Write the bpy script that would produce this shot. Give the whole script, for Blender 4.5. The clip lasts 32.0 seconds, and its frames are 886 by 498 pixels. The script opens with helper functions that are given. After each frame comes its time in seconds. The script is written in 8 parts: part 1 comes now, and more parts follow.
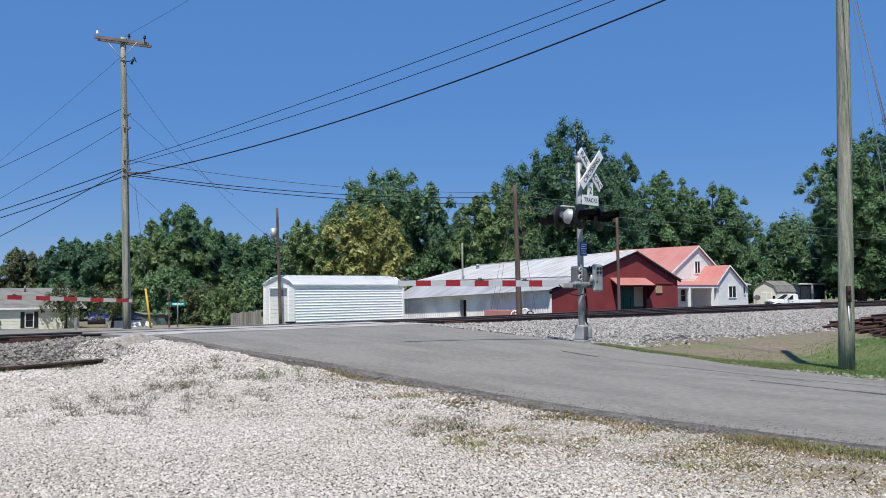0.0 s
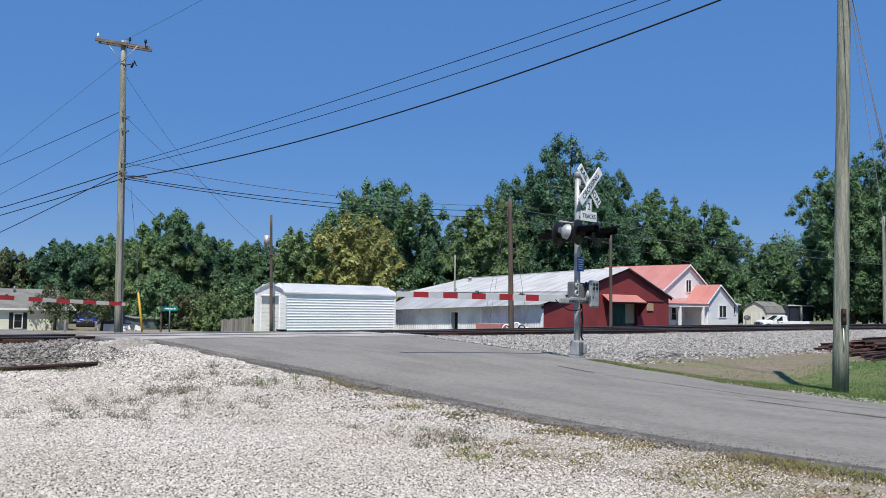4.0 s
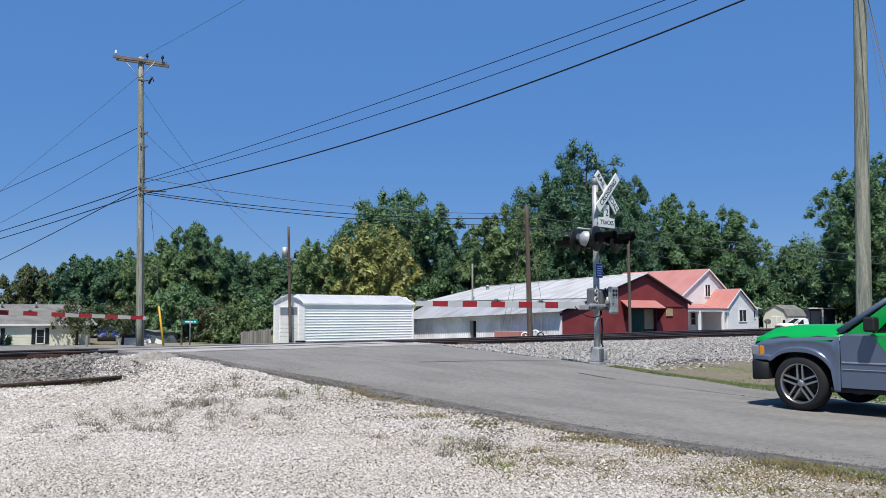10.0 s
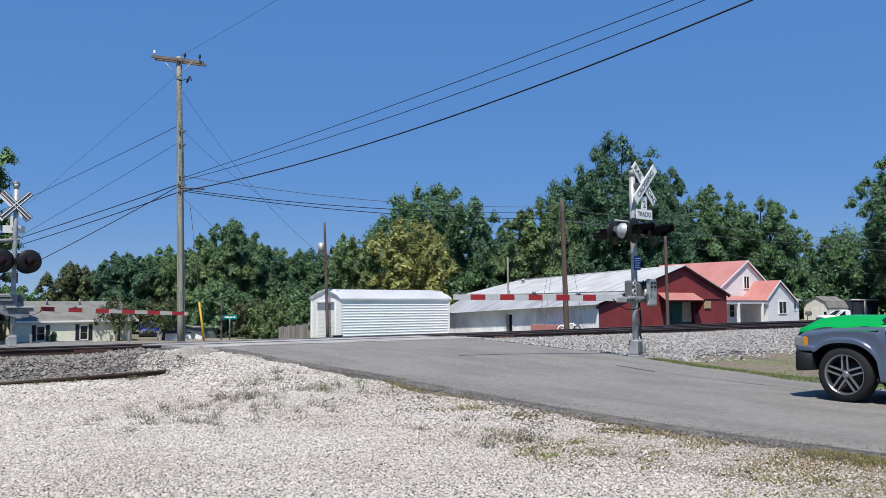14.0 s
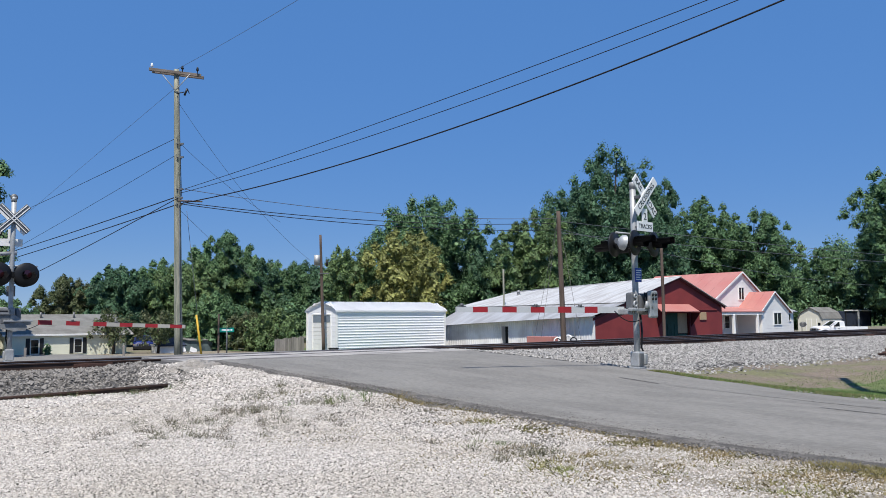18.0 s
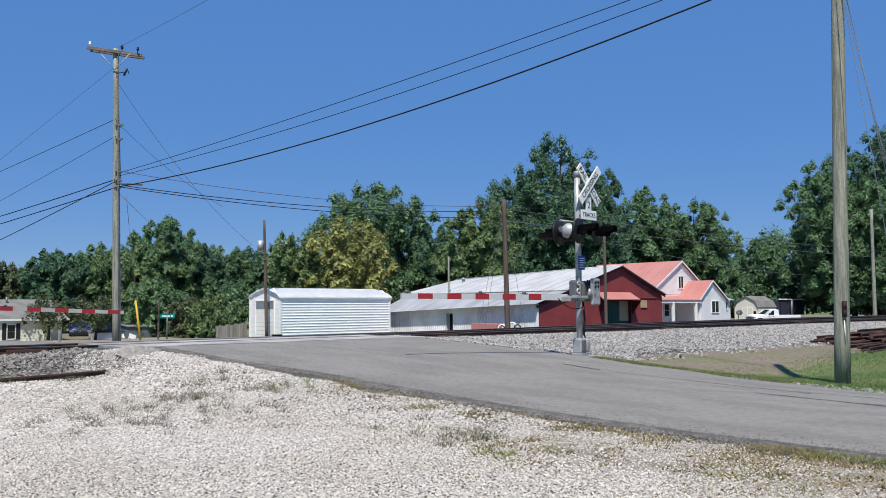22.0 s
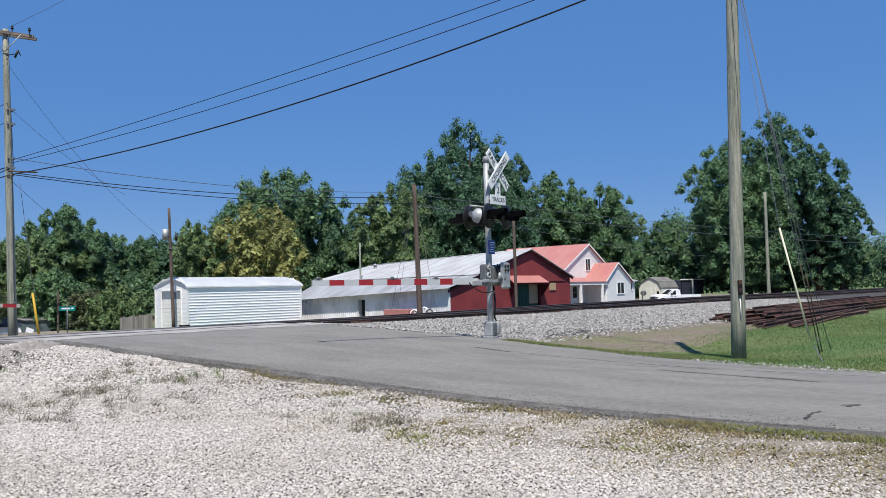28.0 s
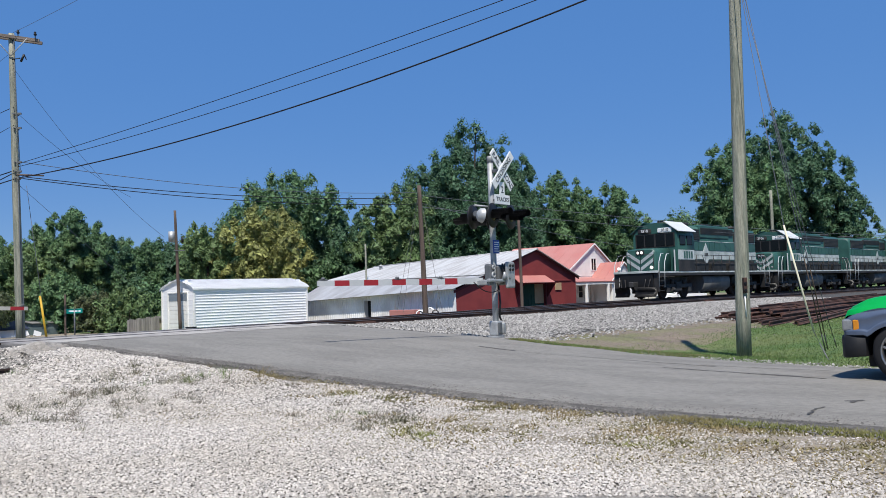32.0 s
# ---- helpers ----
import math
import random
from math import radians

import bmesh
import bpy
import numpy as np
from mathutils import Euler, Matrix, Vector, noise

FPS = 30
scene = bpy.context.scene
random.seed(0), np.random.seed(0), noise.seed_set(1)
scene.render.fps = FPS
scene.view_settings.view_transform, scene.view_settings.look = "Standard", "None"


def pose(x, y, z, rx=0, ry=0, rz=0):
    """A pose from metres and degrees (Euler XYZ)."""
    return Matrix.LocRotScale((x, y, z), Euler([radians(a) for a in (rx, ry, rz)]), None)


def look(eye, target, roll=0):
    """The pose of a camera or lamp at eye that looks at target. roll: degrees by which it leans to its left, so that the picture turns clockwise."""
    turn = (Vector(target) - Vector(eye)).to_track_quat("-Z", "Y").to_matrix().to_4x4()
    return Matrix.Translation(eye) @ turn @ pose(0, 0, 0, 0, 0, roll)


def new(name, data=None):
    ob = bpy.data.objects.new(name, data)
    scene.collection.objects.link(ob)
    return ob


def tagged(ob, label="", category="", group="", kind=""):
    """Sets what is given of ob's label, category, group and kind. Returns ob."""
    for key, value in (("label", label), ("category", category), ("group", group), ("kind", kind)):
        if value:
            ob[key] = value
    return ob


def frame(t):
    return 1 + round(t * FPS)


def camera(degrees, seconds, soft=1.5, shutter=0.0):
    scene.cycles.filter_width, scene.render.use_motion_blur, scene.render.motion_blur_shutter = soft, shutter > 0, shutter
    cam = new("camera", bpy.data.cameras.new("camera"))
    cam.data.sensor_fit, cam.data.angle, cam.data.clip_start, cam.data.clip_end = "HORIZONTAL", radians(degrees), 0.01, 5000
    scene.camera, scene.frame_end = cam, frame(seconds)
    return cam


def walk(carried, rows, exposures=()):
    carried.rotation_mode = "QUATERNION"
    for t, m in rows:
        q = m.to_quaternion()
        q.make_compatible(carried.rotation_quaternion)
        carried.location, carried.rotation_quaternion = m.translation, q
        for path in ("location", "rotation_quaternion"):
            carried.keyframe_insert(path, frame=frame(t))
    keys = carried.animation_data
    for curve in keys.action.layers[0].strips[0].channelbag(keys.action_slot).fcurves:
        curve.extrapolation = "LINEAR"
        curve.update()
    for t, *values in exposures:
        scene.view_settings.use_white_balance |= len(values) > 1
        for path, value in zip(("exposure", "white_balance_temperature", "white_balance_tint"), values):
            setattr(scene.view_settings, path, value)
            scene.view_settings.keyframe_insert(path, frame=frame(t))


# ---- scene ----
cam = camera(55.13, 32.0, soft=0.65)
# seconds, place, yaw, pitch, lean
PATH = (
    (0, 0.342, 0.127, 1.608, 0.081, 3.037, -0.639), (0.5, 0.333, 0.127, 1.606, -0.340, 3.102, -0.633), (1, 0.317, 0.125, 1.606, -0.359, 3.308, -0.498),
    (1.5, 0.311, 0.112, 1.610, -0.008, 3.484, -0.280), (2, 0.285, 0.090, 1.605, -0.128, 3.382, 0.155), (2.5, 0.245, 0.136, 1.609, -0.514, 3.204, 0.378),
    (3, 0.215, 0.133, 1.612, -0.585, 3.313, 0.530), (3.5, 0.175, 0.114, 1.604, -0.676, 3.539, 0.804), (5.5, 0.144, 0.049, 1.613, 0.474, 4.786, 1.261),
    (6, 0.124, 0.043, 1.622, 1.551, 5.003, 1.067), (6.5, 0.129, 0.011, 1.618, 2.142, 5.253, 0.980), (7, 0.136, 0.005, 1.611, 1.960, 4.998, 0.847),
    (7.5, 0.140, 0.064, 1.609, 1.431, 4.610, 0.553), (8, 0.126, 0.048, 1.615, 1.184, 4.467, 0.288), (8.5, 0.130, 0.061, 1.609, 1.030, 4.423, 0.081),
    (9, 0.131, 0.051, 1.610, 0.920, 4.415, 0.031), (9.5, 0.131, 0.047, 1.610, 0.716, 4.475, -0.006), (10, 0.116, 0.047, 1.608, 0.550, 4.424, -0.030),
    (10.5, 0.093, 0.046, 1.621, 0.412, 4.245, -0.238), (11, 0.106, 0.071, 1.623, 0.253, 4.296, -0.484), (11.5, 0.068, 0.003, 1.601, 0.825, 4.439, -0.602),
    (12, 0.069, 0.019, 1.615, 1.819, 4.689, -0.382), (12.5, 0.057, 0.010, 1.616, 2.029, 4.945, -0.260), (13, 0.054, -0.031, 1.609, 2.189, 4.948, -0.299),
    (13.5, 0.046, -0.029, 1.607, 2.135, 4.668, -0.289), (14, 0.053, -0.023, 1.589, 2.865, 4.054, -0.423), (14.5, 0.087, -0.036, 1.587, 3.968, 3.387, -0.116),
    (16.5, -0.081, -0.044, 1.613, 4.876, 3.828, 0.174), (17, -0.132, -0.045, 1.602, 3.988, 4.309, -0.166), (17.5, -0.151, -0.029, 1.605, 3.077, 4.563, -0.491),
    (18, -0.156, -0.040, 1.607, 2.364, 4.842, -0.590), (18.5, -0.174, -0.027, 1.599, 1.864, 4.903, -0.642), (19, -0.164, -0.026, 1.599, 1.734, 4.823, -0.539),
    (19.5, -0.167, -0.027, 1.598, 1.880, 4.639, -0.569), (20, -0.177, -0.040, 1.590, 1.951, 4.400, -0.628), (20.5, -0.155, -0.039, 1.600, 1.087, 4.119, -0.564),
    (21, -0.159, -0.005, 1.585, -0.226, 3.932, -0.368), (21.5, -0.164, 0.004, 1.597, -0.964, 3.796, -0.342), (22, -0.159, -0.015, 1.591, -1.326, 3.955, -0.358),
    (22.5, -0.176, -0.008, 1.596, -1.567, 4.179, -0.380), (23, -0.177, -0.029, 1.598, -1.669, 4.255, -0.202), (23.5, -0.173, -0.020, 1.599, -2.066, 4.315, -0.232),
    (24, -0.158, -0.020, 1.596, -2.095, 4.494, -0.503), (24.5, -0.147, -0.048, 1.588, -2.448, 4.516, -0.742), (25, -0.158, -0.016, 1.595, -3.250, 4.144, -0.971),
    (25.5, -0.141, -0.047, 1.585, -4.088, 3.840, -1.025), (26, -0.135, -0.021, 1.595, -5.780, 3.480, -0.926), (26.5, -0.140, -0.038, 1.589, -6.853, 3.145, -1.045),
    (28.5, -0.159, -0.065, 1.589, -7.328, 2.793, -1.562), (29, -0.114, -0.042, 1.582, -7.351, 2.617, -1.660), (29.5, -0.091, -0.048, 1.579, -7.317, 2.517, -1.627),
    (30, -0.115, -0.090, 1.583, -7.419, 2.332, -1.731), (30.5, -0.097, -0.062, 1.591, -7.515, 2.397, -1.795), (31, -0.098, -0.059, 1.568, -7.624, 2.681, -1.826),
    (31.5, -0.107, -0.066, 1.568, -7.388, 2.842, -1.839), (32, -0.136, -0.114, 1.563, -6.899, 2.957, -1.875),
)

walk(cam, [(t, pose(x, y, z, 90 + pi, 0, ya) @ pose(0, 0, 0, 0, 0, ro)) for t, x, y, z, ya, pi, ro in PATH])

# ---- light ----
SUN_EL, SUN_AZ = 61.0, 187.0  # degrees; azimuth clockwise from +y, the sun stands behind the viewer
world = bpy.data.worlds.new("sky")
scene.world = world
world.use_nodes = True
wn = world.node_tree
sky = wn.nodes.new("ShaderNodeTexSky")
sky.sky_type, sky.sun_disc = "NISHITA", False
sky.sun_elevation, sky.sun_rotation = radians(SUN_EL), radians(SUN_AZ)
sky.air_density, sky.dust_density, sky.ozone_density = 0.8, 0.0, 4.0
deep = wn.nodes.new("ShaderNodeHueSaturation")
deep.inputs["Hue"].default_value, deep.inputs["Saturation"].default_value, deep.inputs["Value"].default_value = 0.519, 1.72, 1.66
soft_sky = wn.nodes.new("ShaderNodeGamma")
soft_sky.inputs["Gamma"].default_value = 0.60
wn.links.new(sky.outputs[0], soft_sky.inputs["Color"])
wn.links.new(soft_sky.outputs[0], deep.inputs["Color"])
even = wn.nodes.new("ShaderNodeMixRGB")
even.inputs[0].default_value = 0.66
even.inputs[2].default_value = (0.78, 1.98, 4.50, 1)
wn.links.new(deep.outputs[0], even.inputs[1])
wn.links.new(even.outputs[0], wn.nodes["Background"].inputs[0])
wn.nodes["Background"].inputs[1].default_value = 0.105
sun = new("sun", bpy.data.lights.new("sun", "SUN"))
sun.data.energy, sun.data.angle, sun.data.color = 4.2, radians(0.53), (1.0, 0.955, 0.89)
_to = Vector((math.sin(radians(SUN_AZ)) * math.cos(radians(SUN_EL)), math.cos(radians(SUN_AZ)) * math.cos(radians(SUN_EL)), math.sin(radians(SUN_EL))))
sun.matrix_world = look(_to * 60, (0, 0, 0))
scene.view_settings.exposure = 0.38

# ---- plan axes: s runs along the rails, p across them, away from the viewer ----
TURN = 40.5
DV, NV = (0.7604, 0.6494), (-0.6494, 0.7604)


def W(s, p, z=0.0):
    return (DV[0] * s + NV[0] * p, DV[1] * s + NV[1] * p, z)


def SP(x, y):
    return DV[0] * x + DV[1] * y, NV[0] * x + NV[1] * y


def step(a, b, v):
    t = np.clip((v - a) / (b - a), 0, 1)
    return t * t * (3 - 2 * t)


# ---- materials ----
def mat(name, col, rough=0.8, metal=0.0, var=0.25, scale=6.0, fine=60.0, bump=0.2, col2=None, mixscale=1.2, spec=0.35, island=0.0, objvar=0.0, stretch=(1, 1, 1), sharp=(0.42, 0.62), depth=0.01, turn=0.0):
    m = bpy.data.materials.new(name)
    m.use_nodes = True
    t = m.node_tree
    N, L = t.nodes, t.links
    b = N["Principled BSDF"]
    b.inputs["Roughness"].default_value, b.inputs["Metallic"].default_value = rough, metal
    b.inputs["Specular IOR Level"].default_value = spec
    tc = N.new("ShaderNodeTexCoord")
    mp = N.new("ShaderNodeMapping")
    mp.inputs["Scale"].default_value = stretch
    turned = N.new("ShaderNodeMapping")
    turned.inputs["Rotation"].default_value = (0, 0, radians(turn))
    L.new(tc.outputs["Object"], turned.inputs[0])
    L.new(turned.outputs[0], mp.inputs[0])
    n1, n2, n3 = (N.new("ShaderNodeTexNoise") for _ in range(3))
    for n, s, d in ((n1, scale, 5), (n2, fine, 3), (n3, mixscale, 4)):
        n.inputs["Scale"].default_value, n.inputs["Detail"].default_value = s, d
        L.new(mp.outputs[0], n.inputs["Vector"])
    c2 = col2 or tuple(c * (1 - var) for c in col)
    r1 = N.new("ShaderNodeValToRGB")
    r1.color_ramp.elements[0].position, r1.color_ramp.elements[1].position = sharp
    r1.color_ramp.elements[0].color, r1.color_ramp.elements[1].color = (*col, 1), (*c2, 1)
    L.new(n3.outputs[0], r1.inputs[0])
    hs = N.new("ShaderNodeHueSaturation")
    L.new(r1.outputs[0], hs.inputs["Color"])
    ad = N.new("ShaderNodeMath")
    ad.operation = "ADD"
    L.new(n1.outputs[0], ad.inputs[0])
    L.new(n2.outputs[0], ad.inputs[1])
    mr = N.new("ShaderNodeMapRange")
    mr.inputs[1].default_value, mr.inputs[2].default_value = 0.6, 1.4
    mr.inputs[3].default_value, mr.inputs[4].default_value = 1 - var, 1 + var
    L.new(ad.outputs[0], mr.inputs[0])
    last = mr.outputs[0]
    for amount, node, out in ((island, "ShaderNodeNewGeometry", "Random Per Island"), (objvar, "ShaderNodeObjectInfo", "Random")):
        if amount:
            g = N.new(node)
            k = N.new("ShaderNodeMapRange")
            k.inputs[3].default_value, k.inputs[4].default_value = 1 - amount, 1 + amount
            L.new(g.outputs[out], k.inputs[0])
            mu = N.new("ShaderNodeMath")
            mu.operation = "MULTIPLY"
            L.new(last, mu.inputs[0])
            L.new(k.outputs[0], mu.inputs[1])
            last = mu.outputs[0]
    L.new(last, hs.inputs["Value"])
    L.new(hs.outputs[0], b.inputs["Base Color"])
    if bump:
        bp = N.new("ShaderNodeBump")
        bp.inputs["Strength"].default_value, bp.inputs["Distance"].default_value = bump, depth
        L.new(ad.outputs[0], bp.inputs["Height"])
        L.new(bp.outputs[0], b.inputs["Normal"])
    return m


def leafmat(name, col, col2):
    m = mat(name, col, rough=0.55, var=0.25, scale=0.5, fine=3.0, bump=0, col2=col2, mixscale=0.35, spec=0.3, island=0.45, sharp=(0.35, 0.65))
    t = m.node_tree
    b = t.nodes["Principled BSDF"]
    tr = t.nodes.new("ShaderNodeBsdfTranslucent")
    mx = t.nodes.new("ShaderNodeMixShader")
    mx.inputs[0].default_value = 0.28
    t.links.new(b.inputs["Base Color"].links[0].from_socket, tr.inputs[0])
    t.links.new(b.outputs[0], mx.inputs[1])
    t.links.new(tr.outputs[0], mx.inputs[2])
    t.links.new(mx.outputs[0], t.nodes["Material Output"].inputs[0])
    return m


def glass(name, col=(0.02, 0.025, 0.03), rough=0.06):
    return mat(name, col, rough=rough, var=0.1, bump=0, spec=0.6)


# fines between the loose stones, with the gaps' shade put into the colour
M_GRAVEL = mat("shaded_gravel_fines", (0.135, 0.12, 0.10), rough=0.95, var=0.5, scale=22, fine=60, bump=1.0, col2=(0.16, 0.14, 0.11), mixscale=0.7, depth=0.04)
# gap shade between the ballast stones is put into this dark bed colour
M_BALLAST = mat("ballast_bed", (0.07, 0.067, 0.063), rough=0.92, var=0.45, scale=10, fine=26, bump=0.9, col2=(0.075, 0.07, 0.065), mixscale=0.4, depth=0.05)
M_STONE_W = mat("limestone_chip", (0.458, 0.424, 0.382), rough=0.88, var=0.12, scale=20, fine=90, bump=0.3, col2=(0.405, 0.37, 0.322), mixscale=0.5, island=0.36)
M_STONE_G = mat("ballast_stone", (0.28, 0.268, 0.25), rough=0.9, var=0.15, scale=20, fine=90, bump=0.3, col2=(0.25, 0.24, 0.225), mixscale=0.5, island=0.6)
M_CHIPS = mat("trodden_chips", (0.40, 0.37, 0.328), rough=0.92, var=0.55, scale=26, fine=95, bump=1.0, col2=(0.33, 0.30, 0.262), mixscale=0.6, depth=0.03)
M_FINES = mat("dusty_fines", (0.31, 0.262, 0.20), rough=0.95, var=0.45, scale=14, fine=60, bump=1.0, col2=(0.23, 0.20, 0.135), mixscale=1.3, depth=0.03)
M_STONE_L = mat("dusty_ballast", (0.185, 0.172, 0.155), rough=0.9, var=0.15, scale=20, fine=90, bump=0.3, col2=(0.155, 0.142, 0.125), mixscale=0.5, island=0.6)
M_GRASS = mat("mown_grass", (0.088, 0.150, 0.042), rough=0.9, var=0.35, scale=5, fine=40, bump=0.8, col2=(0.135, 0.165, 0.058), mixscale=0.35, depth=0.05)
M_DIRT = mat("dry_dirt", (0.20, 0.16, 0.12), rough=0.95, var=0.4, scale=7, fine=40, bump=0.8, col2=(0.17, 0.165, 0.085), mixscale=0.8, depth=0.03)
M_ROAD = mat("worn_asphalt", (0.226, 0.213, 0.189), rough=0.9, var=0.34, scale=14, fine=120, bump=0.8, col2=(0.188, 0.177, 0.157), mixscale=0.9, stretch=(1.8, 0.55, 1), depth=0.008, turn=-40.5)
M_ROADEDGE = mat("crumbled_asphalt", (0.115, 0.107, 0.098), rough=0.95, var=0.45, scale=16, fine=60, bump=1.0, col2=(0.18, 0.168, 0.15), mixscale=2.5, depth=0.03)
M_CRUMB = mat("asphalt_crumb", (0.15, 0.14, 0.13), rough=0.95, var=0.2, scale=20, fine=90, bump=0.2, island=0.55)
M_APRON = mat("gravelly_apron", (0.41, 0.385, 0.35), rough=0.95, var=0.25, scale=8, fine=60, bump=0.6, col2=(0.26, 0.245, 0.23), mixscale=1.0, depth=0.02)
M_MOUND = mat("piled_stone_dust", (0.37, 0.34, 0.30), rough=0.95, var=0.4, scale=9, fine=45, bump=1.0, col2=(0.30, 0.275, 0.24), mixscale=1.5, depth=0.04)
M_RAIL = mat("rusty_rail", (0.075, 0.045, 0.033), rough=0.8, var=0.3, scale=3, fine=30, bump=0.3, col2=(0.045, 0.03, 0.025), metal=0.2)
M_RAILTOP = mat("worn_railhead", (0.25, 0.23, 0.22), rough=0.4, var=0.15, metal=0.8, bump=0.05)
M_TIE = mat("creosote_tie", (0.07, 0.055, 0.045), rough=0.9, var=0.35, scale=3, fine=40, bump=0.5, stretch=(1, 6, 6), objvar=0.3)
M_RUST = mat("rust_steel", (0.118, 0.058, 0.043), rough=0.88, var=0.3, scale=2, fine=30, bump=0.3, col2=(0.062, 0.038, 0.032), mixscale=1.5, objvar=0.45)
M_POLE = mat("weathered_pole", (0.33, 0.322, 0.252), rough=0.9, var=0.5, scale=3, fine=14, bump=1.0, col2=(0.20, 0.215, 0.168), stretch=(11, 11, 0.7), mixscale=1.2, depth=0.015)
M_POLEDK = mat("dark_pole", (0.13, 0.095, 0.075), rough=0.9, var=0.3, scale=3, fine=26, bump=0.6, stretch=(6, 6, 0.5))
M_WIRE = mat("black_wire", (0.012, 0.012, 0.016), rough=0.6, var=0.1, bump=0)
M_WIRELT = mat("grey_wire", (0.10, 0.11, 0.13), rough=0.5, var=0.1, bump=0)
M_WIREPALE = mat("pale_wire", (0.13, 0.14, 0.15), rough=0.5, var=0.1, bump=0)
M_ALU = mat("painted_aluminium", (0.44, 0.45, 0.445), rough=0.5, metal=0.3, var=0.2, scale=4, fine=40, bump=0.1, col2=(0.31, 0.31, 0.30), mixscale=3.0)
M_ALUMID = mat("weathered_aluminium", (0.31, 0.315, 0.31), rough=0.55, metal=0.3, var=0.25, scale=4, fine=40, bump=0.1, col2=(0.22, 0.22, 0.21), mixscale=3.0)
M_ALUDK = mat("grey_casting", (0.17, 0.172, 0.172), rough=0.5, metal=0.4, var=0.2, bump=0.1)
M_BLACK = mat("black_paint", (0.012, 0.012, 0.013), rough=0.45, var=0.2, bump=0.05)
M_REDLENS = mat("red_lens", (0.035, 0.007, 0.009), rough=0.15, var=0.15, bump=0, spec=0.7)
M_SIGNWHITE = mat("sign_white", (0.80, 0.80, 0.78), rough=0.45, var=0.04, bump=0.02)
M_SIGNBLUE = mat("sign_blue", (0.02, 0.06, 0.30), rough=0.4, var=0.05, bump=0)
M_SIGNGREEN = mat("sign_green", (0.0, 0.23, 0.19), rough=0.4, var=0.05, bump=0)
M_GATERED = mat("gate_red", (0.33, 0.026, 0.032), rough=0.4, var=0.1, bump=0.02)
M_GATEWHITE = mat("gate_grey_white", (0.52, 0.53, 0.52), rough=0.45, var=0.08, bump=0.02)
M_GATEDULL = mat("gate_dusty_white", (0.43, 0.41, 0.355), rough=0.5, var=0.1, bump=0.02)
M_YELLOW = mat("yellow_plastic", (0.55, 0.34, 0.03), rough=0.5, var=0.08, bump=0.02)
M_TUBE = mat("faded_guard", (0.66, 0.62, 0.45), rough=0.5, var=0.08, bump=0.02)
M_WHITE = mat("white_paint", (0.84, 0.83, 0.79), rough=0.5, var=0.04, scale=2, fine=30, bump=0.06, col2=(0.78, 0.77, 0.73), mixscale=0.8)
M_WHITEMETAL = mat("white_sheet", (0.85, 0.855, 0.86), rough=0.42, var=0.03, scale=1.5, fine=12, bump=0.04, col2=(0.80, 0.805, 0.815), mixscale=0.5)
M_TIN = mat("galvanized_roof", (0.46, 0.46, 0.46), rough=0.55, metal=0.25, var=0.12, scale=1.2, fine=9, bump=0.08, col2=(0.36, 0.35, 0.34), mixscale=0.45, stretch=(0.6, 2.5, 1))
M_TINOLD = mat("patched_roof", (0.52, 0.52, 0.51), rough=0.7, metal=0.1, var=0.18, scale=1.0, fine=7, bump=0.12, col2=(0.40, 0.385, 0.37), mixscale=0.8, stretch=(0.5, 3, 1))
M_SHEDWHITE = mat("painted_tin_wall", (0.82, 0.82, 0.81), rough=0.55, var=0.06, scale=1.4, fine=20, bump=0.06, col2=(0.64, 0.63, 0.61), mixscale=0.8)
M_RED = mat("barn_red", (0.25, 0.045, 0.043), rough=0.75, var=0.12, scale=1.2, fine=22, bump=0.15, col2=(0.21, 0.038, 0.038), mixscale=0.7)
M_REDTRIM = mat("dark_red_trim", (0.12, 0.02, 0.022), rough=0.7, var=0.12, bump=0.1)
M_SALMON = mat("salmon_metal_roof", (0.47, 0.205, 0.175), rough=0.55, var=0.08, scale=1.2, fine=10, bump=0.06, col2=(0.44, 0.17, 0.145), mixscale=0.6)
M_GREENDOOR = mat("dark_green_door", (0.02, 0.075, 0.05), rough=0.6, var=0.25, bump=0.1)
M_TAN = mat("tan_board", (0.50, 0.36, 0.21), rough=0.8, var=0.12, bump=0.1)
M_PALEGREEN = mat("pale_green_siding", (0.80, 0.80, 0.63), rough=0.6, var=0.04, scale=2, fine=20, bump=0.05)
M_SHINGLE = mat("grey_shingle", (0.20, 0.195, 0.18), rough=0.95, var=0.2, scale=3, fine=18, bump=0.4, col2=(0.155, 0.15, 0.135), stretch=(1, 1, 1))
M_SHUTTER = mat("black_shutter", (0.015, 0.018, 0.02), rough=0.6, var=0.1, bump=0.05)
# porch floor colour raised so that it bounces light onto the wall behind
M_PORCH = mat("bounce_concrete", (0.56, 0.54, 0.50), rough=0.9, var=0.15, scale=3, fine=40, bump=0.2, col2=(0.48, 0.46, 0.42), mixscale=0.8)
M_GLASS = mat("window_glass", (0.012, 0.014, 0.016), rough=0.1, var=0.1, bump=0, spec=0.4)
M_GLASSLT = glass("pale_window", (0.22, 0.26, 0.30), 0.15)
M_NAVY = mat("navy_roof", (0.03, 0.04, 0.065), rough=0.8, var=0.2, bump=0.2)
M_PALEBLUE = mat("pale_blue_door", (0.50, 0.56, 0.64), rough=0.6, var=0.1, bump=0.03)
M_TEALWALL = mat("teal_wall", (0.12, 0.165, 0.17), rough=0.8, var=0.2, bump=0.1)
M_BEIGE = mat("beige_barn_siding", (0.72, 0.70, 0.60), rough=0.7, var=0.06, bump=0.06)
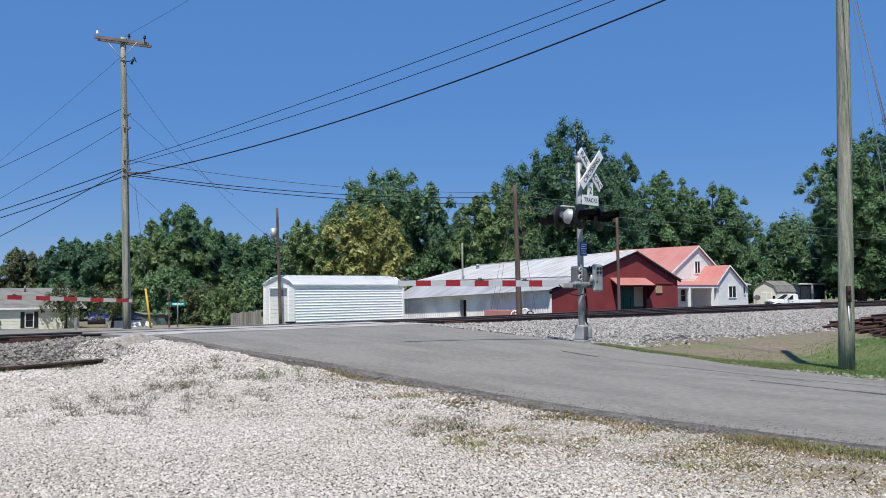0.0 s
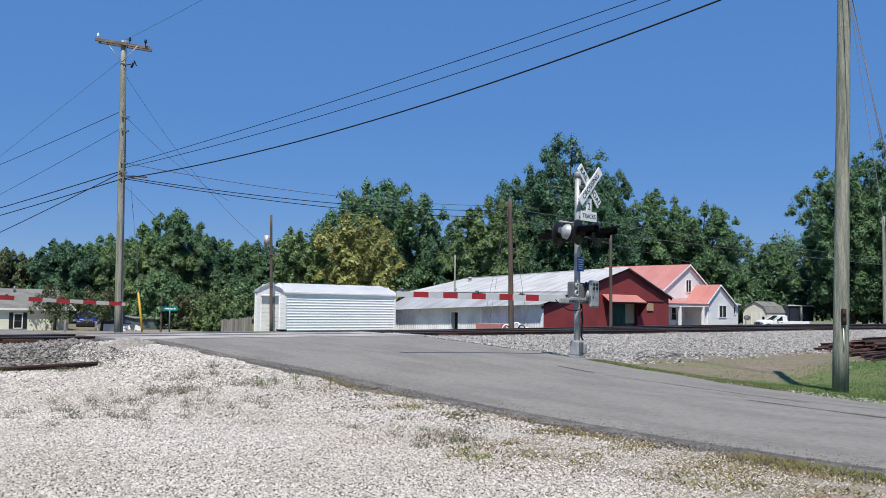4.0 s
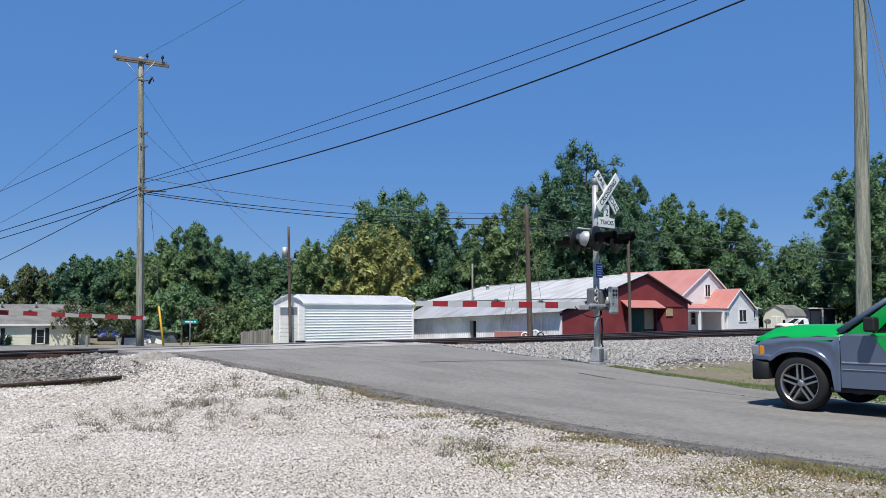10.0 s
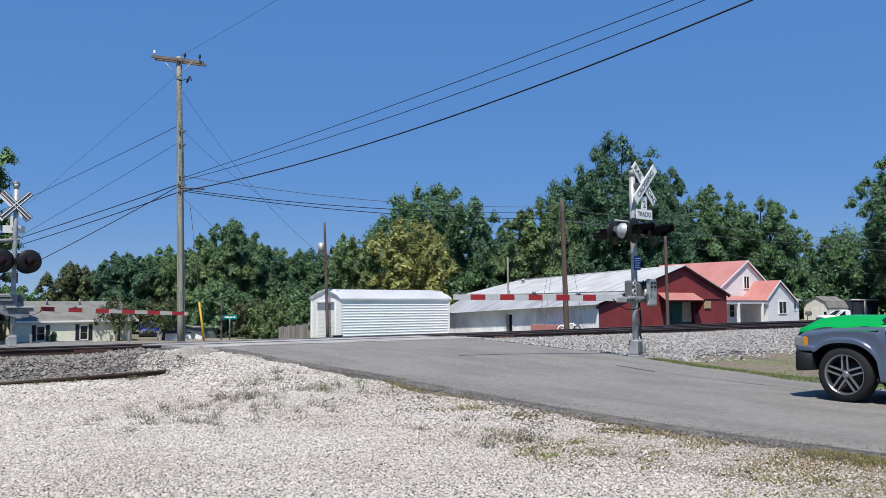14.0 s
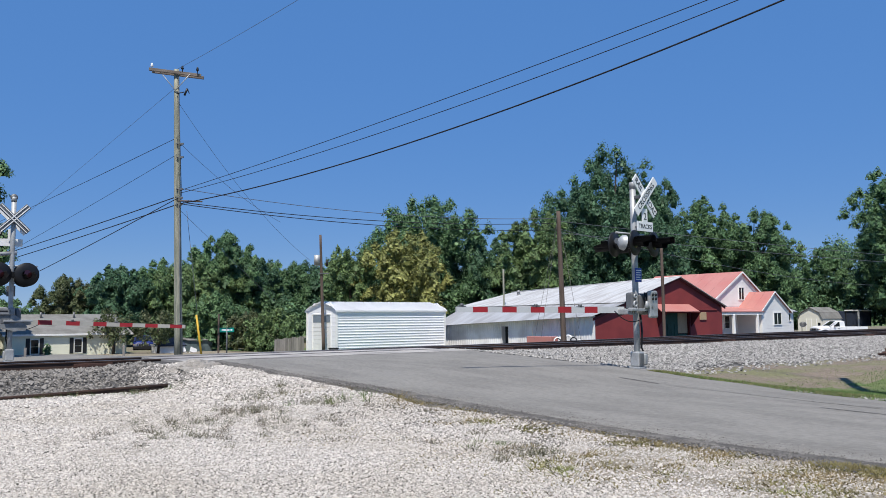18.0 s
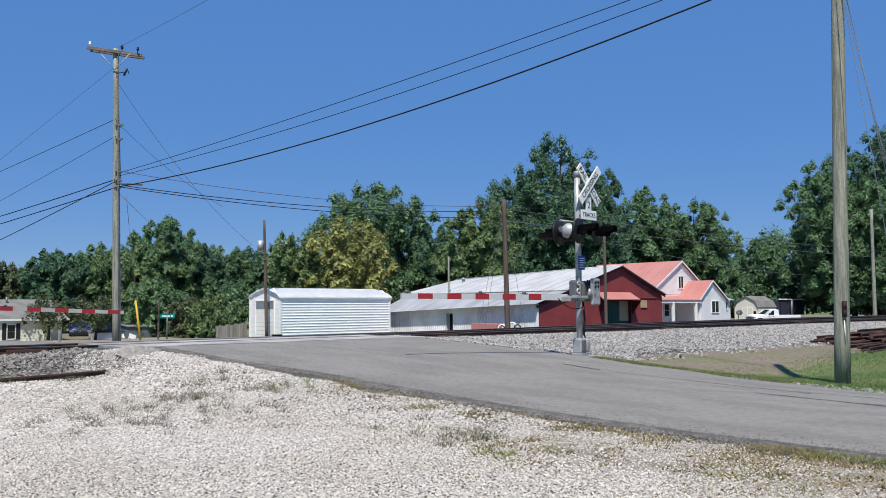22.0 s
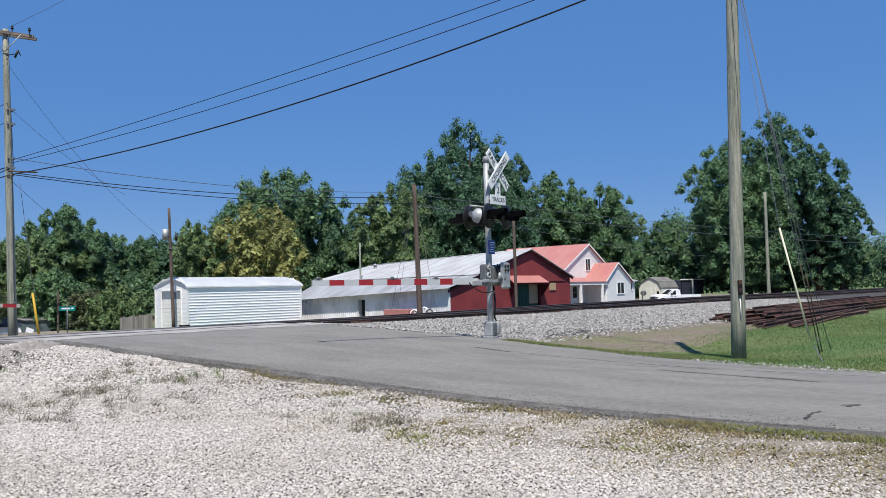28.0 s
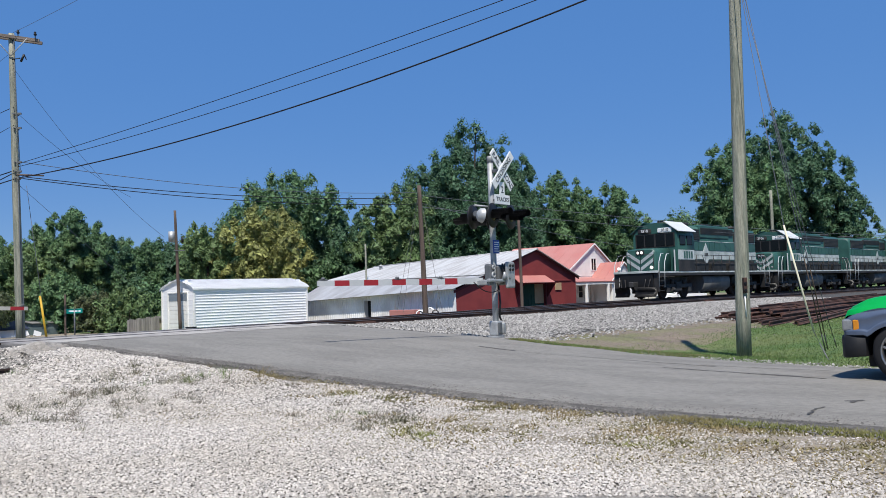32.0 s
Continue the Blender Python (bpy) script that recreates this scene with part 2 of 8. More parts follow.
M_FENCE = mat("weathered_fence", (0.27, 0.25, 0.225), rough=0.9, var=0.25, bump=0.3, stretch=(8, 8, 0.6), objvar=0.2)
M_BARK = mat("bark", (0.085, 0.065, 0.05), rough=0.95, var=0.35, scale=4, fine=24, bump=0.7, stretch=(4, 4, 0.7))
LEAVES = {
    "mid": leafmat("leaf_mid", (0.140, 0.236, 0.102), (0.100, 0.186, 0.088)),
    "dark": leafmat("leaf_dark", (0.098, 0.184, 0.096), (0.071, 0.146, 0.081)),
    "olive": leafmat("leaf_olive", (0.34, 0.345, 0.115), (0.25, 0.275, 0.10)),
    "light": leafmat("leaf_light", (0.178, 0.254, 0.096), (0.124, 0.200, 0.086)),
    "reddish": leafmat("leaf_reddish", (0.125, 0.135, 0.066), (0.094, 0.135, 0.056)),
}
M_WEED = mat("dry_weed", (0.25, 0.195, 0.10), rough=0.9, var=0.2, bump=0, island=0.4, col2=(0.17, 0.155, 0.06), mixscale=1.5)
M_STEM = mat("weed_stem", (0.178, 0.152, 0.115), rough=0.9, var=0.2, bump=0, island=0.5, col2=(0.13, 0.13, 0.075), mixscale=2.0)
M_EDGE = mat("edge_grass", (0.19, 0.20, 0.062), rough=0.85, var=0.2, bump=0, island=0.4, col2=(0.24, 0.20, 0.085), mixscale=1.2)
M_BLADE = mat("grass_blade", (0.098, 0.166, 0.046), rough=0.8, var=0.2, bump=0, island=0.35, col2=(0.15, 0.185, 0.062), mixscale=0.6)
M_RUBBER = mat("tyre_rubber", (0.016, 0.016, 0.017), rough=0.85, var=0.2, bump=0.2)


# ---- mesh helpers ----
def mesh_of(verts, faces, smooth=False):
    me = bpy.data.meshes.new("m")
    me.from_pydata([tuple(v) for v in verts], [], [tuple(f) for f in faces])
    me.update()
    if smooth:
        me.polygons.foreach_set("use_smooth", [True] * len(me.polygons))
    return me


def np_mesh(verts, faces):
    """Mesh from arrays; faces (n, k) with k vertices each."""
    me = bpy.data.meshes.new("m")
    n, k = faces.shape
    me.vertices.add(len(verts))
    me.vertices.foreach_set("co", np.asarray(verts, np.float32).ravel())
    me.loops.add(n * k)
    me.loops.foreach_set("vertex_index", faces.astype(np.int32).ravel())
    me.polygons.add(n)
    me.polygons.foreach_set("loop_start", np.arange(0, n * k, k, dtype=np.int32))
    me.update(calc_edges=True)
    return me


def link(name, data, material, parent=None, label="", m=None):
    if isinstance(data, bmesh.types.BMesh):
        me = bpy.data.meshes.new(name)
        data.to_mesh(me)
        data.free()
        data = me
    if material is not None and not data.materials:
        data.materials.append(material)
    ob = new(name, data)
    if parent is not None:
        ob.parent = parent
    if m is not None:
        ob.matrix_local = m
    if label:
        ob["label"] = label
    return ob


def part(name, bm, material, parent, label=""):
    return link(name, bm, material, parent, label)


def thing(name, m, label, category, group="", kind=""):
    ob = new(name)
    ob.matrix_world = m
    ob.empty_display_size = 0.2
    return tagged(ob, label, category, group, kind)


def box(bm, x0, x1, y0, y1, z0, z1, bevel=0.0, m=None):
    g = bmesh.ops.create_cube(bm, size=1.0)["verts"]
    for v in g:
        v.co = Vector((x0 + (v.co.x + 0.5) * (x1 - x0), y0 + (v.co.y + 0.5) * (y1 - y0), z0 + (v.co.z + 0.5) * (z1 - z0)))
    if bevel:
        es = {e for v in g for e in v.link_edges}
        r = bmesh.ops.bevel(bm, geom=list(es), offset=bevel, segments=2, affect="EDGES", profile=0.5)
        g = list({v for f in r["faces"] for v in f.verts} | {v for v in g if v.is_valid})
    if m is not None:
        for v in g:
            v.co = m @ v.co
    return g


def cyl(bm, a, b, r0, r1=None, n=12, caps=True):
    a, b = Vector(a), Vector(b)
    r1 = r0 if r1 is None else r1
    q = (b - a).to_track_quat("Z", "Y").to_matrix()
    rings = []
    for c, r in ((a, r0), (b, r1)):
        rings.append([bm.verts.new(c + q @ Vector((r * math.cos(2 * math.pi * k / n), r * math.sin(2 * math.pi * k / n), 0))) for k in range(n)])
    for k in range(n):
        f = bm.faces.new((rings[0][k], rings[0][(k + 1) % n], rings[1][(k + 1) % n], rings[1][k]))
        f.smooth = True
    if caps:
        bm.faces.new(rings[0][::-1])
        bm.faces.new(rings[1])


def lathe(bm, prof, n=24, m=None, closed=False):
    """Surface of revolution from (radius, height) pairs round z."""
    rings = []
    for r, h in prof:
        rings.append([bm.verts.new((r * math.cos(2 * math.pi * k / n), r * math.sin(2 * math.pi * k / n), h)) for k in range(n)])
    for i in range(len(prof) - 1):
        for k in range(n):
            f = bm.faces.new((rings[i][k], rings[i][(k + 1) % n], rings[i + 1][(k + 1) % n], rings[i + 1][k]))
            f.smooth = True
    if closed:
        bm.faces.new(rings[0][::-1])
        bm.faces.new(rings[-1])
    vs = [v for r in rings for v in r]
    if m is not None:
        for v in vs:
            v.co = m @ v.co
    return vs


def prism(bm, pts, y0, y1, axis="y"):
    """Closed outline pts (a, z) pulled along y (or along x when axis is 'x')."""
    def place(a, z, t):
        return (a, t, z) if axis == "y" else (t, a, z)
    A = [bm.verts.new(place(a, z, y0)) for a, z in pts]
    B = [bm.verts.new(place(a, z, y1)) for a, z in pts]
    n = len(pts)
    fs = [bm.faces.new(A), bm.faces.new(B[::-1])]
    for k in range(n):
        fs.append(bm.faces.new((A[k], B[k], B[(k + 1) % n], A[(k + 1) % n])))
    bmesh.ops.recalc_face_normals(bm, faces=fs)
    return A + B


def slab(bm, quad, t):
    """Flat four-cornered board with thickness t, below its quad."""
    q = [Vector(v) for v in quad]
    n = (q[1] - q[0]).cross(q[3] - q[0]).normalized()
    A = [bm.verts.new(v) for v in q]
    B = [bm.verts.new(v - n * t) for v in q]
    fs = [bm.faces.new(A), bm.faces.new(B[::-1])]
    for k in range(4):
        fs.append(bm.faces.new((A[k], B[k], B[(k + 1) % 4], A[(k + 1) % 4])))
    bmesh.ops.recalc_face_normals(bm, faces=fs)


def tube_path(bm, pts, r, n=8):
    """Continuous round tube through the points."""
    pts = [Vector(v) for v in pts]
    rings = []
    for i, c in enumerate(pts):
        t = (pts[min(i + 1, len(pts) - 1)] - pts[max(i - 1, 0)]).normalized()
        ref = Vector((0, 0, 1)) if abs(t.z) < 0.8 else Vector((0, 1, 0))
        u = t.cross(ref).normalized()
        w = t.cross(u)
        rings.append([bm.verts.new(c + (u * math.cos(2 * math.pi * k / n) + w * math.sin(2 * math.pi * k / n)) * r) for k in range(n)])
    for a, b in zip(rings, rings[1:]):
        for k in range(n):
            bm.faces.new((a[k], a[(k + 1) % n], b[(k + 1) % n], b[k])).smooth = True
    bm.faces.new(rings[0][::-1])
    bm.faces.new(rings[-1])
    bmesh.ops.recalc_face_normals(bm, faces=bm.faces[:])


def B():
    return bmesh.new()


def noise2(x, y, sc, seed=0.0):
    return np.array([noise.noise(Vector((a * sc, b * sc, seed))) for a, b in zip(np.ravel(x), np.ravel(y))]).reshape(np.shape(x))


# ---- ground ----
Z0 = 0.17


def road_z(p):
    return Z0 + 0.09 * step(5, 11, p) + 0.20 * step(9.5, 15, p) + 0.225 * step(13, 21.5, p) - 0.12 * step(23.4, 25.1, p) - 0.62 * step(27.5, 36, p) - 0.40 * step(38, 70, p)


def road_edges(p):
    lft = np.interp(p, (2.0, 4.0, 6.0, 8.0, 9.0, 10.0, 11.0, 12.5, 13.5, 14.4, 16.4, 18.0, 21.0), (8.34, 8.29, 8.28, 8.32, 8.40, 8.48, 8.54, 8.52, 8.42, 8.32, 8.30, 8.38, 8.45))
    rgt = np.interp(p, (2.0, 3.8, 5.0, 6.0, 7.0, 8.6, 10.4, 13.0, 14.0, 21.0, 29.0, 40.0), (13.85, 13.95, 14.15, 14.4, 14.6, 14.85, 15.5, 16.05, 16.2, 16.9, 16.9, 15.4))
    return lft, rgt


def ground_z(s, p):
    s, p = np.asarray(s, float), np.asarray(p, float)
    road = road_z(p) - 0.03
    right = Z0 - 0.17 * np.exp(-((s - 18.0) / 2.4) ** 2 - ((p - 7.3) / 3.0) ** 2) - 0.32 * np.exp(-((s - 20.6) / 2.6) ** 2 - ((p - 10.3) / 2.1) ** 2) + 0.05 * step(9, 14, p) + 0.31 * step(14.2, 20.6, p) - 0.75 * step(29.3, 33, p) - 0.25 * step(34, 70, p)
    left = Z0 + 0.03 * step(9, 16, p) + 0.33 * step(18.4, 20.9, p) - 0.10 * step(23.8, 25, p) - 0.75 * step(29.3, 33, p) - 0.35 * step(34, 70, p)
    wl = step(5.6, 8.0, s)
    rgt = road_edges(p)[1]
    wr = step(rgt + 0.1, rgt + 1.7, s)
    rough = (1 - wl * (1 - wr)) * (np.abs(s - 35) < 75) * (np.abs(p - 27) < 47)
    return left * (1 - wl) + road * wl * (1 - wr) + right * wr + rough * (0.018 * noise2(s, p, 0.5) + 0.03 * noise2(s, p, 0.25, 3.0))


def axis_steps(pieces):
    out = []
    for a, b, d in pieces:
        out += list(np.arange(a, b - 1e-6, d))
    return np.array(out + [pieces[-1][1]])


def ground():
    S = axis_steps([(-2200, -200, 250), (-200, -40, 20), (-40, -14, 2.0), (-14, 46, 0.4), (46, 110, 2.0), (110, 260, 15), (260, 2300, 255)])
    P = axis_steps([(-1500, -100, 200), (-100, -20, 16), (-20, 0, 1.5), (0, 32, 0.35), (32, 74, 2.0), (74, 134, 10), (134, 2134, 250)])
    s, p = np.meshgrid(S, P, indexing="ij")
    z = ground_z(s, p)
    x, y = DV[0] * s + NV[0] * p, DV[1] * s + NV[1] * p
    v = np.stack([x, y, z], -1).reshape(-1, 3)
    ns, npp = len(S), len(P)
    a = np.arange(ns - 1)[:, None] * npp + np.arange(npp - 1)[None]
    f = np.stack([a, a + npp, a + npp + 1, a + 1], -1).reshape(-1, 4)
    me = np_mesh(v, f)
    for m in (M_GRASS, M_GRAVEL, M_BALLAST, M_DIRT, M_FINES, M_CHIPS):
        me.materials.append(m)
    sc = (S[:-1] + S[1:]) / 2
    pc = (P[:-1] + P[1:]) / 2
    cs, cp = np.meshgrid(sc, pc, indexing="ij")
    w1, w2 = noise2(cs, cp, 0.45, 7.0), noise2(cs, cp, 1.6, 9.0)
    j = w1 * 0.7 + w2 * 0.35
    k = np.zeros(cs.shape, int)
    right = cs > 11.5
    k[(cp + j > 14.3) & (cp < 30.5 + j) & (cs < 400) & (cs > -400)] = 2
    k[right & (cp + 1.5 * j > 10.6 + 0.17 * np.clip(cs - 29, 0, 30)) & (cp + j <= 14.3) & (cs < 60)] = 3
    k[right & (cs < road_edges(cp)[1] + 1.25 + 0.4 * j) & (cp < 12.6 + j)] = 0
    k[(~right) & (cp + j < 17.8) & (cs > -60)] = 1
    k[(~right) & (cp < -40)] = 0
    k[(~right) & (cs > 7.7 + 0.5 * j) & (cp < 10 + 3 * j)] = np.where(w1[(~right) & (cs > 7.7 + 0.5 * j) & (cp < 10 + 3 * j)] > -0.12, 3, 1)
    k[(~right) & (cs > 5.3 + 0.6 * j) & (cp < 7.0 + 1.0 * j) & (cp > -30)] = 4
    k[(cp > 30.5) & (cp < 110 + 4 * j) & (cs > 34) & (cs < 190)] = 3
    k[(cp > 30.5) & (cp < 34 + 4 * j) & (cs > 20) & (cs < 80)] = 2
    k[(cp > 30.3) & (cp < 60 + 3 * j) & (cs > -20) & (cs < 26)] = 4
    # the dirt colour here stands in for dark shade behind the bungalow
    k[(cp >= 60 + 3 * j) & (cp < 92) & (cs > -20) & (cs < 34)] = 3
    # the open lot beyond the stretch of loose stones is trodden chips
    gx, gy = DV[0] * cs + NV[0] * cp, DV[1] * cs + NV[1] * cp
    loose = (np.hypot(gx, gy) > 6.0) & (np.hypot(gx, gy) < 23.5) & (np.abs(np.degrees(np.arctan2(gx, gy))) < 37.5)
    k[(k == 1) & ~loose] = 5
    k[(k == 4) & ~loose & (cp < 9) & (~right)] = 5
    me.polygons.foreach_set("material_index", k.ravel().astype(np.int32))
    tagged(link("ground", me, None), "gravel lot, ballast, dirt and mown grass on level land", "ground", kind="structure")


ground()


def road():
    P = axis_steps([(-120, -20, 5), (-20, 0, 1), (0, 34, 0.35), (34, 60, 2), (60, 160, 10)])
    U = np.concatenate([[0, 0.02, 0.05], np.linspace(0.135, 1, 22)])
    lft, rgt = road_edges(P)
    nl = noise2(P, P * 0, 0.55, 1.0) * 0.08 + noise2(P, P * 0, 2.1, 4.0) * 0.06
    nr = noise2(P, P * 0, 0.55, 11.0) * 0.14 + noise2(P, P * 0, 2.1, 14.0) * 0.07
    s = (lft + nl)[:, None] + U[None] * (rgt + nr - lft - nl)[:, None]
    p = np.repeat(P[:, None], len(U), 1)
    s[:, 1] += 0.06 * noise2(P, P * 0, 1.9, 31.0)
    s[:, 2] += 0.22 - 0.39 * step(9.5, 14, P) + 0.14 * noise2(P, P * 0, 0.9, 33.0) + 0.08 * noise2(P, P * 0, 2.9, 35.0)
    crown = 0.05 * (1 - (2 * U - 1) ** 2)
    flat = 1 - step(17, 21, p) * (1 - step(29, 33, p))
    z = road_z(p) + 0.012 + crown[None] * flat + 0.012 * noise2(s, p, 0.35, 5.0) * flat
    edge = (np.minimum(U, 1 - U) < 0.015)[None]
    z = np.where(edge, z - 0.012, z)
    v = np.stack([DV[0] * s + NV[0] * p, DV[1] * s + NV[1] * p, z], -1)
    skirt_l = v[:, 0] + np.array([-DV[0] * 0.16, -DV[1] * 0.16, -0.10])
    skirt_r = v[:, -1] + np.array([DV[0] * 0.16, DV[1] * 0.16, -0.10])
    v = np.concatenate([skirt_l[:, None], v, skirt_r[:, None]], 1)
    n, k = v.shape[:2]
    a = np.arange(n - 1)[:, None] * k + np.arange(k - 1)[None]
    f = np.stack([a, a + 1, a + k + 1, a + k], -1).reshape(-1, 4)
    me = np_mesh(v.reshape(-1, 3), f)
    me.materials.append(M_ROAD)
    me.materials.append(M_ROADEDGE)
    col = np.tile(np.arange(k - 1), n - 1)
    me.polygons.foreach_set("material_index", ((col < 2) | (col >= k - 2)).astype(np.int32))
    tagged(link("road", me, None), "worn grey asphalt road climbing to the tracks", "road", kind="structure")


road()


def road_mark(name, a, b, w, material, label, bend=0.0):
    """Thin strip lying on the road from a to b (s, p)."""
    n = 16
    V = []
    d = Vector((b[0] - a[0], b[1] - a[1], 0)).normalized()
    for k in range(n + 1):
        t = k / n
        wob = 0.05 * noise.noise(Vector((a[0] + t * 5, a[1], 2.0))) + bend * t * (1 - t) * 4
        s, p = a[0] + (b[0] - a[0]) * t - d.y * wob, a[1] + (b[1] - a[1]) * t + d.x * wob
        hw = w * (0.5 + 0.25 * noise.noise(Vector((t * 9, a[0], 5.0))))
        lft, rgt = road_edges(p)
        for sg in (-1, 1):
            ss, pp = s - d.y * hw * sg, p + d.x * hw * sg
            u = (ss - lft) / (rgt - lft)
            z = float(road_z(pp)) + 0.012 + 0.05 * (1 - (2 * u - 1) ** 2) * float(1 - step(17, 21, pp) * (1 - step(29, 33, pp))) + 0.012 * noise.noise(Vector((ss * 0.35, pp * 0.35, 5.0))) + 0.006
            V.append(W(ss, pp, z))
    F = [(2 * k, 2 * k + 1, 2 * k + 3, 2 * k + 2) for k in range(n)]
    tagged(link(name, mesh_of(V, F), material), label, "road mark", "road marks", "structure")


M_TAR = mat("dark_crack", (0.085, 0.08, 0.074), rough=0.9, var=0.2, bump=0.2)
M_SCUFF = mat("pale_scuff", (0.28, 0.265, 0.238), rough=0.9, var=0.25, scale=10, fine=70, bump=0.2)
M_SKID = mat("rubber_smear", (0.175, 0.165, 0.148), rough=0.9, var=0.3, scale=10, fine=70, bump=0.2)
STREAKS = (
    # start, end (s, p), width, kind, bend
    ((13.80, 11.9), (13.55, 10.7), 0.05, "tar", 0.0), ((12.27, 6.74), (11.84, 4.06), 0.045, "skid", 0.03), ((12.05, 5.1), (11.90, 4.4), 0.05, "tar", 0.02),
    ((13.50, 10.4), (12.85, 6.1), 0.05, "scuff", 0.06), ((13.05, 7.0), (13.14, 3.0), 0.04, "scuff", -0.05), ((8.78, 3.22), (9.30, 3.24), 0.03, "tar", 0.04), ((9.72, 3.11), (9.93, 3.03), 0.06, "tar", 0.02), ((9.80, 3.20), (9.86, 3.02), 0.03, "tar", 0.02),
)
for a, b, w, kind, bend in STREAKS:
    mt, lab = {"tar": (M_TAR, "dark tar streak on the asphalt"), "skid": (M_SKID, "faint dark tyre smear along the asphalt"), "scuff": (M_SCUFF, "pale worn streak along the asphalt")}[kind]
    road_mark({"tar": "tar_streak", "skid": "tyre_smear", "scuff": "worn_streak"}[kind], a, b, w, mt, lab, bend)

# ---- tracks ----
RAIL_TOP = 0.715


def rail_profile(bm, s0, s1, p, top, h=0.18):
    """One rail along s: foot, web and head."""
    pts = [(-0.07, 0), (0.07, 0), (0.07, 0.012), (0.012, 0.03), (0.012, h - 0.045), (0.036, h - 0.035), (0.036, h - 0.006), (0.026, h), (-0.026, h), (-0.036, h - 0.006), (-0.036, h - 0.035), (-0.012, h - 0.045), (-0.012, 0.03), (-0.07, 0.012)]
    A = [bm.verts.new(W(s0, p + a, top - h + z)) for a, z in pts]
    C = [bm.verts.new(W(s1, p + a, top - h + z)) for a, z in pts]
    n = len(pts)
    bm.faces.new(A[::-1])
    bm.faces.new(C)
    for k in range(n):
        f = bm.faces.new((A[k], A[(k + 1) % n], C[(k + 1) % n], C[k]))
        f.material_index = 1 if 5 < k < 9 else 0


def near_top(s):
    return RAIL_TOP


def far_top(s):
    """The far track climbs slightly beyond the crossing."""
    return float(np.interp(s, (10, 25, 40, 55), (0.585, 0.645, 0.755, 0.79)))


def track(name, p0, label, top):
    th = thing(name, pose(0, 0, 0), label, "track", "railway tracks", "structure")
    for p in (p0, p0 + 1.51):
        bm = B()
        for a, b in ((-300, 10.0), (10.0, 25.0), (25.0, 40.0), (40.0, 55.0), (55.0, 700)):
            n = len(bm.verts)
            rail_profile(bm, a, b, p, 0.0)
            bm.verts.ensure_lookup_table()
            for v in bm.verts[n:]:
                v.co.z += top(SP(v.co.x, v.co.y)[0])
        me = bpy.data.meshes.new("rail")
        bm.to_mesh(me)
        bm.free()
        me.materials.append(M_RAIL)
        me.materials.append(M_RAILTOP)
        link("rail", me, None, th, "dark rusty rail with a worn head")
    return th


TRACKS = [track("track_near", 21.95, "near track of dark rusty rails on timber ties", near_top), track("track_far", 25.25, "far track with polished rails on timber ties", far_top)]


def ties():
    bm = B()
    box(bm, -0.115, 0.115, -1.3, 1.3, -0.17, 0.0, 0.012)
    me = bpy.data.meshes.new("tie")
    bm.to_mesh(me)
    bm.free()
    me.materials.append(M_TIE)
    rnd = random.Random(4)
    for th, pc, top in zip(TRACKS, (22.7, 26.0), (near_top, far_top)):
        for k in range(150):
            s = -22 + k * 0.55
            if 7.4 < s < 17.2:
                continue
            q = link("tie", me, None, th)
            q.matrix_world = pose(*W(s, pc + rnd.uniform(-0.05, 0.05), top(s) - 0.178), 0, 0, TURN + rnd.uniform(-1, 1))


def joint_bars():
    """Bolted splice bars and tie plates along the near rail."""
    for s in (-1.2, 6.05, 19.6, 33, 46):
        th = thing("joint_bar", pose(*W(s, 21.95, RAIL_TOP - 0.10), 0, 0, TURN), "rusty bolted joint bar on the near rail", "joint bar", "joint bars")
        bm = B()
        box(bm, -0.46, 0.46, -0.055, -0.02, -0.05, 0.045, 0.008)
        part("bar", bm, M_RUST, th)
        for k in range(4):
            bm = B()
            cyl(bm, (-0.34 + 0.226 * k, -0.085, 0), (-0.34 + 0.226 * k, -0.05, 0), 0.022, n=6)
            part("bolt", bm, M_RUST, th)


joint_bars()


def stub_rails():
    th = thing("stub_track", pose(0, 0, 0), "abandoned dark stub rails half buried in gravel", "track", "railway tracks")
    for dp, dz in ((0.0, 0.0), (1.51, 0.0)):
        bm = B()
        rail_profile(bm, -30, 6.3 - dp * 2.2, 17.55 + dp, 0.375 + dz, 0.15)
        for v in bm.verts:
            v.co.z -= 0.026 * max(0.0, 6.3 - SP(v.co.x, v.co.y)[0])
        me = bpy.data.meshes.new("rail")
        bm.to_mesh(me)
        bm.free()
        me.materials.append(M_RAIL)
        me.materials.append(M_RAIL)
        link("rail", me, None, th)


stub_rails()


def crossing_panels():
    th = thing("crossing_surface", pose(0, 0, 0), "worn asphalt crossing surface between the rails", "crossing", kind="structure")
    for p0, p1 in ((20.2, 21.88), (22.05, 23.36), (23.55, 25.17), (25.35, 26.66), (26.85, 29.0)):
        for k in range(5):
            s0 = 7.7 + k * 1.87
            bm = B()
            z = (RAIL_TOP if p1 < 24 else far_top(s0) - (0.17 if p1 > 28 else 0.0)) - 0.012
            z0 = (RAIL_TOP if p0 < 24 else far_top(s0)) - 0.012
            slab(bm, [W(s0 + 0.01, p0, z0), W(s0 + 1.86, p0, z0), W(s0 + 1.86, p1, z), W(s0 + 0.01, p1, z)], 0.14)
            part("panel", bm, M_APRON, th)


crossing_panels()


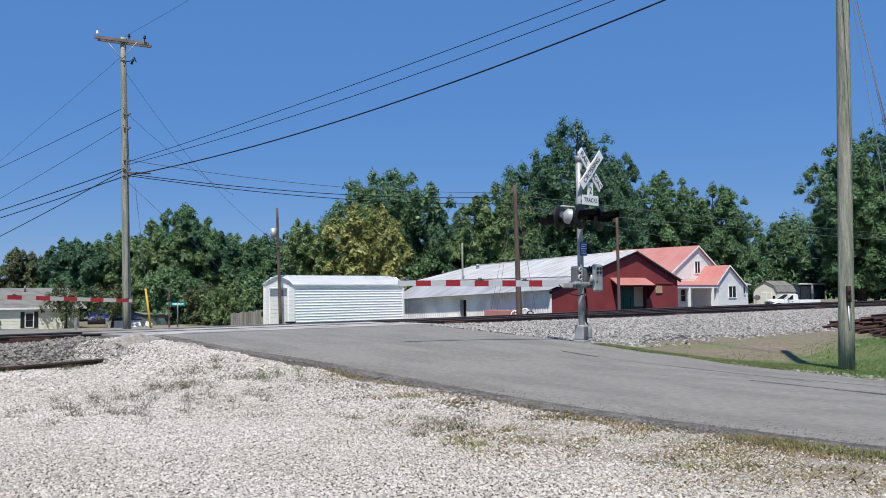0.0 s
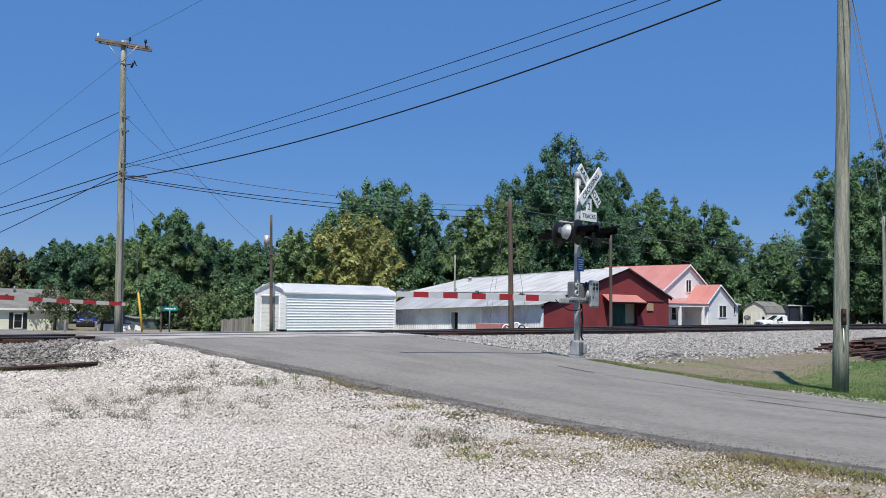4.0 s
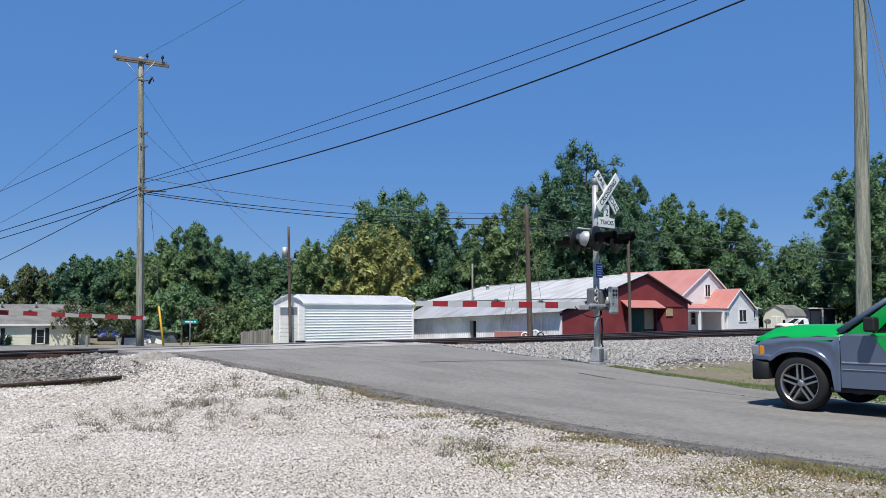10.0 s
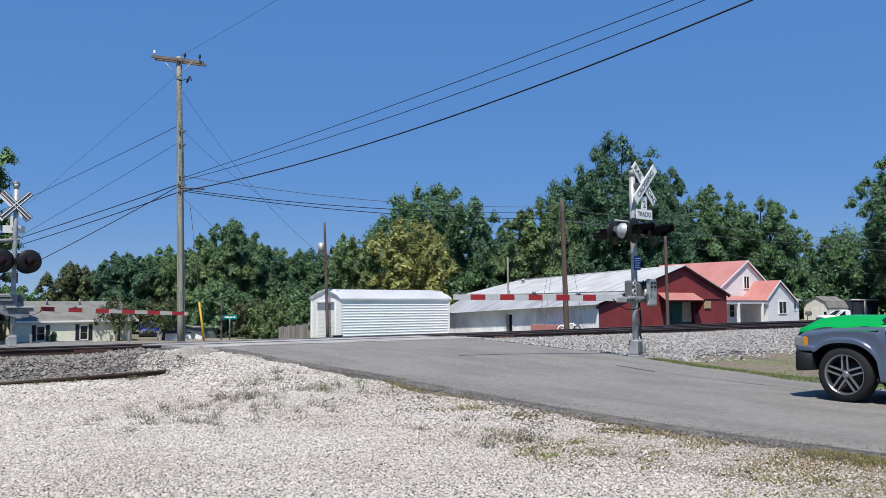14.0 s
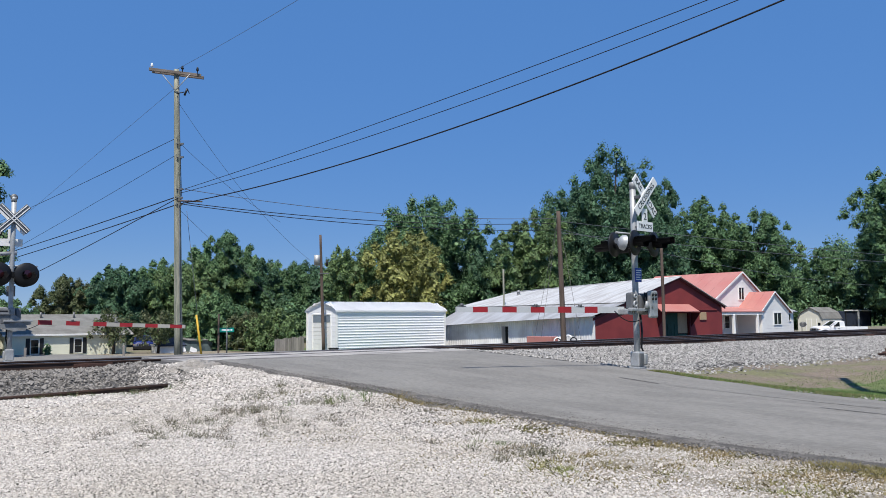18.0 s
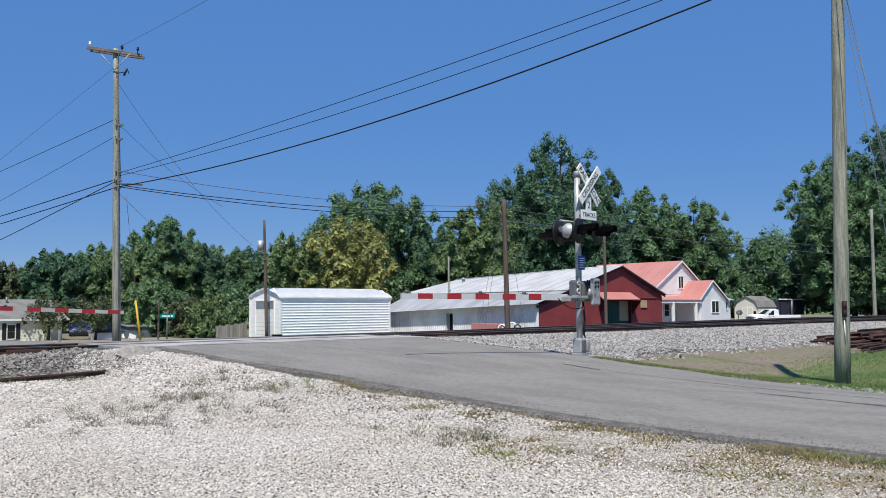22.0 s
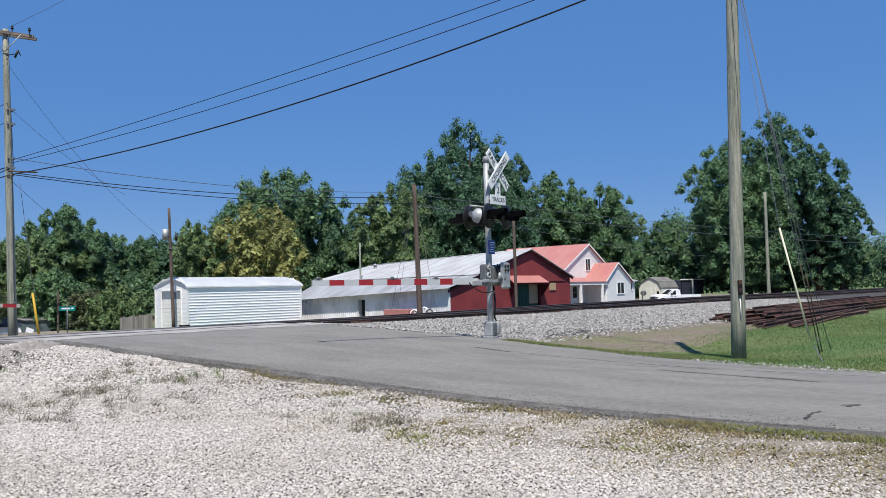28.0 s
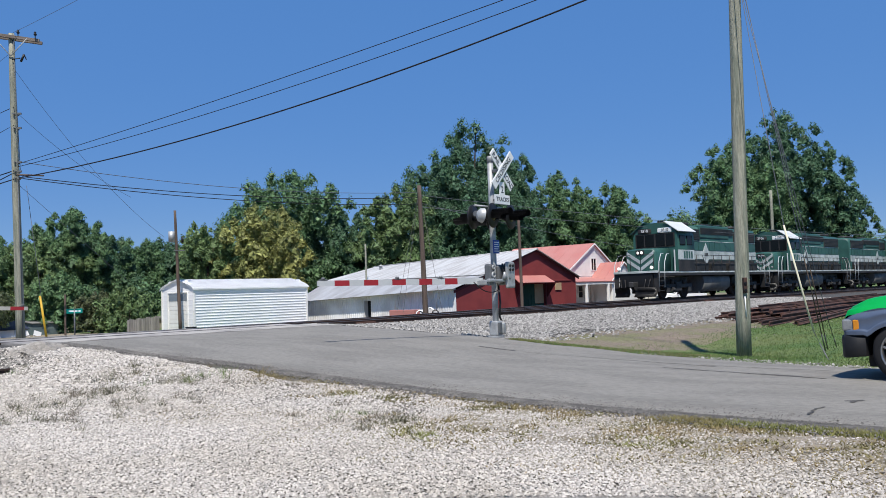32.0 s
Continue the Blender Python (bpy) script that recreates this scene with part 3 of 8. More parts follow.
def dirt_mound():
    bm = B()
    bmesh.ops.create_icosphere(bm, subdivisions=4, radius=1.0)
    for v in bm.verts:
        n = noise.noise(v.co * 2.3) * 0.25 + noise.noise(v.co * 7) * 0.08
        v.co = Vector((v.co.x * (0.68 + n), v.co.y * (0.50 + n), max(v.co.z, -0.3) * (0.33 + n * 0.3)))
        v.co.rotate(Euler((0, 0, 0.3)))
    ob = link("gravel_mound", bm, M_MOUND)
    ob.matrix_world = pose(*W(7.62, 19.25, 0.43), 0, 0, 30)
    tagged(ob, "heap of pale crushed stone beside the crossing", "gravel mound")


dirt_mound()


# ---- poles and wires ----
def sag(a, b, drop, n=24):
    a, b = Vector(a), Vector(b)
    return [a.lerp(b, k / n) - Vector((0, 0, 4 * drop * (k / n) * (1 - k / n))) for k in range(n + 1)]


def wire(name, a, b, drop, r=0.012, mt=None, label="black overhead wire sagging between poles"):
    cu = bpy.data.curves.new(name, "CURVE")
    cu.dimensions, cu.bevel_depth, cu.bevel_resolution = "3D", r, 1
    sp = cu.splines.new("POLY")
    pts = sag(a, b, drop)
    sp.points.add(len(pts) - 1)
    for q, v in zip(sp.points, pts):
        q.co = (*v, 1)
    cu.materials.append(mt or M_WIRE)
    return tagged(new(name, cu), label, "wire", "overhead wires")


def pole_body(bm, h, r0, r1, lean=(0, 0), n=18, seg=10):
    rings = []
    for i in range(seg + 1):
        t = i / seg
        r = r0 + (r1 - r0) * t
        c = Vector((lean[0] * t, lean[1] * t, h * t))
        rings.append([bm.verts.new(c + Vector(((r + 0.006 * noise.noise(Vector((k * 1.7, i * 0.9, h)))) * math.cos(2 * math.pi * k / n), r * math.sin(2 * math.pi * k / n), 0))) for k in range(n)])
    for i in range(seg):
        for k in range(n):
            f = bm.faces.new((rings[i][k], rings[i][(k + 1) % n], rings[i + 1][(k + 1) % n], rings[i + 1][k]))
            f.smooth = True
    bm.faces.new(rings[0][::-1])
    bm.faces.new(rings[-1])


def crossarm_pole():
    x, y = -12.1, 33.45
    th = thing("utility_pole", pose(x, y, 0.1), "tall weathered wooden utility pole with a crossarm", "utility pole", "utility poles")
    bm = B()
    pole_body(bm, 11.86, 0.165, 0.105, (-0.27, 0))
    part("shaft", bm, M_POLE, th)
    bm = B()
    for dy in (-0.16, 0.17):
        box(bm, -1.04, 1.04, -0.05, 0.05, -0.06, 0.06, 0.01, pose(-0.27, dy, 11.70, 0, 6.5, 8))
    part("crossarm", bm, mat("brown_crossarm", (0.21, 0.175, 0.15), rough=0.9, var=0.3, scale=3, fine=26, bump=0.6, stretch=(0.6, 6, 6)), th, "paired brown timber crossarms")
    for sgn in (-1, 1):
        bm = B()
        cyl(bm, (-0.25, -0.15, 10.95), (-0.25 + sgn * 0.62, -0.22, 11.66 - 0.06 * sgn), 0.018, n=6)
        part("brace", bm, M_ALU, th)
    for k, dx in enumerate((-0.96, 0.30, 0.92)):
        bm = B()
        lathe(bm, [(0.015, 0), (0.02, 0.10), (0.055, 0.12), (0.06, 0.16), (0.035, 0.19), (0.05, 0.22), (0.02, 0.26)], 10, m=pose(-0.27 + dx, -0.16, 11.74 - 0.115 * dx), closed=True)
        part("insulator", bm, M_SIGNWHITE if k == 0 else M_BLACK, th)
    bm = B()
    cyl(bm, (-0.2, -0.15, 10.82), (0.12, -0.2, 10.86), 0.02, n=6)
    cyl(bm, (0.14, -0.2, 10.72), (0.26, -0.2, 11.0), 0.045, n=8)
    cyl(bm, (0.26, -0.2, 11.0), (0.34, -0.2, 10.8), 0.02, n=6)
    part("cutout_fuse", bm, M_BLACK, th, "dark cutout fuse on a bracket")
    for z in (8.75, 8.2, 6.9, 6.55, 6.3):
        bm = B()
        cyl(bm, (-0.19 * z / 11, -0.2, z), (-0.19 * z / 11 + 0.05, 0.2, z), 0.03, n=8)
        box(bm, -0.03, 0.13, -0.19, -0.13, z - 0.04, z + 0.03)
        part("bracket", bm, M_ALUDK, th)
    bm = B()
    cyl(bm, (-0.05, -0.2, 6.42), (0.95, -0.25, 6.36), 0.035, 0.03, n=8)
    part("standoff_arm", bm, M_POLEDK, th)
    for z0, z1 in ((0.3, 6.3), (6.6, 11.6)):
        bm = B()
        cyl(bm, (0.13 - 0.0085 * z0, -0.15, z0), (0.13 - 0.025 * z1, -0.12, z1), 0.012, n=6)
        part("ground_wire", bm, M_WIRELT, th)


crossarm_pole()


def plain_pole(name, x, y, z, h, r0, r1, mt, label, lean=(0, 0)):
    th = thing(name, pose(x, y, z), label, "utility pole", "utility poles")
    bm = B()
    pole_body(bm, h, r0, r1, lean)
    part("shaft", bm, mt, th)
    return th


near_pole = plain_pole("utility_pole", 8.45, 17.4, -0.12, 9.95, 0.158, 0.120, M_POLE, "thick grey weathered wooden pole beside the road", (0.25, 0))
bm = B()
box(bm, -0.03, 0.05, -0.22, -0.14, 1.47, 1.80, 0.01)
part("meter_tag", bm, M_RUST, near_pole, "small rusty red bracket")
for dz in (1.53, 1.68):
    bm = B()
    cyl(bm, (0.0, -0.24, dz), (0.0, -0.2, dz), 0.03, n=8)
    part("tag_bolt", bm, M_BLACK, near_pole)
bm = B()
tube_path(bm, [(0.0, -0.172, 1.40), (0.01, -0.174, 0.95)], 0.012)
part("conduit", bm, M_SIGNWHITE, near_pole)

p2 = plain_pole("utility_pole", -9.95, 53.4, -0.35, 7.5, 0.11, 0.075, M_POLEDK, "slim dark pole with a small transformer can", (-0.22, 0))
bm = B()
cyl(bm, (-0.42, -0.1, 5.55), (-0.42, -0.1, 6.2), 0.19, n=14)
part("transformer", bm, M_ALU, p2, "pale grey transformer can")
bm = B()
box(bm, -0.3, 0.35, -0.15, -0.1, 5.0, 5.06)
part("arm", bm, M_ALUDK, p2)
bm = B()
cyl(bm, (0.22, -0.1, 5.5), (0.22, -0.1, 5.85), 0.07, n=10)
part("arrester", bm, M_BLACK, p2)
plain_pole("utility_pole", 4.1, 43.0, -0.1, 7.2, 0.15, 0.10, M_POLEDK, "brown wooden pole behind the tracks", (-0.15, 0))
plain_pole("utility_pole", 9.75, 46.0, -0.3, 5.95, 0.09, 0.08, M_POLEDK, "short bare wooden pole beside the red building", (-0.03, 0))
plain_pole("utility_pole", 43.4, 81.2, -0.6, 11.5, 0.19, 0.14, M_POLE, "grey wooden pole before the woods", (0.05, 0))
plain_pole("light_pole", 1.62, 60.0, -0.3, 5.5, 0.07, 0.06, M_POLE, "thin short pole behind the shed roof")

PL = Vector((-12.25, 33.3, 0))
PM = Vector((3.95, 43.0, 0))
PR = Vector((8.66, 17.35, 0))
for za, zb, drop, r in ((6.94, 9.69, 0.18, 0.011), (6.83, 9.49, 0.38, 0.011), (6.40, 9.17, 0.63, 0.021)):
    wire("overhead_wire", PL + Vector((0.15, 0, za)), PR + Vector((0, 0, zb)), drop, r)
for za, zb, drop, r in ((7.0, 6.75, 0.42, 0.013), (6.45, 6.5, 0.35, 0.017), (6.38, 6.15, 0.35, 0.017)):
    wire("overhead_wire", PL + Vector((0.3, 0, za)), PM + Vector((0, 0, zb)), drop, r, M_WIRELT if za > 6.9 else M_WIRE)
for za, end, r in ((9.1, (-49.7, 70, 6.86), 0.012), (8.41, (-49.5, 70, 2.9), 0.009), (6.68, (-49.7, 70, 5.24), 0.02), (6.36, (-49.6, 70, 4.7), 0.02), (6.6, (-38.8, 55, 0.9), 0.017)):
    wire("overhead_wire", PL + Vector((0, 0, za)), end, 0.25, r)
for za, end, drop in ((10.6, (-8.94, 44, 4.83), 0.55), (9.0, (-9.6, 40, 6.4), 0.25), (6.3, (-9.4, 38, 2.6), 0.0), (11.25, (-49.4, 70, 1.8), 0.0), (11.95, (13.2, 2.6, 11.95), 0.5)):
    wire("overhead_wire", PL + Vector((0, 0, za)), end, drop, 0.007, M_WIRELT)
for za, end in ((6.6, (60, 78, 5.5)), (6.2, (34, 75, 4.3)), (6.0, (62, 74, 4.6))):
    wire("overhead_wire", PM + Vector((0, 0, za)), end, 0.5, 0.014, M_WIREPALE)
for dx, y, k in ((-0.9, 44.5, 0), (1.05, 43.6, 1), (-1.2, 45.0, 2)):
    wire("guy_wire", PM + Vector((0, 0, 6.9)), (PM.x + dx, y, 0.6), 0.0, 0.009, M_FENCE, "pale guy wire bracing the brown pole")


def guy(pts, tube, label):
    """Guy wire through its points from the pole down to the anchor; tube: index of the guarded stretch."""
    base = Vector(pts[-1])
    th = thing("guy_wire", pose(*base), label, "guy wire", "guy wires")
    q = [Vector(v) - base for v in pts]
    bm = B()
    tube_path(bm, q, 0.008, 6)
    part("strand", bm, M_WIRELT, th)
    if tube:
        k, r, mt, lab = tube
        bm = B()
        cyl(bm, q[k], q[k + 1], r, n=10)
        part("guard_tube", bm, mt, th, lab)
    bm = B()
    d = (q[-2] - q[-1]).normalized()
    cyl(bm, d * -0.15, d * 0.35, 0.014, n=6)
    part("anchor_rod", bm, M_ALUDK, th)


guy([(8.55, 17.35, 9.6), (8.52, 15.60, 2.67), (8.79, 15.20, 0.60), (8.73, 14.70, 0.15)], (1, 0.019, M_TUBE, "faded yellow plastic guard tube"), "steel guy wire with a faded yellow guard tube")
guy([(8.58, 17.35, 9.5), (9.08, 15.90, 2.01), (10.08, 17.03, 0.17)], (1, 0.011, M_POLEDK, "rusty steel guard"), "steel guy wire with a rusty guard")
guy([(8.58, 17.35, 9.3), (9.20, 15.90, 1.78), (10.30, 17.30, 0.17)], (1, 0.011, M_POLEDK, "rusty steel guard"), "steel guy wire with a rusty guard")
guy([(8.58, 17.35, 8.9), (9.71, 16.20, 0.71), (10.45, 17.20, 0.17)], None, "thin steel guy wire anchored in the grass")

# ---- crossing signals ----
def text_mesh(body, size, mt, parent, m, name="lettering"):
    cu = bpy.data.curves.new(name, "FONT")
    cu.body, cu.size, cu.align_x, cu.align_y, cu.extrude = body, size, "CENTER", "CENTER", 0.002
    ob = new(name, cu)
    me = ob.to_mesh().copy()
    bpy.data.objects.remove(ob)
    return link(name, me, mt, parent, m=m)


def blade(th, ang, face, words, half=0.61, wide=0.115):
    """One crossbuck arm in the x-z plane at y = face, lettered on its -y side."""
    bm = B()
    R = pose(0, face, 0) @ Matrix.Rotation(radians(ang), 4, "Y")
    box(bm, -half, half, -0.012, 0.012, -wide, wide, 0.004, R)
    b = part("crossbuck_blade", bm, M_SIGNWHITE, th)
    for word, x in words:
        text_mesh(word, 0.19, M_BLACK, b, pose(0, face - 0.0155, 0) @ Matrix.Rotation(radians(ang), 4, "Y") @ pose(x, 0, 0, 90))
    return b


def lamp_unit(th, x, z, face=-1, rad=0.305):
    """Black round target with a red lens and a visor, facing -y (or +y)."""
    m = pose(x, 0.30 * face, z, 0, 0, 9) @ pose(0, 0, 0, 90 if face < 0 else -90)
    bm = B()
    lathe(bm, [(0.02, -0.02), (rad, -0.02), (rad + 0.005, 0.0), (rad - 0.005, 0.015), (0.12, 0.02)], 32, m=m, closed=True)
    t = part("target_disc", bm, M_BLACK, th, "round black backing disc")
    bm = B()
    lathe(bm, [(0.11, -0.02), (0.115, -0.14), (0.07, -0.2), (0.02, -0.21)], 20, m=m, closed=True)
    part("lamp_housing", bm, M_BLACK, t)
    bm = B()
    lathe(bm, [(0.002, 0.05), (0.08, 0.045), (0.14, 0.025)], 24, m=m)
    part("lens", bm, M_REDLENS, t, "dark red lens, unlit")
    bm = B()
    n = 24
    A, C = [], []
    for k in range(n + 1):
        a = radians(-35 + 250 * k / n)
        ln = 0.46 if 0 <= math.degrees(a) <= 180 else 0.26
        for r, lst, z1 in ((0.15, A, 0.0), (0.165, C, ln)):
            lst.append(bm.verts.new(m @ Vector((r * math.cos(a), -face * -r * math.sin(a) if face > 0 else r * math.sin(a), 0.02 + z1))))
    for k in range(n):
        bm.faces.new((A[k], A[k + 1], C[k + 1], C[k])).smooth = True
    bmesh.ops.solidify(bm, geom=bm.faces[:], thickness=0.006)
    part("visor", bm, M_BLACK, t, "black sun visor")


def signal(name, m, mast_h, arm_len, arm_dir, label, stripes, arm_z, double, arm_tilt, swing=0.0):
    """Crossing signal; its traffic side faces -y of its own space."""
    th = thing(name, m, label, "crossing signal", "crossing signals")
    bm = B()
    pole_body(bm, mast_h, 0.075, 0.075, seg=4)
    part("mast", bm, M_ALU, th, "grey aluminium mast")
    bm = B()
    lathe(bm, [(0.086, 0), (0.086, 0.12), (0.075, 0.15), (0.02, 0.16)], 16, m=pose(0, 0, mast_h - 0.04), closed=True)
    part("mast_cap", bm, M_ALU, th)
    bm = B()
    box(bm, -0.15, 0.15, -0.15, 0.15, -0.05, 0.04, 0.015)
    box(bm, -0.125, 0.125, -0.125, 0.125, 0.04, 0.40, 0.03)
    box(bm, 0.05, 0.17, -0.19, -0.07, 0.08, 0.34, 0.03)
    part("junction_base", bm, M_ALU, th, "cast junction box base")
    bm = B()
    box(bm, -0.10, 0.04, -0.165, -0.12, 0.10, 0.36, 0.01)
    part("base_door", bm, M_ALUDK, th)
    bm = B()
    box(bm, -0.4, 0.4, -0.4, 0.4, -0.5, -0.02, 0.03)
    part("foundation", bm, M_APRON, th, "concrete foundation")
    # crossbuck
    zc = mast_h - (0.6 if double else 0.27)
    for ang, words in ((45, (("RAIL", -0.36), ("ROAD", 0.36))), (-45, (("CROSSING", 0.0),))):
        blade(th, ang, -0.34 - (0.03 if ang < 0 else 0), words, 0.60 if double else 0.61, 0.095 if double else 0.115)
        if double:
            bm = B()
            box(bm, -0.60, 0.60, 0.12, 0.144, -0.095, 0.095, 0.004, Matrix.Rotation(radians(ang), 4, "Y"))
            rb = part("rear_blade", bm, M_ALUDK, th, "bare grey back of a crossbuck blade")
            for off in (-0.05, 0.05):
                bm = B()
                box(bm, -0.58, 0.58, 0.145, 0.165, off - 0.014, off + 0.014, 0.003, Matrix.Rotation(radians(ang), 4, "Y"))
                part("stiffener", bm, M_SIGNWHITE, rb)
    for o in th.children:
        if o.name.startswith(("crossbuck_blade", "rear_blade")):
            o.location.z += zc
    bm = B()
    box(bm, -0.33, 0.33, -0.335, -0.31, zc - 0.86, zc - 0.62, 0.006)
    box(bm, -0.11, 0.11, -0.335, -0.31, zc - 0.63, zc - 0.30, 0.006)
    pl = part("tracks_plate", bm, M_SIGNWHITE, th, "white plate reading 2 tracks")
    text_mesh("TRACKS", 0.15, M_BLACK, pl, pose(0, -0.338, zc - 0.74, 90))
    text_mesh("2", 0.24, M_BLACK, pl, pose(0, -0.338, zc - 0.50, 90))
    # lamp arm
    zl = mast_h - (2.4 if double else 1.42)
    for sx in (-0.40, 0.40):
        bm = B()
        cyl(bm, (sx, -0.30, zl), (sx, 0.30, zl), 0.035, n=8)
        part("lamp_bracket", bm, M_BLACK, th)
    bm = B()
    box(bm, -0.04, 0.04, -0.34, 0.0, zc - 0.04, zc + 0.04, 0.01)
    part("sign_bracket", bm, M_ALUDK, th)
    bm = B()
    box(bm, -0.03, 0.03, -0.32, 0.0, zc - 0.76, zc - 0.70, 0.01)
    part("plate_bracket", bm, M_ALUDK, th)
    bm = B()
    cyl(bm, (-0.75, 0.0, zl + (0.25 if not double else 0.28)), (0.42, 0.0, zl + (0.25 if not double else 0.28)), 0.024, n=10)
    cyl(bm, (-0.4, 0, zl), (0.4, 0, zl), 0.045, n=10)
    part("lamp_arm", bm, M_ALU, th)
    bm = B()
    box(bm, -0.13, 0.13, -0.12, 0.12, zl - 0.1, zl + 0.1, 0.02)
    part("arm_junction", bm, M_BLACK, th)
    for sx in (-0.40, 0.40):
        lamp_unit(th, sx, zl, -1, 0.375 if double else 0.305)
        lamp_unit(th, sx, zl, 1, 0.375 if double else 0.305)
    # bell on the side arm
    bm = B()
    lathe(bm, [(0.01, 0.0), (0.09, 0.02), (0.15, 0.07), (0.165, 0.13), (0.17, 0.15)], 24, m=pose(-0.80, -0.10, zl + 0.02, 0, 100, -32) @ Matrix.Diagonal((1.1, 1.1, 1.1, 1)))
    part("bell", bm, M_ALU, th, "pale crossing bell")
    bm = B()
    cyl(bm, (-0.72, 0, zl + 0.05), (-0.62, 0, zl + 0.05), 0.07, n=12)
    part("bell_body", bm, M_ALUDK, th)
    # information plate
    bm = B()
    box(bm, -0.13, 0.13, -0.10, -0.085, 2.08 - 0.0, 2.42, 0.004)
    ip = part("information_plate", bm, M_ALUDK if double else M_SIGNBLUE, th, "grey back of a small plate" if double else "small blue notice plate")
    for k in range(0 if double else 5):
        bm = B()
        box(bm, -0.10, 0.10 - 0.03 * (k % 2), -0.106, -0.101, 2.13 + 0.055 * k, 2.15 + 0.055 * k)
        part("text_bar", bm, M_SIGNWHITE, ip)
    # gate mechanism and arm
    sg = arm_dir
    bm = B()
    box(bm, -0.02, 0.34, -0.16, 0.18, arm_z - 0.12, arm_z + 0.40, 0.06)
    gm = part("gate_machine", bm, M_ALUDK, th, "grimy grey gate machine housing")
    bm = B()
    box(bm, 0.06, 0.42, -0.36, -0.27, arm_z - 0.20, arm_z + 0.46, 0.04)
    sp = part("side_plate", bm, M_ALU, th, "pale rounded side plate of the gate machine")
    for dx, dz in ((0.18, 0.36), (0.30, 0.36), (0.18, 0.26), (0.30, 0.26)):
        bm = B()
        cyl(bm, (dx, -0.385, arm_z + dz), (dx, -0.355, arm_z + dz), 0.034, n=10)
        part("bolt", bm, M_BLACK, sp)
    for dx in (0.08, 0.17, 0.26):
        bm = B()
        tube_path(bm, [(dx, -0.20, arm_z + 0.42), (dx, -0.23, arm_z + 0.2), (dx + 0.03, -0.20, arm_z - 0.05)], 0.022, 8)
        part("conduit", bm, M_BLACK, gm)
    for dx in (0.02, 0.16):
        bm = B()
        lathe(bm, [(0.02, 0.0), (0.075, 0.0), (0.03, 0.17), (0.012, 0.18)], 12, m=pose(dx, -0.30, arm_z + 0.03), closed=True)
        part("cone_fitting", bm, M_ALU, gm)
    bm = B()
    box(bm, -0.30, -0.12, -0.12, 0.10, arm_z - 0.02, arm_z + 0.42, 0.05)
    cst = part("casting", bm, M_ALUDK, th, "grey casting with round covers")
    for dz, rr in ((0.14, 0.085), (0.33, 0.06)):
        bm = B()
        lathe(bm, [(rr * 0.45, -0.02), (rr, -0.02), (rr, 0.02), (rr * 0.45, 0.02), (rr * 0.45, -0.02)], 16, m=pose(-0.21, -0.135, arm_z + dz, 90))
        part("round_cover", bm, M_ALU, cst)
    for sy, zz in ((-0.24, 0.0), (0.20, 0.02)):
        bm = B()
        box(bm, -0.62, 0.22, sy - 0.05, sy + 0.05, arm_z + zz - 0.035, arm_z + zz + 0.03, 0.012)
        part("arm_bracket", bm, M_ALU, th)
    bm = B()
    box(bm, -0.58, -0.30, -0.18, 0.14, arm_z - 0.11, arm_z + 0.02, 0.02)
    for k in range(3):
        box(bm, -0.54 + 0.09 * k, -0.50 + 0.09 * k, -0.22, -0.17, arm_z - 0.12, arm_z + 0.05, 0.006)
    part("arm_yoke", bm, M_ALU, th, "bolted arm yoke")
    x = 0.40
    ga = thing("gate_arm", pose(0, 0, 0), "", "")
    ga.parent = th
    ga.matrix_local = pose(0, -0.02, arm_z, 0, arm_tilt, swing)
    for k in ("label", "category"):
        if k in ga:
            del ga[k]
    tot = arm_len - x
    tip, w, reds = stripes
    cuts = [arm_len, arm_len - tip] + [arm_len - tip - w * (k + 1) for k in range(2 * reds - 1)] + [x]
    n = len(cuts) - 1
    for k in range(n):
        b, a = cuts[k], cuts[k + 1]
        h = 0.066 + 0.02 * k / n
        bm = B()
        box(bm, min(sg * a, sg * b), max(sg * a, sg * b), -0.03, 0.03, -h * 0.9, h * 0.9)
        part("stripe", bm, (M_GATERED if k % 2 and k < 2 * reds else M_GATEDULL if double else M_GATEWHITE), ga)
    for k in (0.97, 0.55, 0.28):
        bm = B()
        xx = sg * (x + tot * k)
        lathe(bm, [(0.045, 0), (0.045, 0.04), (0.03, 0.055)], 12, m=pose(xx, 0, 0.075), closed=True)
        box(bm, xx - 0.10, xx + 0.10, -0.035, 0.035, 0.055, 0.085, 0.012)
        part("arm_lamp", bm, M_ALUDK, ga)
    if double:
        for sy in (-0.2, 0.2):
            bm = B()
            box(bm, -0.10, 1.30, sy - 0.03, sy + 0.03, arm_z + 0.20, arm_z + 0.44, 0.028)
            cb = part("counterweight_bar", bm, M_ALUMID, th, "long grey slotted counterweight bar")
            for a, b in ((0.1, 0.62), (0.72, 1.02)):
                bm = B()
                box(bm, a, b, sy + (0.031 if sy > 0 else -0.035), sy + (0.035 if sy > 0 else -0.031), arm_z + 0.30, arm_z + 0.345, 0.0)
                part("slot", bm, M_BLACK, cb)
            for dx in (0.05, 0.66, 1.16):
                bm = B()
                cyl(bm, (dx, sy - 0.05, arm_z + 0.32), (dx, sy + 0.05, arm_z + 0.32), 0.04, n=10)
                part("bar_bolt", bm, M_ALUDK, cb)
        bm = B()
        prism(bm, [(0.72, arm_z + 0.20), (0.66, arm_z - 0.02), (0.30, arm_z - 0.20), (-0.05, arm_z - 0.30), (-0.42, arm_z - 0.30), (-0.48, arm_z - 0.20), (-0.36, arm_z + 0.0), (-0.12, arm_z + 0.20)], -0.17, 0.17)
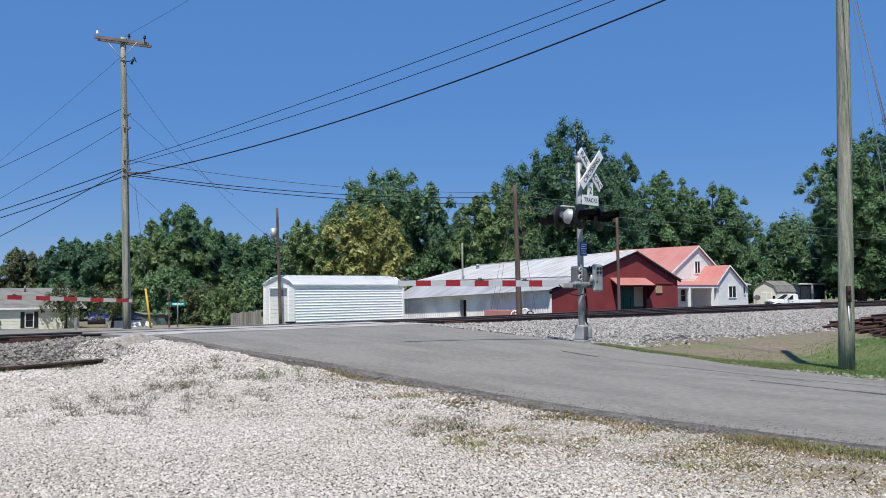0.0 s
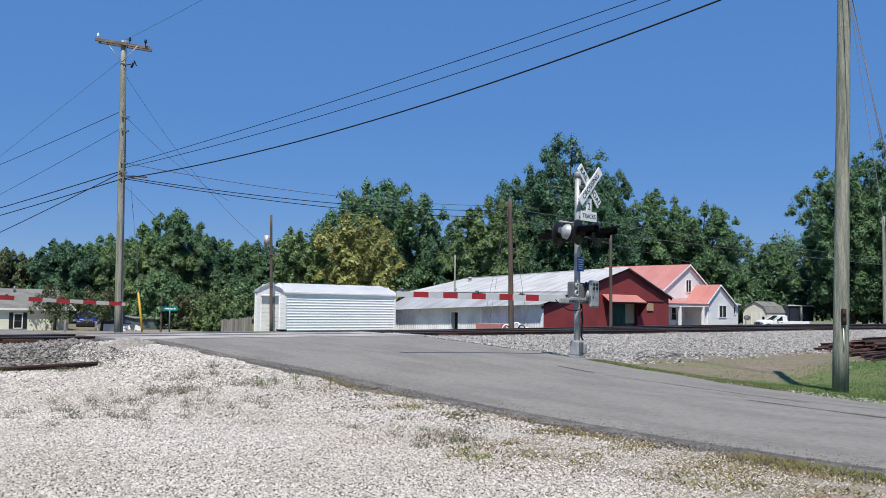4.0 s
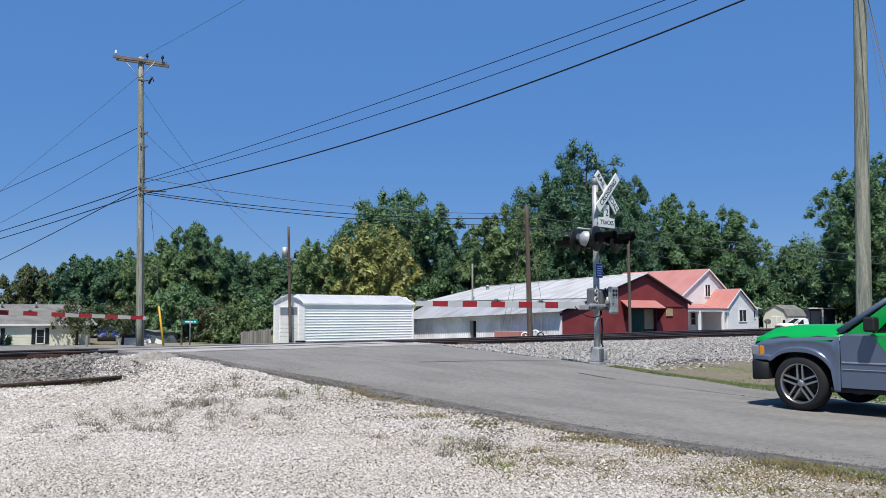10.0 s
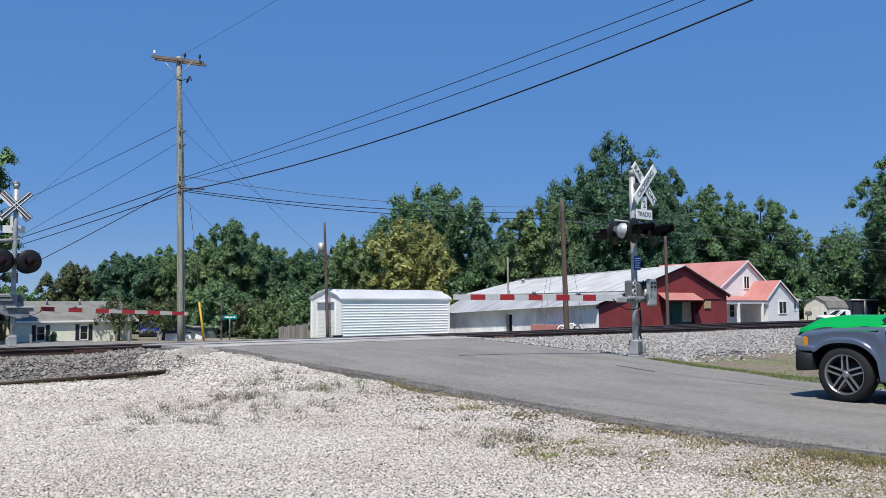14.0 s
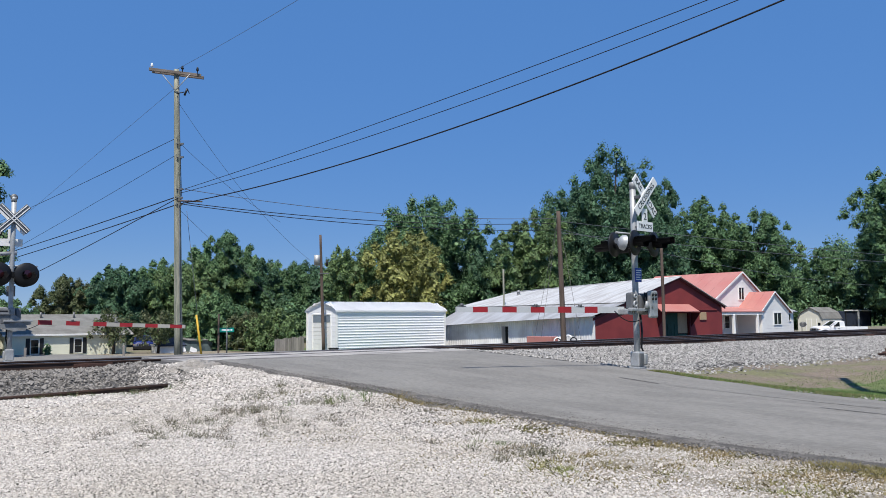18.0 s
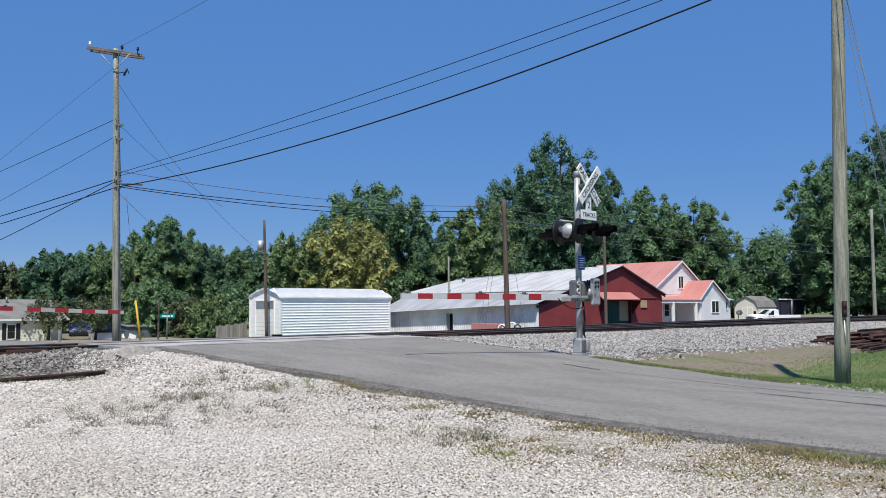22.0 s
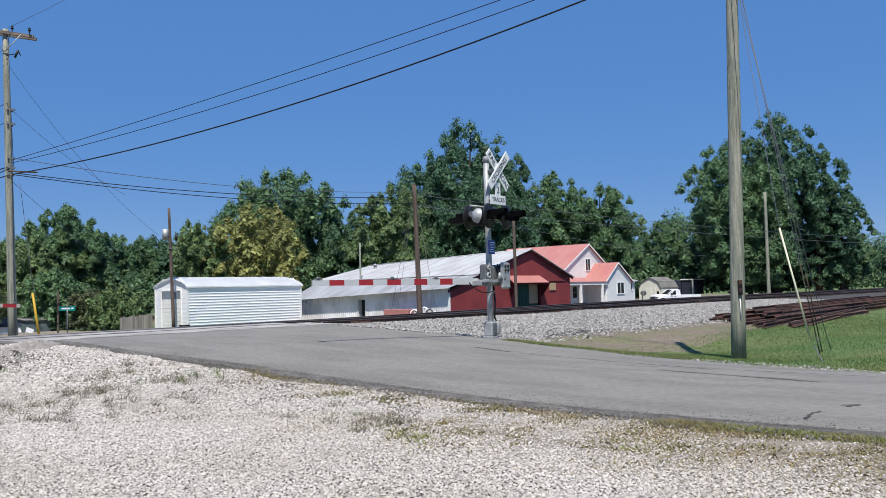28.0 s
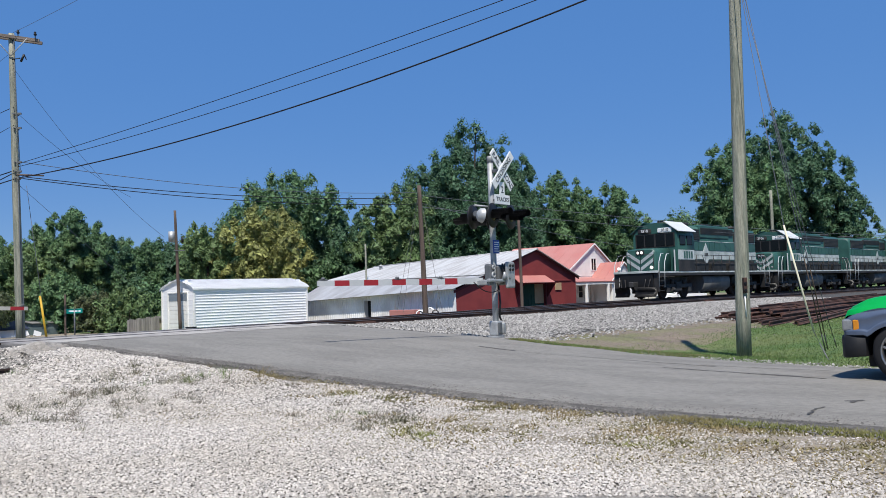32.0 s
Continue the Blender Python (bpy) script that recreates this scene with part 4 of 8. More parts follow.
        part("arm_shroud", bm, M_ALUMID, th, "sheet metal arm shroud")
        for dx in (0.55, 0.72):
            bm = B()
            box(bm, dx - 0.05, dx + 0.05, -0.12, -0.02, -0.1, arm_z + 0.2, 0.01)
            part("support_post", bm, M_ALUDK, th, "grey support post")
        bm = B()
        tube_path(bm, [(-0.12, 0.0, zl + 0.70), (0.55, 0.02, zl + 0.64), (1.0, 0.03, zl + 0.60), (1.14, 0.03, zl + 0.68), (1.12, 0.03, zl + 0.98)], 0.065, 10)
        lathe(bm, [(0.02, 0), (0.10, 0.01), (0.10, 0.10), (0.02, 0.12)], 14, m=pose(1.12, 0.03, zl + 0.98), closed=True)
        lathe(bm, [(0.06, 0), (0.13, 0.02), (0.13, 0.06), (0.06, 0.08)], 14, m=pose(0.98, 0.03, zl + 0.60, 0, 80), closed=True)
        part("side_pipe", bm, M_ALU, th, "thick grey pipe arm with an upright stub")
        bm = B()
        lathe(bm, [(0.02, -0.05), (0.09, -0.05), (0.115, 0.0), (0.09, 0.05), (0.02, 0.05)], 16, m=pose(0, 0, mast_h + 0.10, 90), closed=True)
        part("mast_bell", bm, M_ALUDK, th, "round grey bell on the mast top")
    bm = B()
    tube_path(bm, sag((sg * 0.02, -0.1, arm_z - 0.25), (sg * 0.95, -0.05, arm_z - 0.03), 0.12, 10), 0.012, 6)
    part("arm_cable", bm, M_BLACK, th)
    bm = B()
    tube_path(bm, [(0.08, -0.06, arm_z - 0.1), (0.10, -0.09, arm_z - 0.55), (0.02, -0.11, arm_z - 0.9), (0.10, -0.10, 0.42)], 0.025, 6)
    part("cable_hose", bm, M_BLACK, th, "black cable hose down the mast")
    return th


# traffic comes from the near road side: the face looks along -p
signal("crossing_signal", pose(3.66, 20.8, 0.42, 0, 0, TURN + 5), 4.42, 4.94, -1, "grey crossing signal with crossbuck, dark lamps and lowered gate", (0.40, 0.372, 5), 1.405, False, 0.3, -16.5)
# the opposite signal beyond the tracks faces +p
signal("crossing_signal", pose(-15.08, 26.5, 0.45, 0, 0, TURN + 180 - 4), 5.17, 5.60, -1, "far crossing signal seen from behind with lowered gate", (0.12, 0.425, 6), 1.28, True, -2.4)


# ---- buildings ----
def at(s, p, z=0.0):
    return pose(*W(s, p, z), 0, 0, TURN)


def ribbed(x0, x1, z0, z1, pitch, depth, along="z", y=0.0):
    """Sheet with ribs, in the x-z plane. along: direction in which the ribs repeat."""
    bm = B()
    a0, a1 = (z0, z1) if along == "z" else (x0, x1)
    n = max(1, int(round((a1 - a0) / pitch)))
    vals = []
    for k in range(n):
        t = a0 + (a1 - a0) * k / n
        w = (a1 - a0) / n
        vals += [(t, 0), (t + w * 0.62, 0), (t + w * 0.72, -depth), (t + w * 0.9, -depth)]
    vals.append((a1, 0))
    prev = None
    for t, d in vals:
        cur = [bm.verts.new((x0, y + d, t)), bm.verts.new((x1, y + d, t))] if along == "z" else [bm.verts.new((t, y + d, z0)), bm.verts.new((t, y + d, z1))]
        if prev:
            bm.faces.new((prev[0], prev[1], cur[1], cur[0]))
        prev = cur
    return bm


def moved(bm, m):
    bmesh.ops.transform(bm, matrix=m, verts=bm.verts[:])
    return bm


def window(parent, x0, x1, z0, z1, y, panes=2, rows=1, frame_m=None, glass_m=None, fw=0.07):
    """Window in a wall facing -y, at wall face y."""
    bm = B()
    for a, b, c, d in ((x0 - fw, x1 + fw, z1, z1 + fw), (x0 - fw, x1 + fw, z0 - fw, z0), (x0 - fw, x0, z0, z1), (x1, x1 + fw, z0, z1)):
        box(bm, a, b, y - 0.05, y + 0.06, c, d, 0.006)
    fr = part("window", bm, frame_m or M_WHITE, parent)
    for k in range(panes):
        for r in range(rows):
            a, b = x0 + (x1 - x0) * k / panes, x0 + (x1 - x0) * (k + 1) / panes
            c, d = z0 + (z1 - z0) * r / rows, z0 + (z1 - z0) * (r + 1) / rows
            bm = B()
            box(bm, a + 0.015, b - 0.015, y - 0.012, y + 0.0, c + 0.015, d - 0.015)
            part("pane", bm, glass_m or M_GLASS, fr)
    for k in range(1, panes):
        bm = B()
        t = x0 + (x1 - x0) * k / panes
        box(bm, t - 0.022, t + 0.022, y - 0.035, y + 0.01, z0, z1)
        part("mullion", bm, frame_m or M_WHITE, fr)
    return fr


def garage():
    s, p, L, Wd, zb = 27.55, 46.2, 8.6, 3.75, -0.35
    he, hr = 2.62, 3.25
    th = thing("metal_garage", at(s, p, zb), "white corrugated metal garage with a roll-up door", "garage")
    bm = ribbed(0.04, L, 0, he, 0.17, 0.020)
    part("side_wall", bm, M_WHITEMETAL, th, "white horizontally ribbed side wall")
    bm = moved(ribbed(0.04, L, 0, he, 0.17, 0.028), pose(L, Wd, 0, 0, 0, 180))
    part("back_wall", bm, M_WHITEMETAL, th)
    # door end, facing -x
    end = pose(0, Wd, 0, 0, 0, -90)
    d0, d1, dh = 0.75, 3.0, 2.4
    for name, a, b, c, d in (("end_panel", 0.06, d0 - 0.08, 0, he), ("end_panel", d1 + 0.08, Wd - 0.06, 0, he), ("end_panel", d0 - 0.08, d1 + 0.08, dh + 0.1, he)):
        part(name, moved(ribbed(a, b, c, d, 0.30, 0.004), end), M_WHITEMETAL, th)
    bm = B()
    prism(bm, [(0.06, he), (Wd - 0.06, he), (Wd * 0.78, hr - 0.07), (Wd * 0.22, hr - 0.07)], 0.0, 0.06)
    part("gable", moved(bm, end), M_WHITEMETAL, th)
    bm = B()
    prism(bm, [(0.06, 0), (Wd - 0.06, 0), (Wd - 0.06, he), (Wd * 0.78, hr - 0.07), (Wd * 0.22, hr - 0.07), (0.06, he)], -0.05, 0.0)
    part("far_end", moved(bm, pose(L, 0, 0, 0, 0, 90)), M_WHITEMETAL, th)
    for k in range(9):
        bm = B()
        box(bm, d0, d1, -0.01, 0.03, 0.02 + k * dh / 9, 0.02 + (k + 1) * dh / 9 - 0.012, 0.006)
        part("door_panel", moved(bm, end), M_WHITE, th, "white roll-up door panel" if k == 0 else "")
    bm = B()
    box(bm, d0 + 0.04, d1 - 0.04, -0.02, -0.012, dh - 0.46, dh - 0.04, 0.004)
    part("transom_pane", moved(bm, end), M_GLASSLT, th, "blue-grey pane above the roll-up door")
    for a in (d0 - 0.08, d1):
        bm = B()
        box(bm, a, a + 0.08, -0.05, 0.05, 0, dh + 0.1, 0.008)
        part("door_jamb", moved(bm, end), M_WHITE, th)
    bm = B()
    box(bm, d0, d1, -0.05, 0.05, dh + 0.02, dh + 0.1, 0.008)
    part("door_head", moved(bm, end), M_WHITE, th)
    for x, y in ((0, 0), (L, 0), (0, Wd), (L, Wd)):
        bm = B()
        box(bm, x - 0.07, x + 0.07, y - 0.045, y + 0.045, 0, he, 0.01)
        part("corner_trim", bm, M_WHITE, th)
    # bowed-edge roof in panels across
    o = 0.12
    prof = [(-o, he - 0.02), (-o + 0.02, he + 0.06), (0.12, he + 0.2), (0.45, he + 0.33), (Wd / 2, hr + 0.03), (Wd - 0.45, he + 0.33), (Wd - 0.12, he + 0.2), (Wd + o - 0.02, he + 0.06), (Wd + o, he - 0.02)]
    n = 10
    for k in range(n):
        bm = B()
        x0, x1 = -0.15 + (L + 0.3) * k / n, -0.15 + (L + 0.3) * (k + 1) / n
        prev = None
        for y, z in prof:
            cur = [bm.verts.new((x0 + 0.005, y, z)), bm.verts.new((x1 - 0.05, y, z)), bm.verts.new((x1 - 0.04, y, z + 0.006)), bm.verts.new((x1 + 0.0, y, z + 0.006))]
            if prev:
                for i in range(3):
                    bm.faces.new((prev[i], prev[i + 1], cur[i + 1], cur[i]))
            prev = cur
        bmesh.ops.solidify(bm, geom=bm.faces[:], thickness=0.02)
        part("roof_panel", bm, M_WHITEMETAL, th)
    return th


garage()
bin_ = thing("black_bin", at(26.9, 45.5, -0.35), "small black plastic tub by the garage corner", "bin")
bm = B()
lathe(bm, [(0.24, 0), (0.30, 0.32), (0.33, 0.33), (0.33, 0.38), (0.29, 0.38), (0.23, 0.04), (0.01, 0.04)], 20)
part("tub", bm, M_BLACK, bin_)


def red_building():
    s, p, zb = 37.7, 34.0, -0.25
    th = thing("red_warehouse", at(s, p, zb), "long warehouse with a dark red gable front and tin roofs", "warehouse")
    Wf, Ld, Lm = 12.9, 14.9, 15.6
    xa, za = 8.15, 4.5
    zl, zr = 1.95, 2.72
    zm, xm = 2.85, 2.5  # where the lean-to roof meets the main slope
    def ztop(x):
        return zl + (za - zl) * x / xa if x < xa else za + (zr - za) * (x - xa) / (Wf - xa)
    # gable front in boards of sheet
    edges = [0.0, 2.2, 4.4, 6.55, 9.2, 11.0, Wf]
    for a, b in zip(edges, edges[1:]):
        lo = 2.2 if (a, b) == (6.55, 9.2) else 0.0
        bm = B()
        pts = [(a, lo), (b, lo), (b, ztop(b) - 0.03)] + ([(xa, za - 0.03)] if a < xa < b else []) + [(a, ztop(a) - 0.03)]
        prism(bm, pts, 0.0, 0.14)
        part("front_wall", bm, M_RED, th)
    # door opening: sliding doors set back
    bm = B()
    box(bm, 6.55, 8.2, 0.16, 0.22, 0.0, 2.2, 0.01)
    part("sliding_door", bm, M_GREENDOOR, th, "dark green sliding door")
    for k in range(4):
        bm = B()
        box(bm, 6.75 + 0.36 * k, 6.80 + 0.36 * k, 0.14, 0.165, 0.05, 1.2 + 0.3 * (k % 2))
        part("door_rib", bm, M_GREENDOOR, th)
    bm = B()
    box(bm, 8.22, 9.2, 0.15, 0.2, 0.9, 2.2, 0.01)
    part("tan_panel", bm, M_TAN, th, "tan plywood panel")
    bm = B()
    box(bm, 8.22, 9.2, 0.16, 0.2, 0.0, 0.88, 0.01)
    part("lower_panel", bm, M_GREENDOOR, th)
    for a in (6.45, 9.2):
        bm = B()
        box(bm, a, a + 0.1, -0.06, 0.2, 0, 2.25, 0.01)
        part("door_post", bm, M_REDTRIM, th)
    # awning and its slanted side boards
    bm = B()
    slab(bm, [(5.45, -0.75, 2.30), (9.35, -0.75, 2.30), (9.25, 0.0, 2.78), (5.6, 0.0, 2.78)], 0.04)
    part("awning", bm, M_SALMON, th, "faded red tin awning")
    for x in (5.95, 9.4):
        bm = B()
        prism(bm, [(-0.75, 2.25), (0.0, 2.25), (0.0, 1.3)], x, x + 0.05, "x")
        part("awning_bracket", bm, M_REDTRIM, th)
    bm = B()
    box(bm, 10.35, 11.05, -0.06, 0.0, 1.75, 2.25, 0.01)
    part("notice_board", bm, M_TAN, th, "pale wooden board")
    bm = B()
    box(bm, 10.2, 12.3, -0.05, -0.005, 2.38, 2.46, 0.008)
    part("pipe_rail", bm, M_RED, th)
    # rake trim
    for x0, x1 in ((-0.15, xa), (xa, Wf + 0.25)):
        bm = B()
        z0, z1 = ztop(max(x0, 0)) if x0 >= 0 else zl - 0.05, ztop(min(x1, Wf)) if x1 <= Wf else zr - 0.1
        slab(bm, [(x0, -0.12, z0 - 0.13), (x1, -0.12, z1 - 0.13), (x1, -0.12, z1 + 0.03), (x0, -0.12, z0 + 0.03)], 0.06)
        part("rake_trim", bm, M_REDTRIM, th)
    bm = B()
    box(bm, -0.06, 0.06, -0.05, 0.07, 0, zl - 0.02, 0.01)
    part("corner_board", bm, M_WHITE, th)
    # lean-to wall facing -x; its eave falls away from the tracks
    def eave(y):
        return 2.03 - 0.0354 * y
    def sloped(bm):
        for v in bm.verts:
            if v.co.z > 1.5:
                v.co.z += eave(v.co.y) - 1.62
        return bm
    end = pose(0, Ld, 0, 0, 0, -90)
    for a, b, c in ((0.0, 6.85, 0.0), (6.85, 7.5, 1.45), (7.5, Ld - 0.1, 0.0)):
        part("shed_wall", sloped(moved(ribbed(a, b, c, 1.62, 0.2, 0.03, "x"), end)), M_SHEDWHITE, th, "white vertical ribbed tin wall")
    # black sheet set back in the opening paints the unlit inside
    bm = B()
    box(bm, 6.85, 7.5, 0.3, 0.34, 0, 1.45)
    part("doorway", moved(bm, end), M_BLACK, th, "dark open doorway")
    for a in (6.78, 7.5):
        bm = B()
        box(bm, a, a + 0.07, -0.04, 0.32, 0, 1.45, 0.005)
        part("door_jamb", moved(bm, end), M_SHEDWHITE, th)
    bm = B()
    box(bm, 0, Ld, 0.02, 0.12, 1.55, 1.66)
    part("wall_plate", sloped(moved(bm, end)), M_SHEDWHITE, th)
    for x in (9.8, 13.4):
        bm = B()
        cyl(bm, (x, -0.05, 0.9), (x + 0.25, -0.28, 1.80), 0.03, n=6)
        part("eave_brace", moved(bm, end), M_WHITE, th)
    # lean-to roof sheets, then the main slope sheets, each a piece
    n = 12
    for k in range(n):
        y0, y1 = -0.25 + (Ld + 0.5) * k / n, -0.25 + (Ld + 0.5) * (k + 1) / n
        bm = B()
        slab(bm, [(-0.46, y0, eave(y0) + 0.0), (xm + 0.05, y0, zm), (xm + 0.05, y1 - 0.012, zm), (-0.46, y1 - 0.012, eave(y1) + 0.0)], 0.03)
        part("shed_roof_sheet", bm, M_TIN, th)
        bm = B()
        y0, y1 = -0.25 + (Lm + 0.5) * k / n, -0.25 + (Lm + 0.5) * (k + 1) / n
        r0, r1 = za + 0.05 - 0.032 * max(0, y0), za + 0.05 - 0.032 * max(0, y1)  # the ridge sags toward the back
        slab(bm, [(xm - 0.1, y0, zm + 0.02), (xa, y0, r0), (xa, y1 - 0.012, r1), (xm - 0.1, y1 - 0.012, zm + 0.02)], 0.03)
        part("roof_sheet", bm, M_TINOLD, th)
        bm = B()
        slab(bm, [(xa, y0, r0), (Wf + 0.3, y0, zr - 0.07), (Wf + 0.3, y1 - 0.012, zr - 0.07), (xa, y1 - 0.012, r1)], 0.03)
        part("roof_sheet", bm, M_TINOLD, th)
    bm = B()
    cyl(bm, (xa, -0.26, za + 0.05), (xa, Lm + 0.25, za + 0.05 - 0.032 * Lm), 0.06, n=8)
    part("ridge_cap", bm, M_TIN, th)
    for y, x in ((13.2, 6.4),):
        bm = B()
        z = zm + (za - 0.032 * y - zm) * (x - xm) / (xa - xm)
        cyl(bm, (x, y, z - 0.1), (x, y, z + 0.28), 0.12, n=12)
        lathe(bm, [(0.19, 0), (0.17, 0.06), (0.02, 0.14)], 14, m=pose(x, y, z + 0.28), closed=True)
        part("roof_vent", bm, M_TIN, th)
    bm = B()
    prism(bm, [(xm, 0), (Wf, 0), (Wf, zr - 0.1), (xa, za - 0.62), (xm, zm - 0.1)], Lm - 0.15, Lm)
    part("back_wall", bm, M_SHEDWHITE, th)
    bm = B()
    box(bm, Wf - 0.14, Wf, 0.15, Lm - 0.2, 0, zr - 0.12)
    part("side_wall", bm, M_RED, th)


red_building()


M_ANNEXROOF = mat("pale_grey_roofing", (0.36, 0.37, 0.37), rough=0.7, var=0.2, scale=4, fine=30, bump=0.1)


def white_house():
    th = thing("white_house", at(52.3, 35.2, -0.1), "white clapboard house with salmon metal roofs and a porch", "house")
    # main block: gable toward the tracks
    x0, x1, y0, y1 = 1.3, 8.0, 1.6, 9.5
    xa, za, zl, zr = 5.12, 5.15, 2.95, 3.35
    bm = B()
    prism(bm, [(x0, 0), (x1, 0), (x1, zr), (xa, za), (x0, zl)], y0, y1)
    part("main_block", bm, M_WHITE, th, "white clapboard walls")
    for k in range(11):
        z = 2.6 + 0.2 * k
        l = x0 + max(0, (z + 0.2 - zl)) / (za - zl) * (xa - x0)
        r = x1 - max(0, (z + 0.2 - zr)) / (za - zr) * (x1 - xa)
        if r - l > 0.3:
            bm = B()
            box(bm, l + 0.05, r - 0.05, y0 - 0.016, y0, z, z + 0.185)
            part("clapboard", bm, M_WHITE, th)
    window(th, 4.72, 5.38, 3.08, 3.98, y0 - 0.02, 2, 1, fw=0.05)
    n = 8
    for k in range(n):
        a, b = y0 - 0.14 + (y1 - y0 + 0.24) * k / n, y0 - 0.14 + (y1 - y0 + 0.24) * (k + 1) / n
        bm = B()
        slab(bm, [(x0 - 0.35, a, zl - 0.13), (xa, a, za + 0.06), (xa, b - 0.015, za + 0.06), (x0 - 0.35, b - 0.015, zl - 0.13)], 0.05)
        part("roof_sheet", bm, M_SALMON, th)
        bm = B()
        slab(bm, [(xa, a, za + 0.06), (x1 + 0.3, a, zr - 0.14), (x1 + 0.3, b - 0.015, zr - 0.14), (xa, b - 0.015, za + 0.06)], 0.05)
        part("roof_sheet", bm, M_SALMON, th)
    for pts in (((x0 - 0.35, zl - 0.13), (xa, za + 0.06)), ((x1 + 0.3, zr - 0.14), (xa, za + 0.06))):
        bm = B()
        (a, z), (b, w) = pts
        slab(bm, [(a, y0 - 0.18, z - 0.14), (b, y0 - 0.18, w - 0.14), (b, y0 - 0.18, w - 0.01), (a, y0 - 0.18, z - 0.01)], 0.03)
        part("bargeboard", bm, M_WHITE, th)
    # wing
    wx0, wx1, wy0 = 4.45, 8.2, -0.4
    wa, wz, wl = 6.15, 3.6, 2.3
    bm = B()
    prism(bm, [(wx0, 0), (wx1, 0), (wx1, wl), (wa, wz), (wx0, wl)], wy0, 4.5)
    part("wing", bm, M_WHITE, th, "white clapboard wing")
    for k in range(17):
        z = 0.1 + 0.2 * k
        l = wx0 + max(0, z + 0.185 - wl) / (wz - wl) * (wa - wx0)
        r = wx1 - max(0, z + 0.185 - wl) / (wz - wl) * (wx1 - wa)
        bm = B()
        box(bm, l + 0.03, r - 0.03, wy0 - 0.016, wy0, z, z + 0.185)
        part("clapboard", bm, M_WHITE, th)
    window(th, 6.05, 7.05, 1.2, 2.05, wy0 - 0.02, 2, 1, fw=0.05)
    n = 6
    for k in range(n):
        a, b = wy0 - 0.12 + 4.7 * k / n, wy0 - 0.12 + 4.7 * (k + 1) / n
        bm = B()
        slab(bm, [(wx0 - 0.3, a, wl - 0.2), (wa, a, wz + 0.06), (wa, b - 0.015, wz + 0.06), (wx0 - 0.3, b - 0.015, wl - 0.2)], 0.05)
        part("roof_sheet", bm, M_SALMON, th)
        bm = B()
        slab(bm, [(wa, a, wz + 0.06), (wx1 + 0.3, a, wl - 0.2), (wx1 + 0.3, b - 0.015, wl - 0.2), (wa, b - 0.015, wz + 0.06)], 0.05)
        part("roof_sheet", bm, M_SALMON, th)
    for pts in (((wx0 - 0.3, wl - 0.2), (wa, wz + 0.06)), ((wx1 + 0.3, wl - 0.2), (wa, wz + 0.06))):
        bm = B()
        (a, z), (b, w) = pts
        slab(bm, [(a, wy0 - 0.16, z - 0.12), (b, wy0 - 0.16, w - 0.12), (b, wy0 - 0.16, w - 0.01), (a, wy0 - 0.16, z - 0.01)], 0.03)
        part("bargeboard", bm, M_WHITE, th)
    # low annex behind the wing
    bm = B()
    box(bm, 8.22, 10.4, 0.5, 4.2, 0, 2.2)
    part("annex", bm, M_WHITE, th, "white clapboard annex")
    for k in range(10):
        bm = B()
        box(bm, 8.24, 10.38, 0.484, 0.5, 0.1 + 0.2 * k, 0.285 + 0.2 * k)
        part("clapboard", bm, M_WHITE, th)
    window(th, 8.75, 9.9, 1.45, 2.0, 0.48, 2, 1)
    bm = B()
    slab(bm, [(8.22, 0.25, 2.17), (10.65, 0.25, 2.17), (10.65, 2.4, 2.85), (8.22, 2.4, 2.85)], 0.06)
    part("annex_roof", bm, M_ANNEXROOF, th, "pale grey annex roof")
    # porch
    bm = B()
    slab(bm, [(-1.3, -0.6, 2.16), (wx0 + 0.1, -0.6, 2.16), (wx0 + 0.1, 1.65, 2.52), (-1.3, 1.65, 2.52)], 0.06)
    part("porch_roof", bm, M_SALMON, th, "salmon porch roof")
    bm = B()
    box(bm, -1.25, wx0, -0.55, -0.42, 1.92, 2.10, 0.01)
    part("porch_beam", bm, M_WHITE, th)
    for x in (-1.1, 0.75, 3.75):
        bm = B()
        box(bm, x - 0.09, x + 0.09, -0.58, -0.40, 0.1, 1.94, 0.015)
        part("porch_post", bm, M_WHITE, th)
    bm = B()
    box(bm, -1.3, wx0, -1.5, 2.4, -0.1, 0.18, 0.02)
    part("porch_floor", bm, M_PORCH, th, "concrete porch floor, paled to bounce light")
    window(th, 2.75, 3.35, 0.95, 1.85, y0 - 0.02, 1, 2)
    bm = B()
    box(bm, 3.55, 4.3, y0 - 0.06, y0 - 0.0, 0.15, 2.0, 0.01)
    part("front_door", bm, M_WHITE, th, "white front door")
    bm = B()
    cyl(bm, (9.1, -0.9, 0), (9.1, -0.9, 1.0), 0.03, n=8)
    lathe(bm, [(0.01, 0), (0.13, 0.02), (0.25, 0.08)], 18, m=pose(9.1, -1.0, 1.12, 55, 0, -60))
    bmesh.ops.solidify(bm, geom=bm.faces[:], thickness=0.01)
    part("satellite_dish", bm, M_ALUDK, th, "grey satellite dish on a post")


white_house()


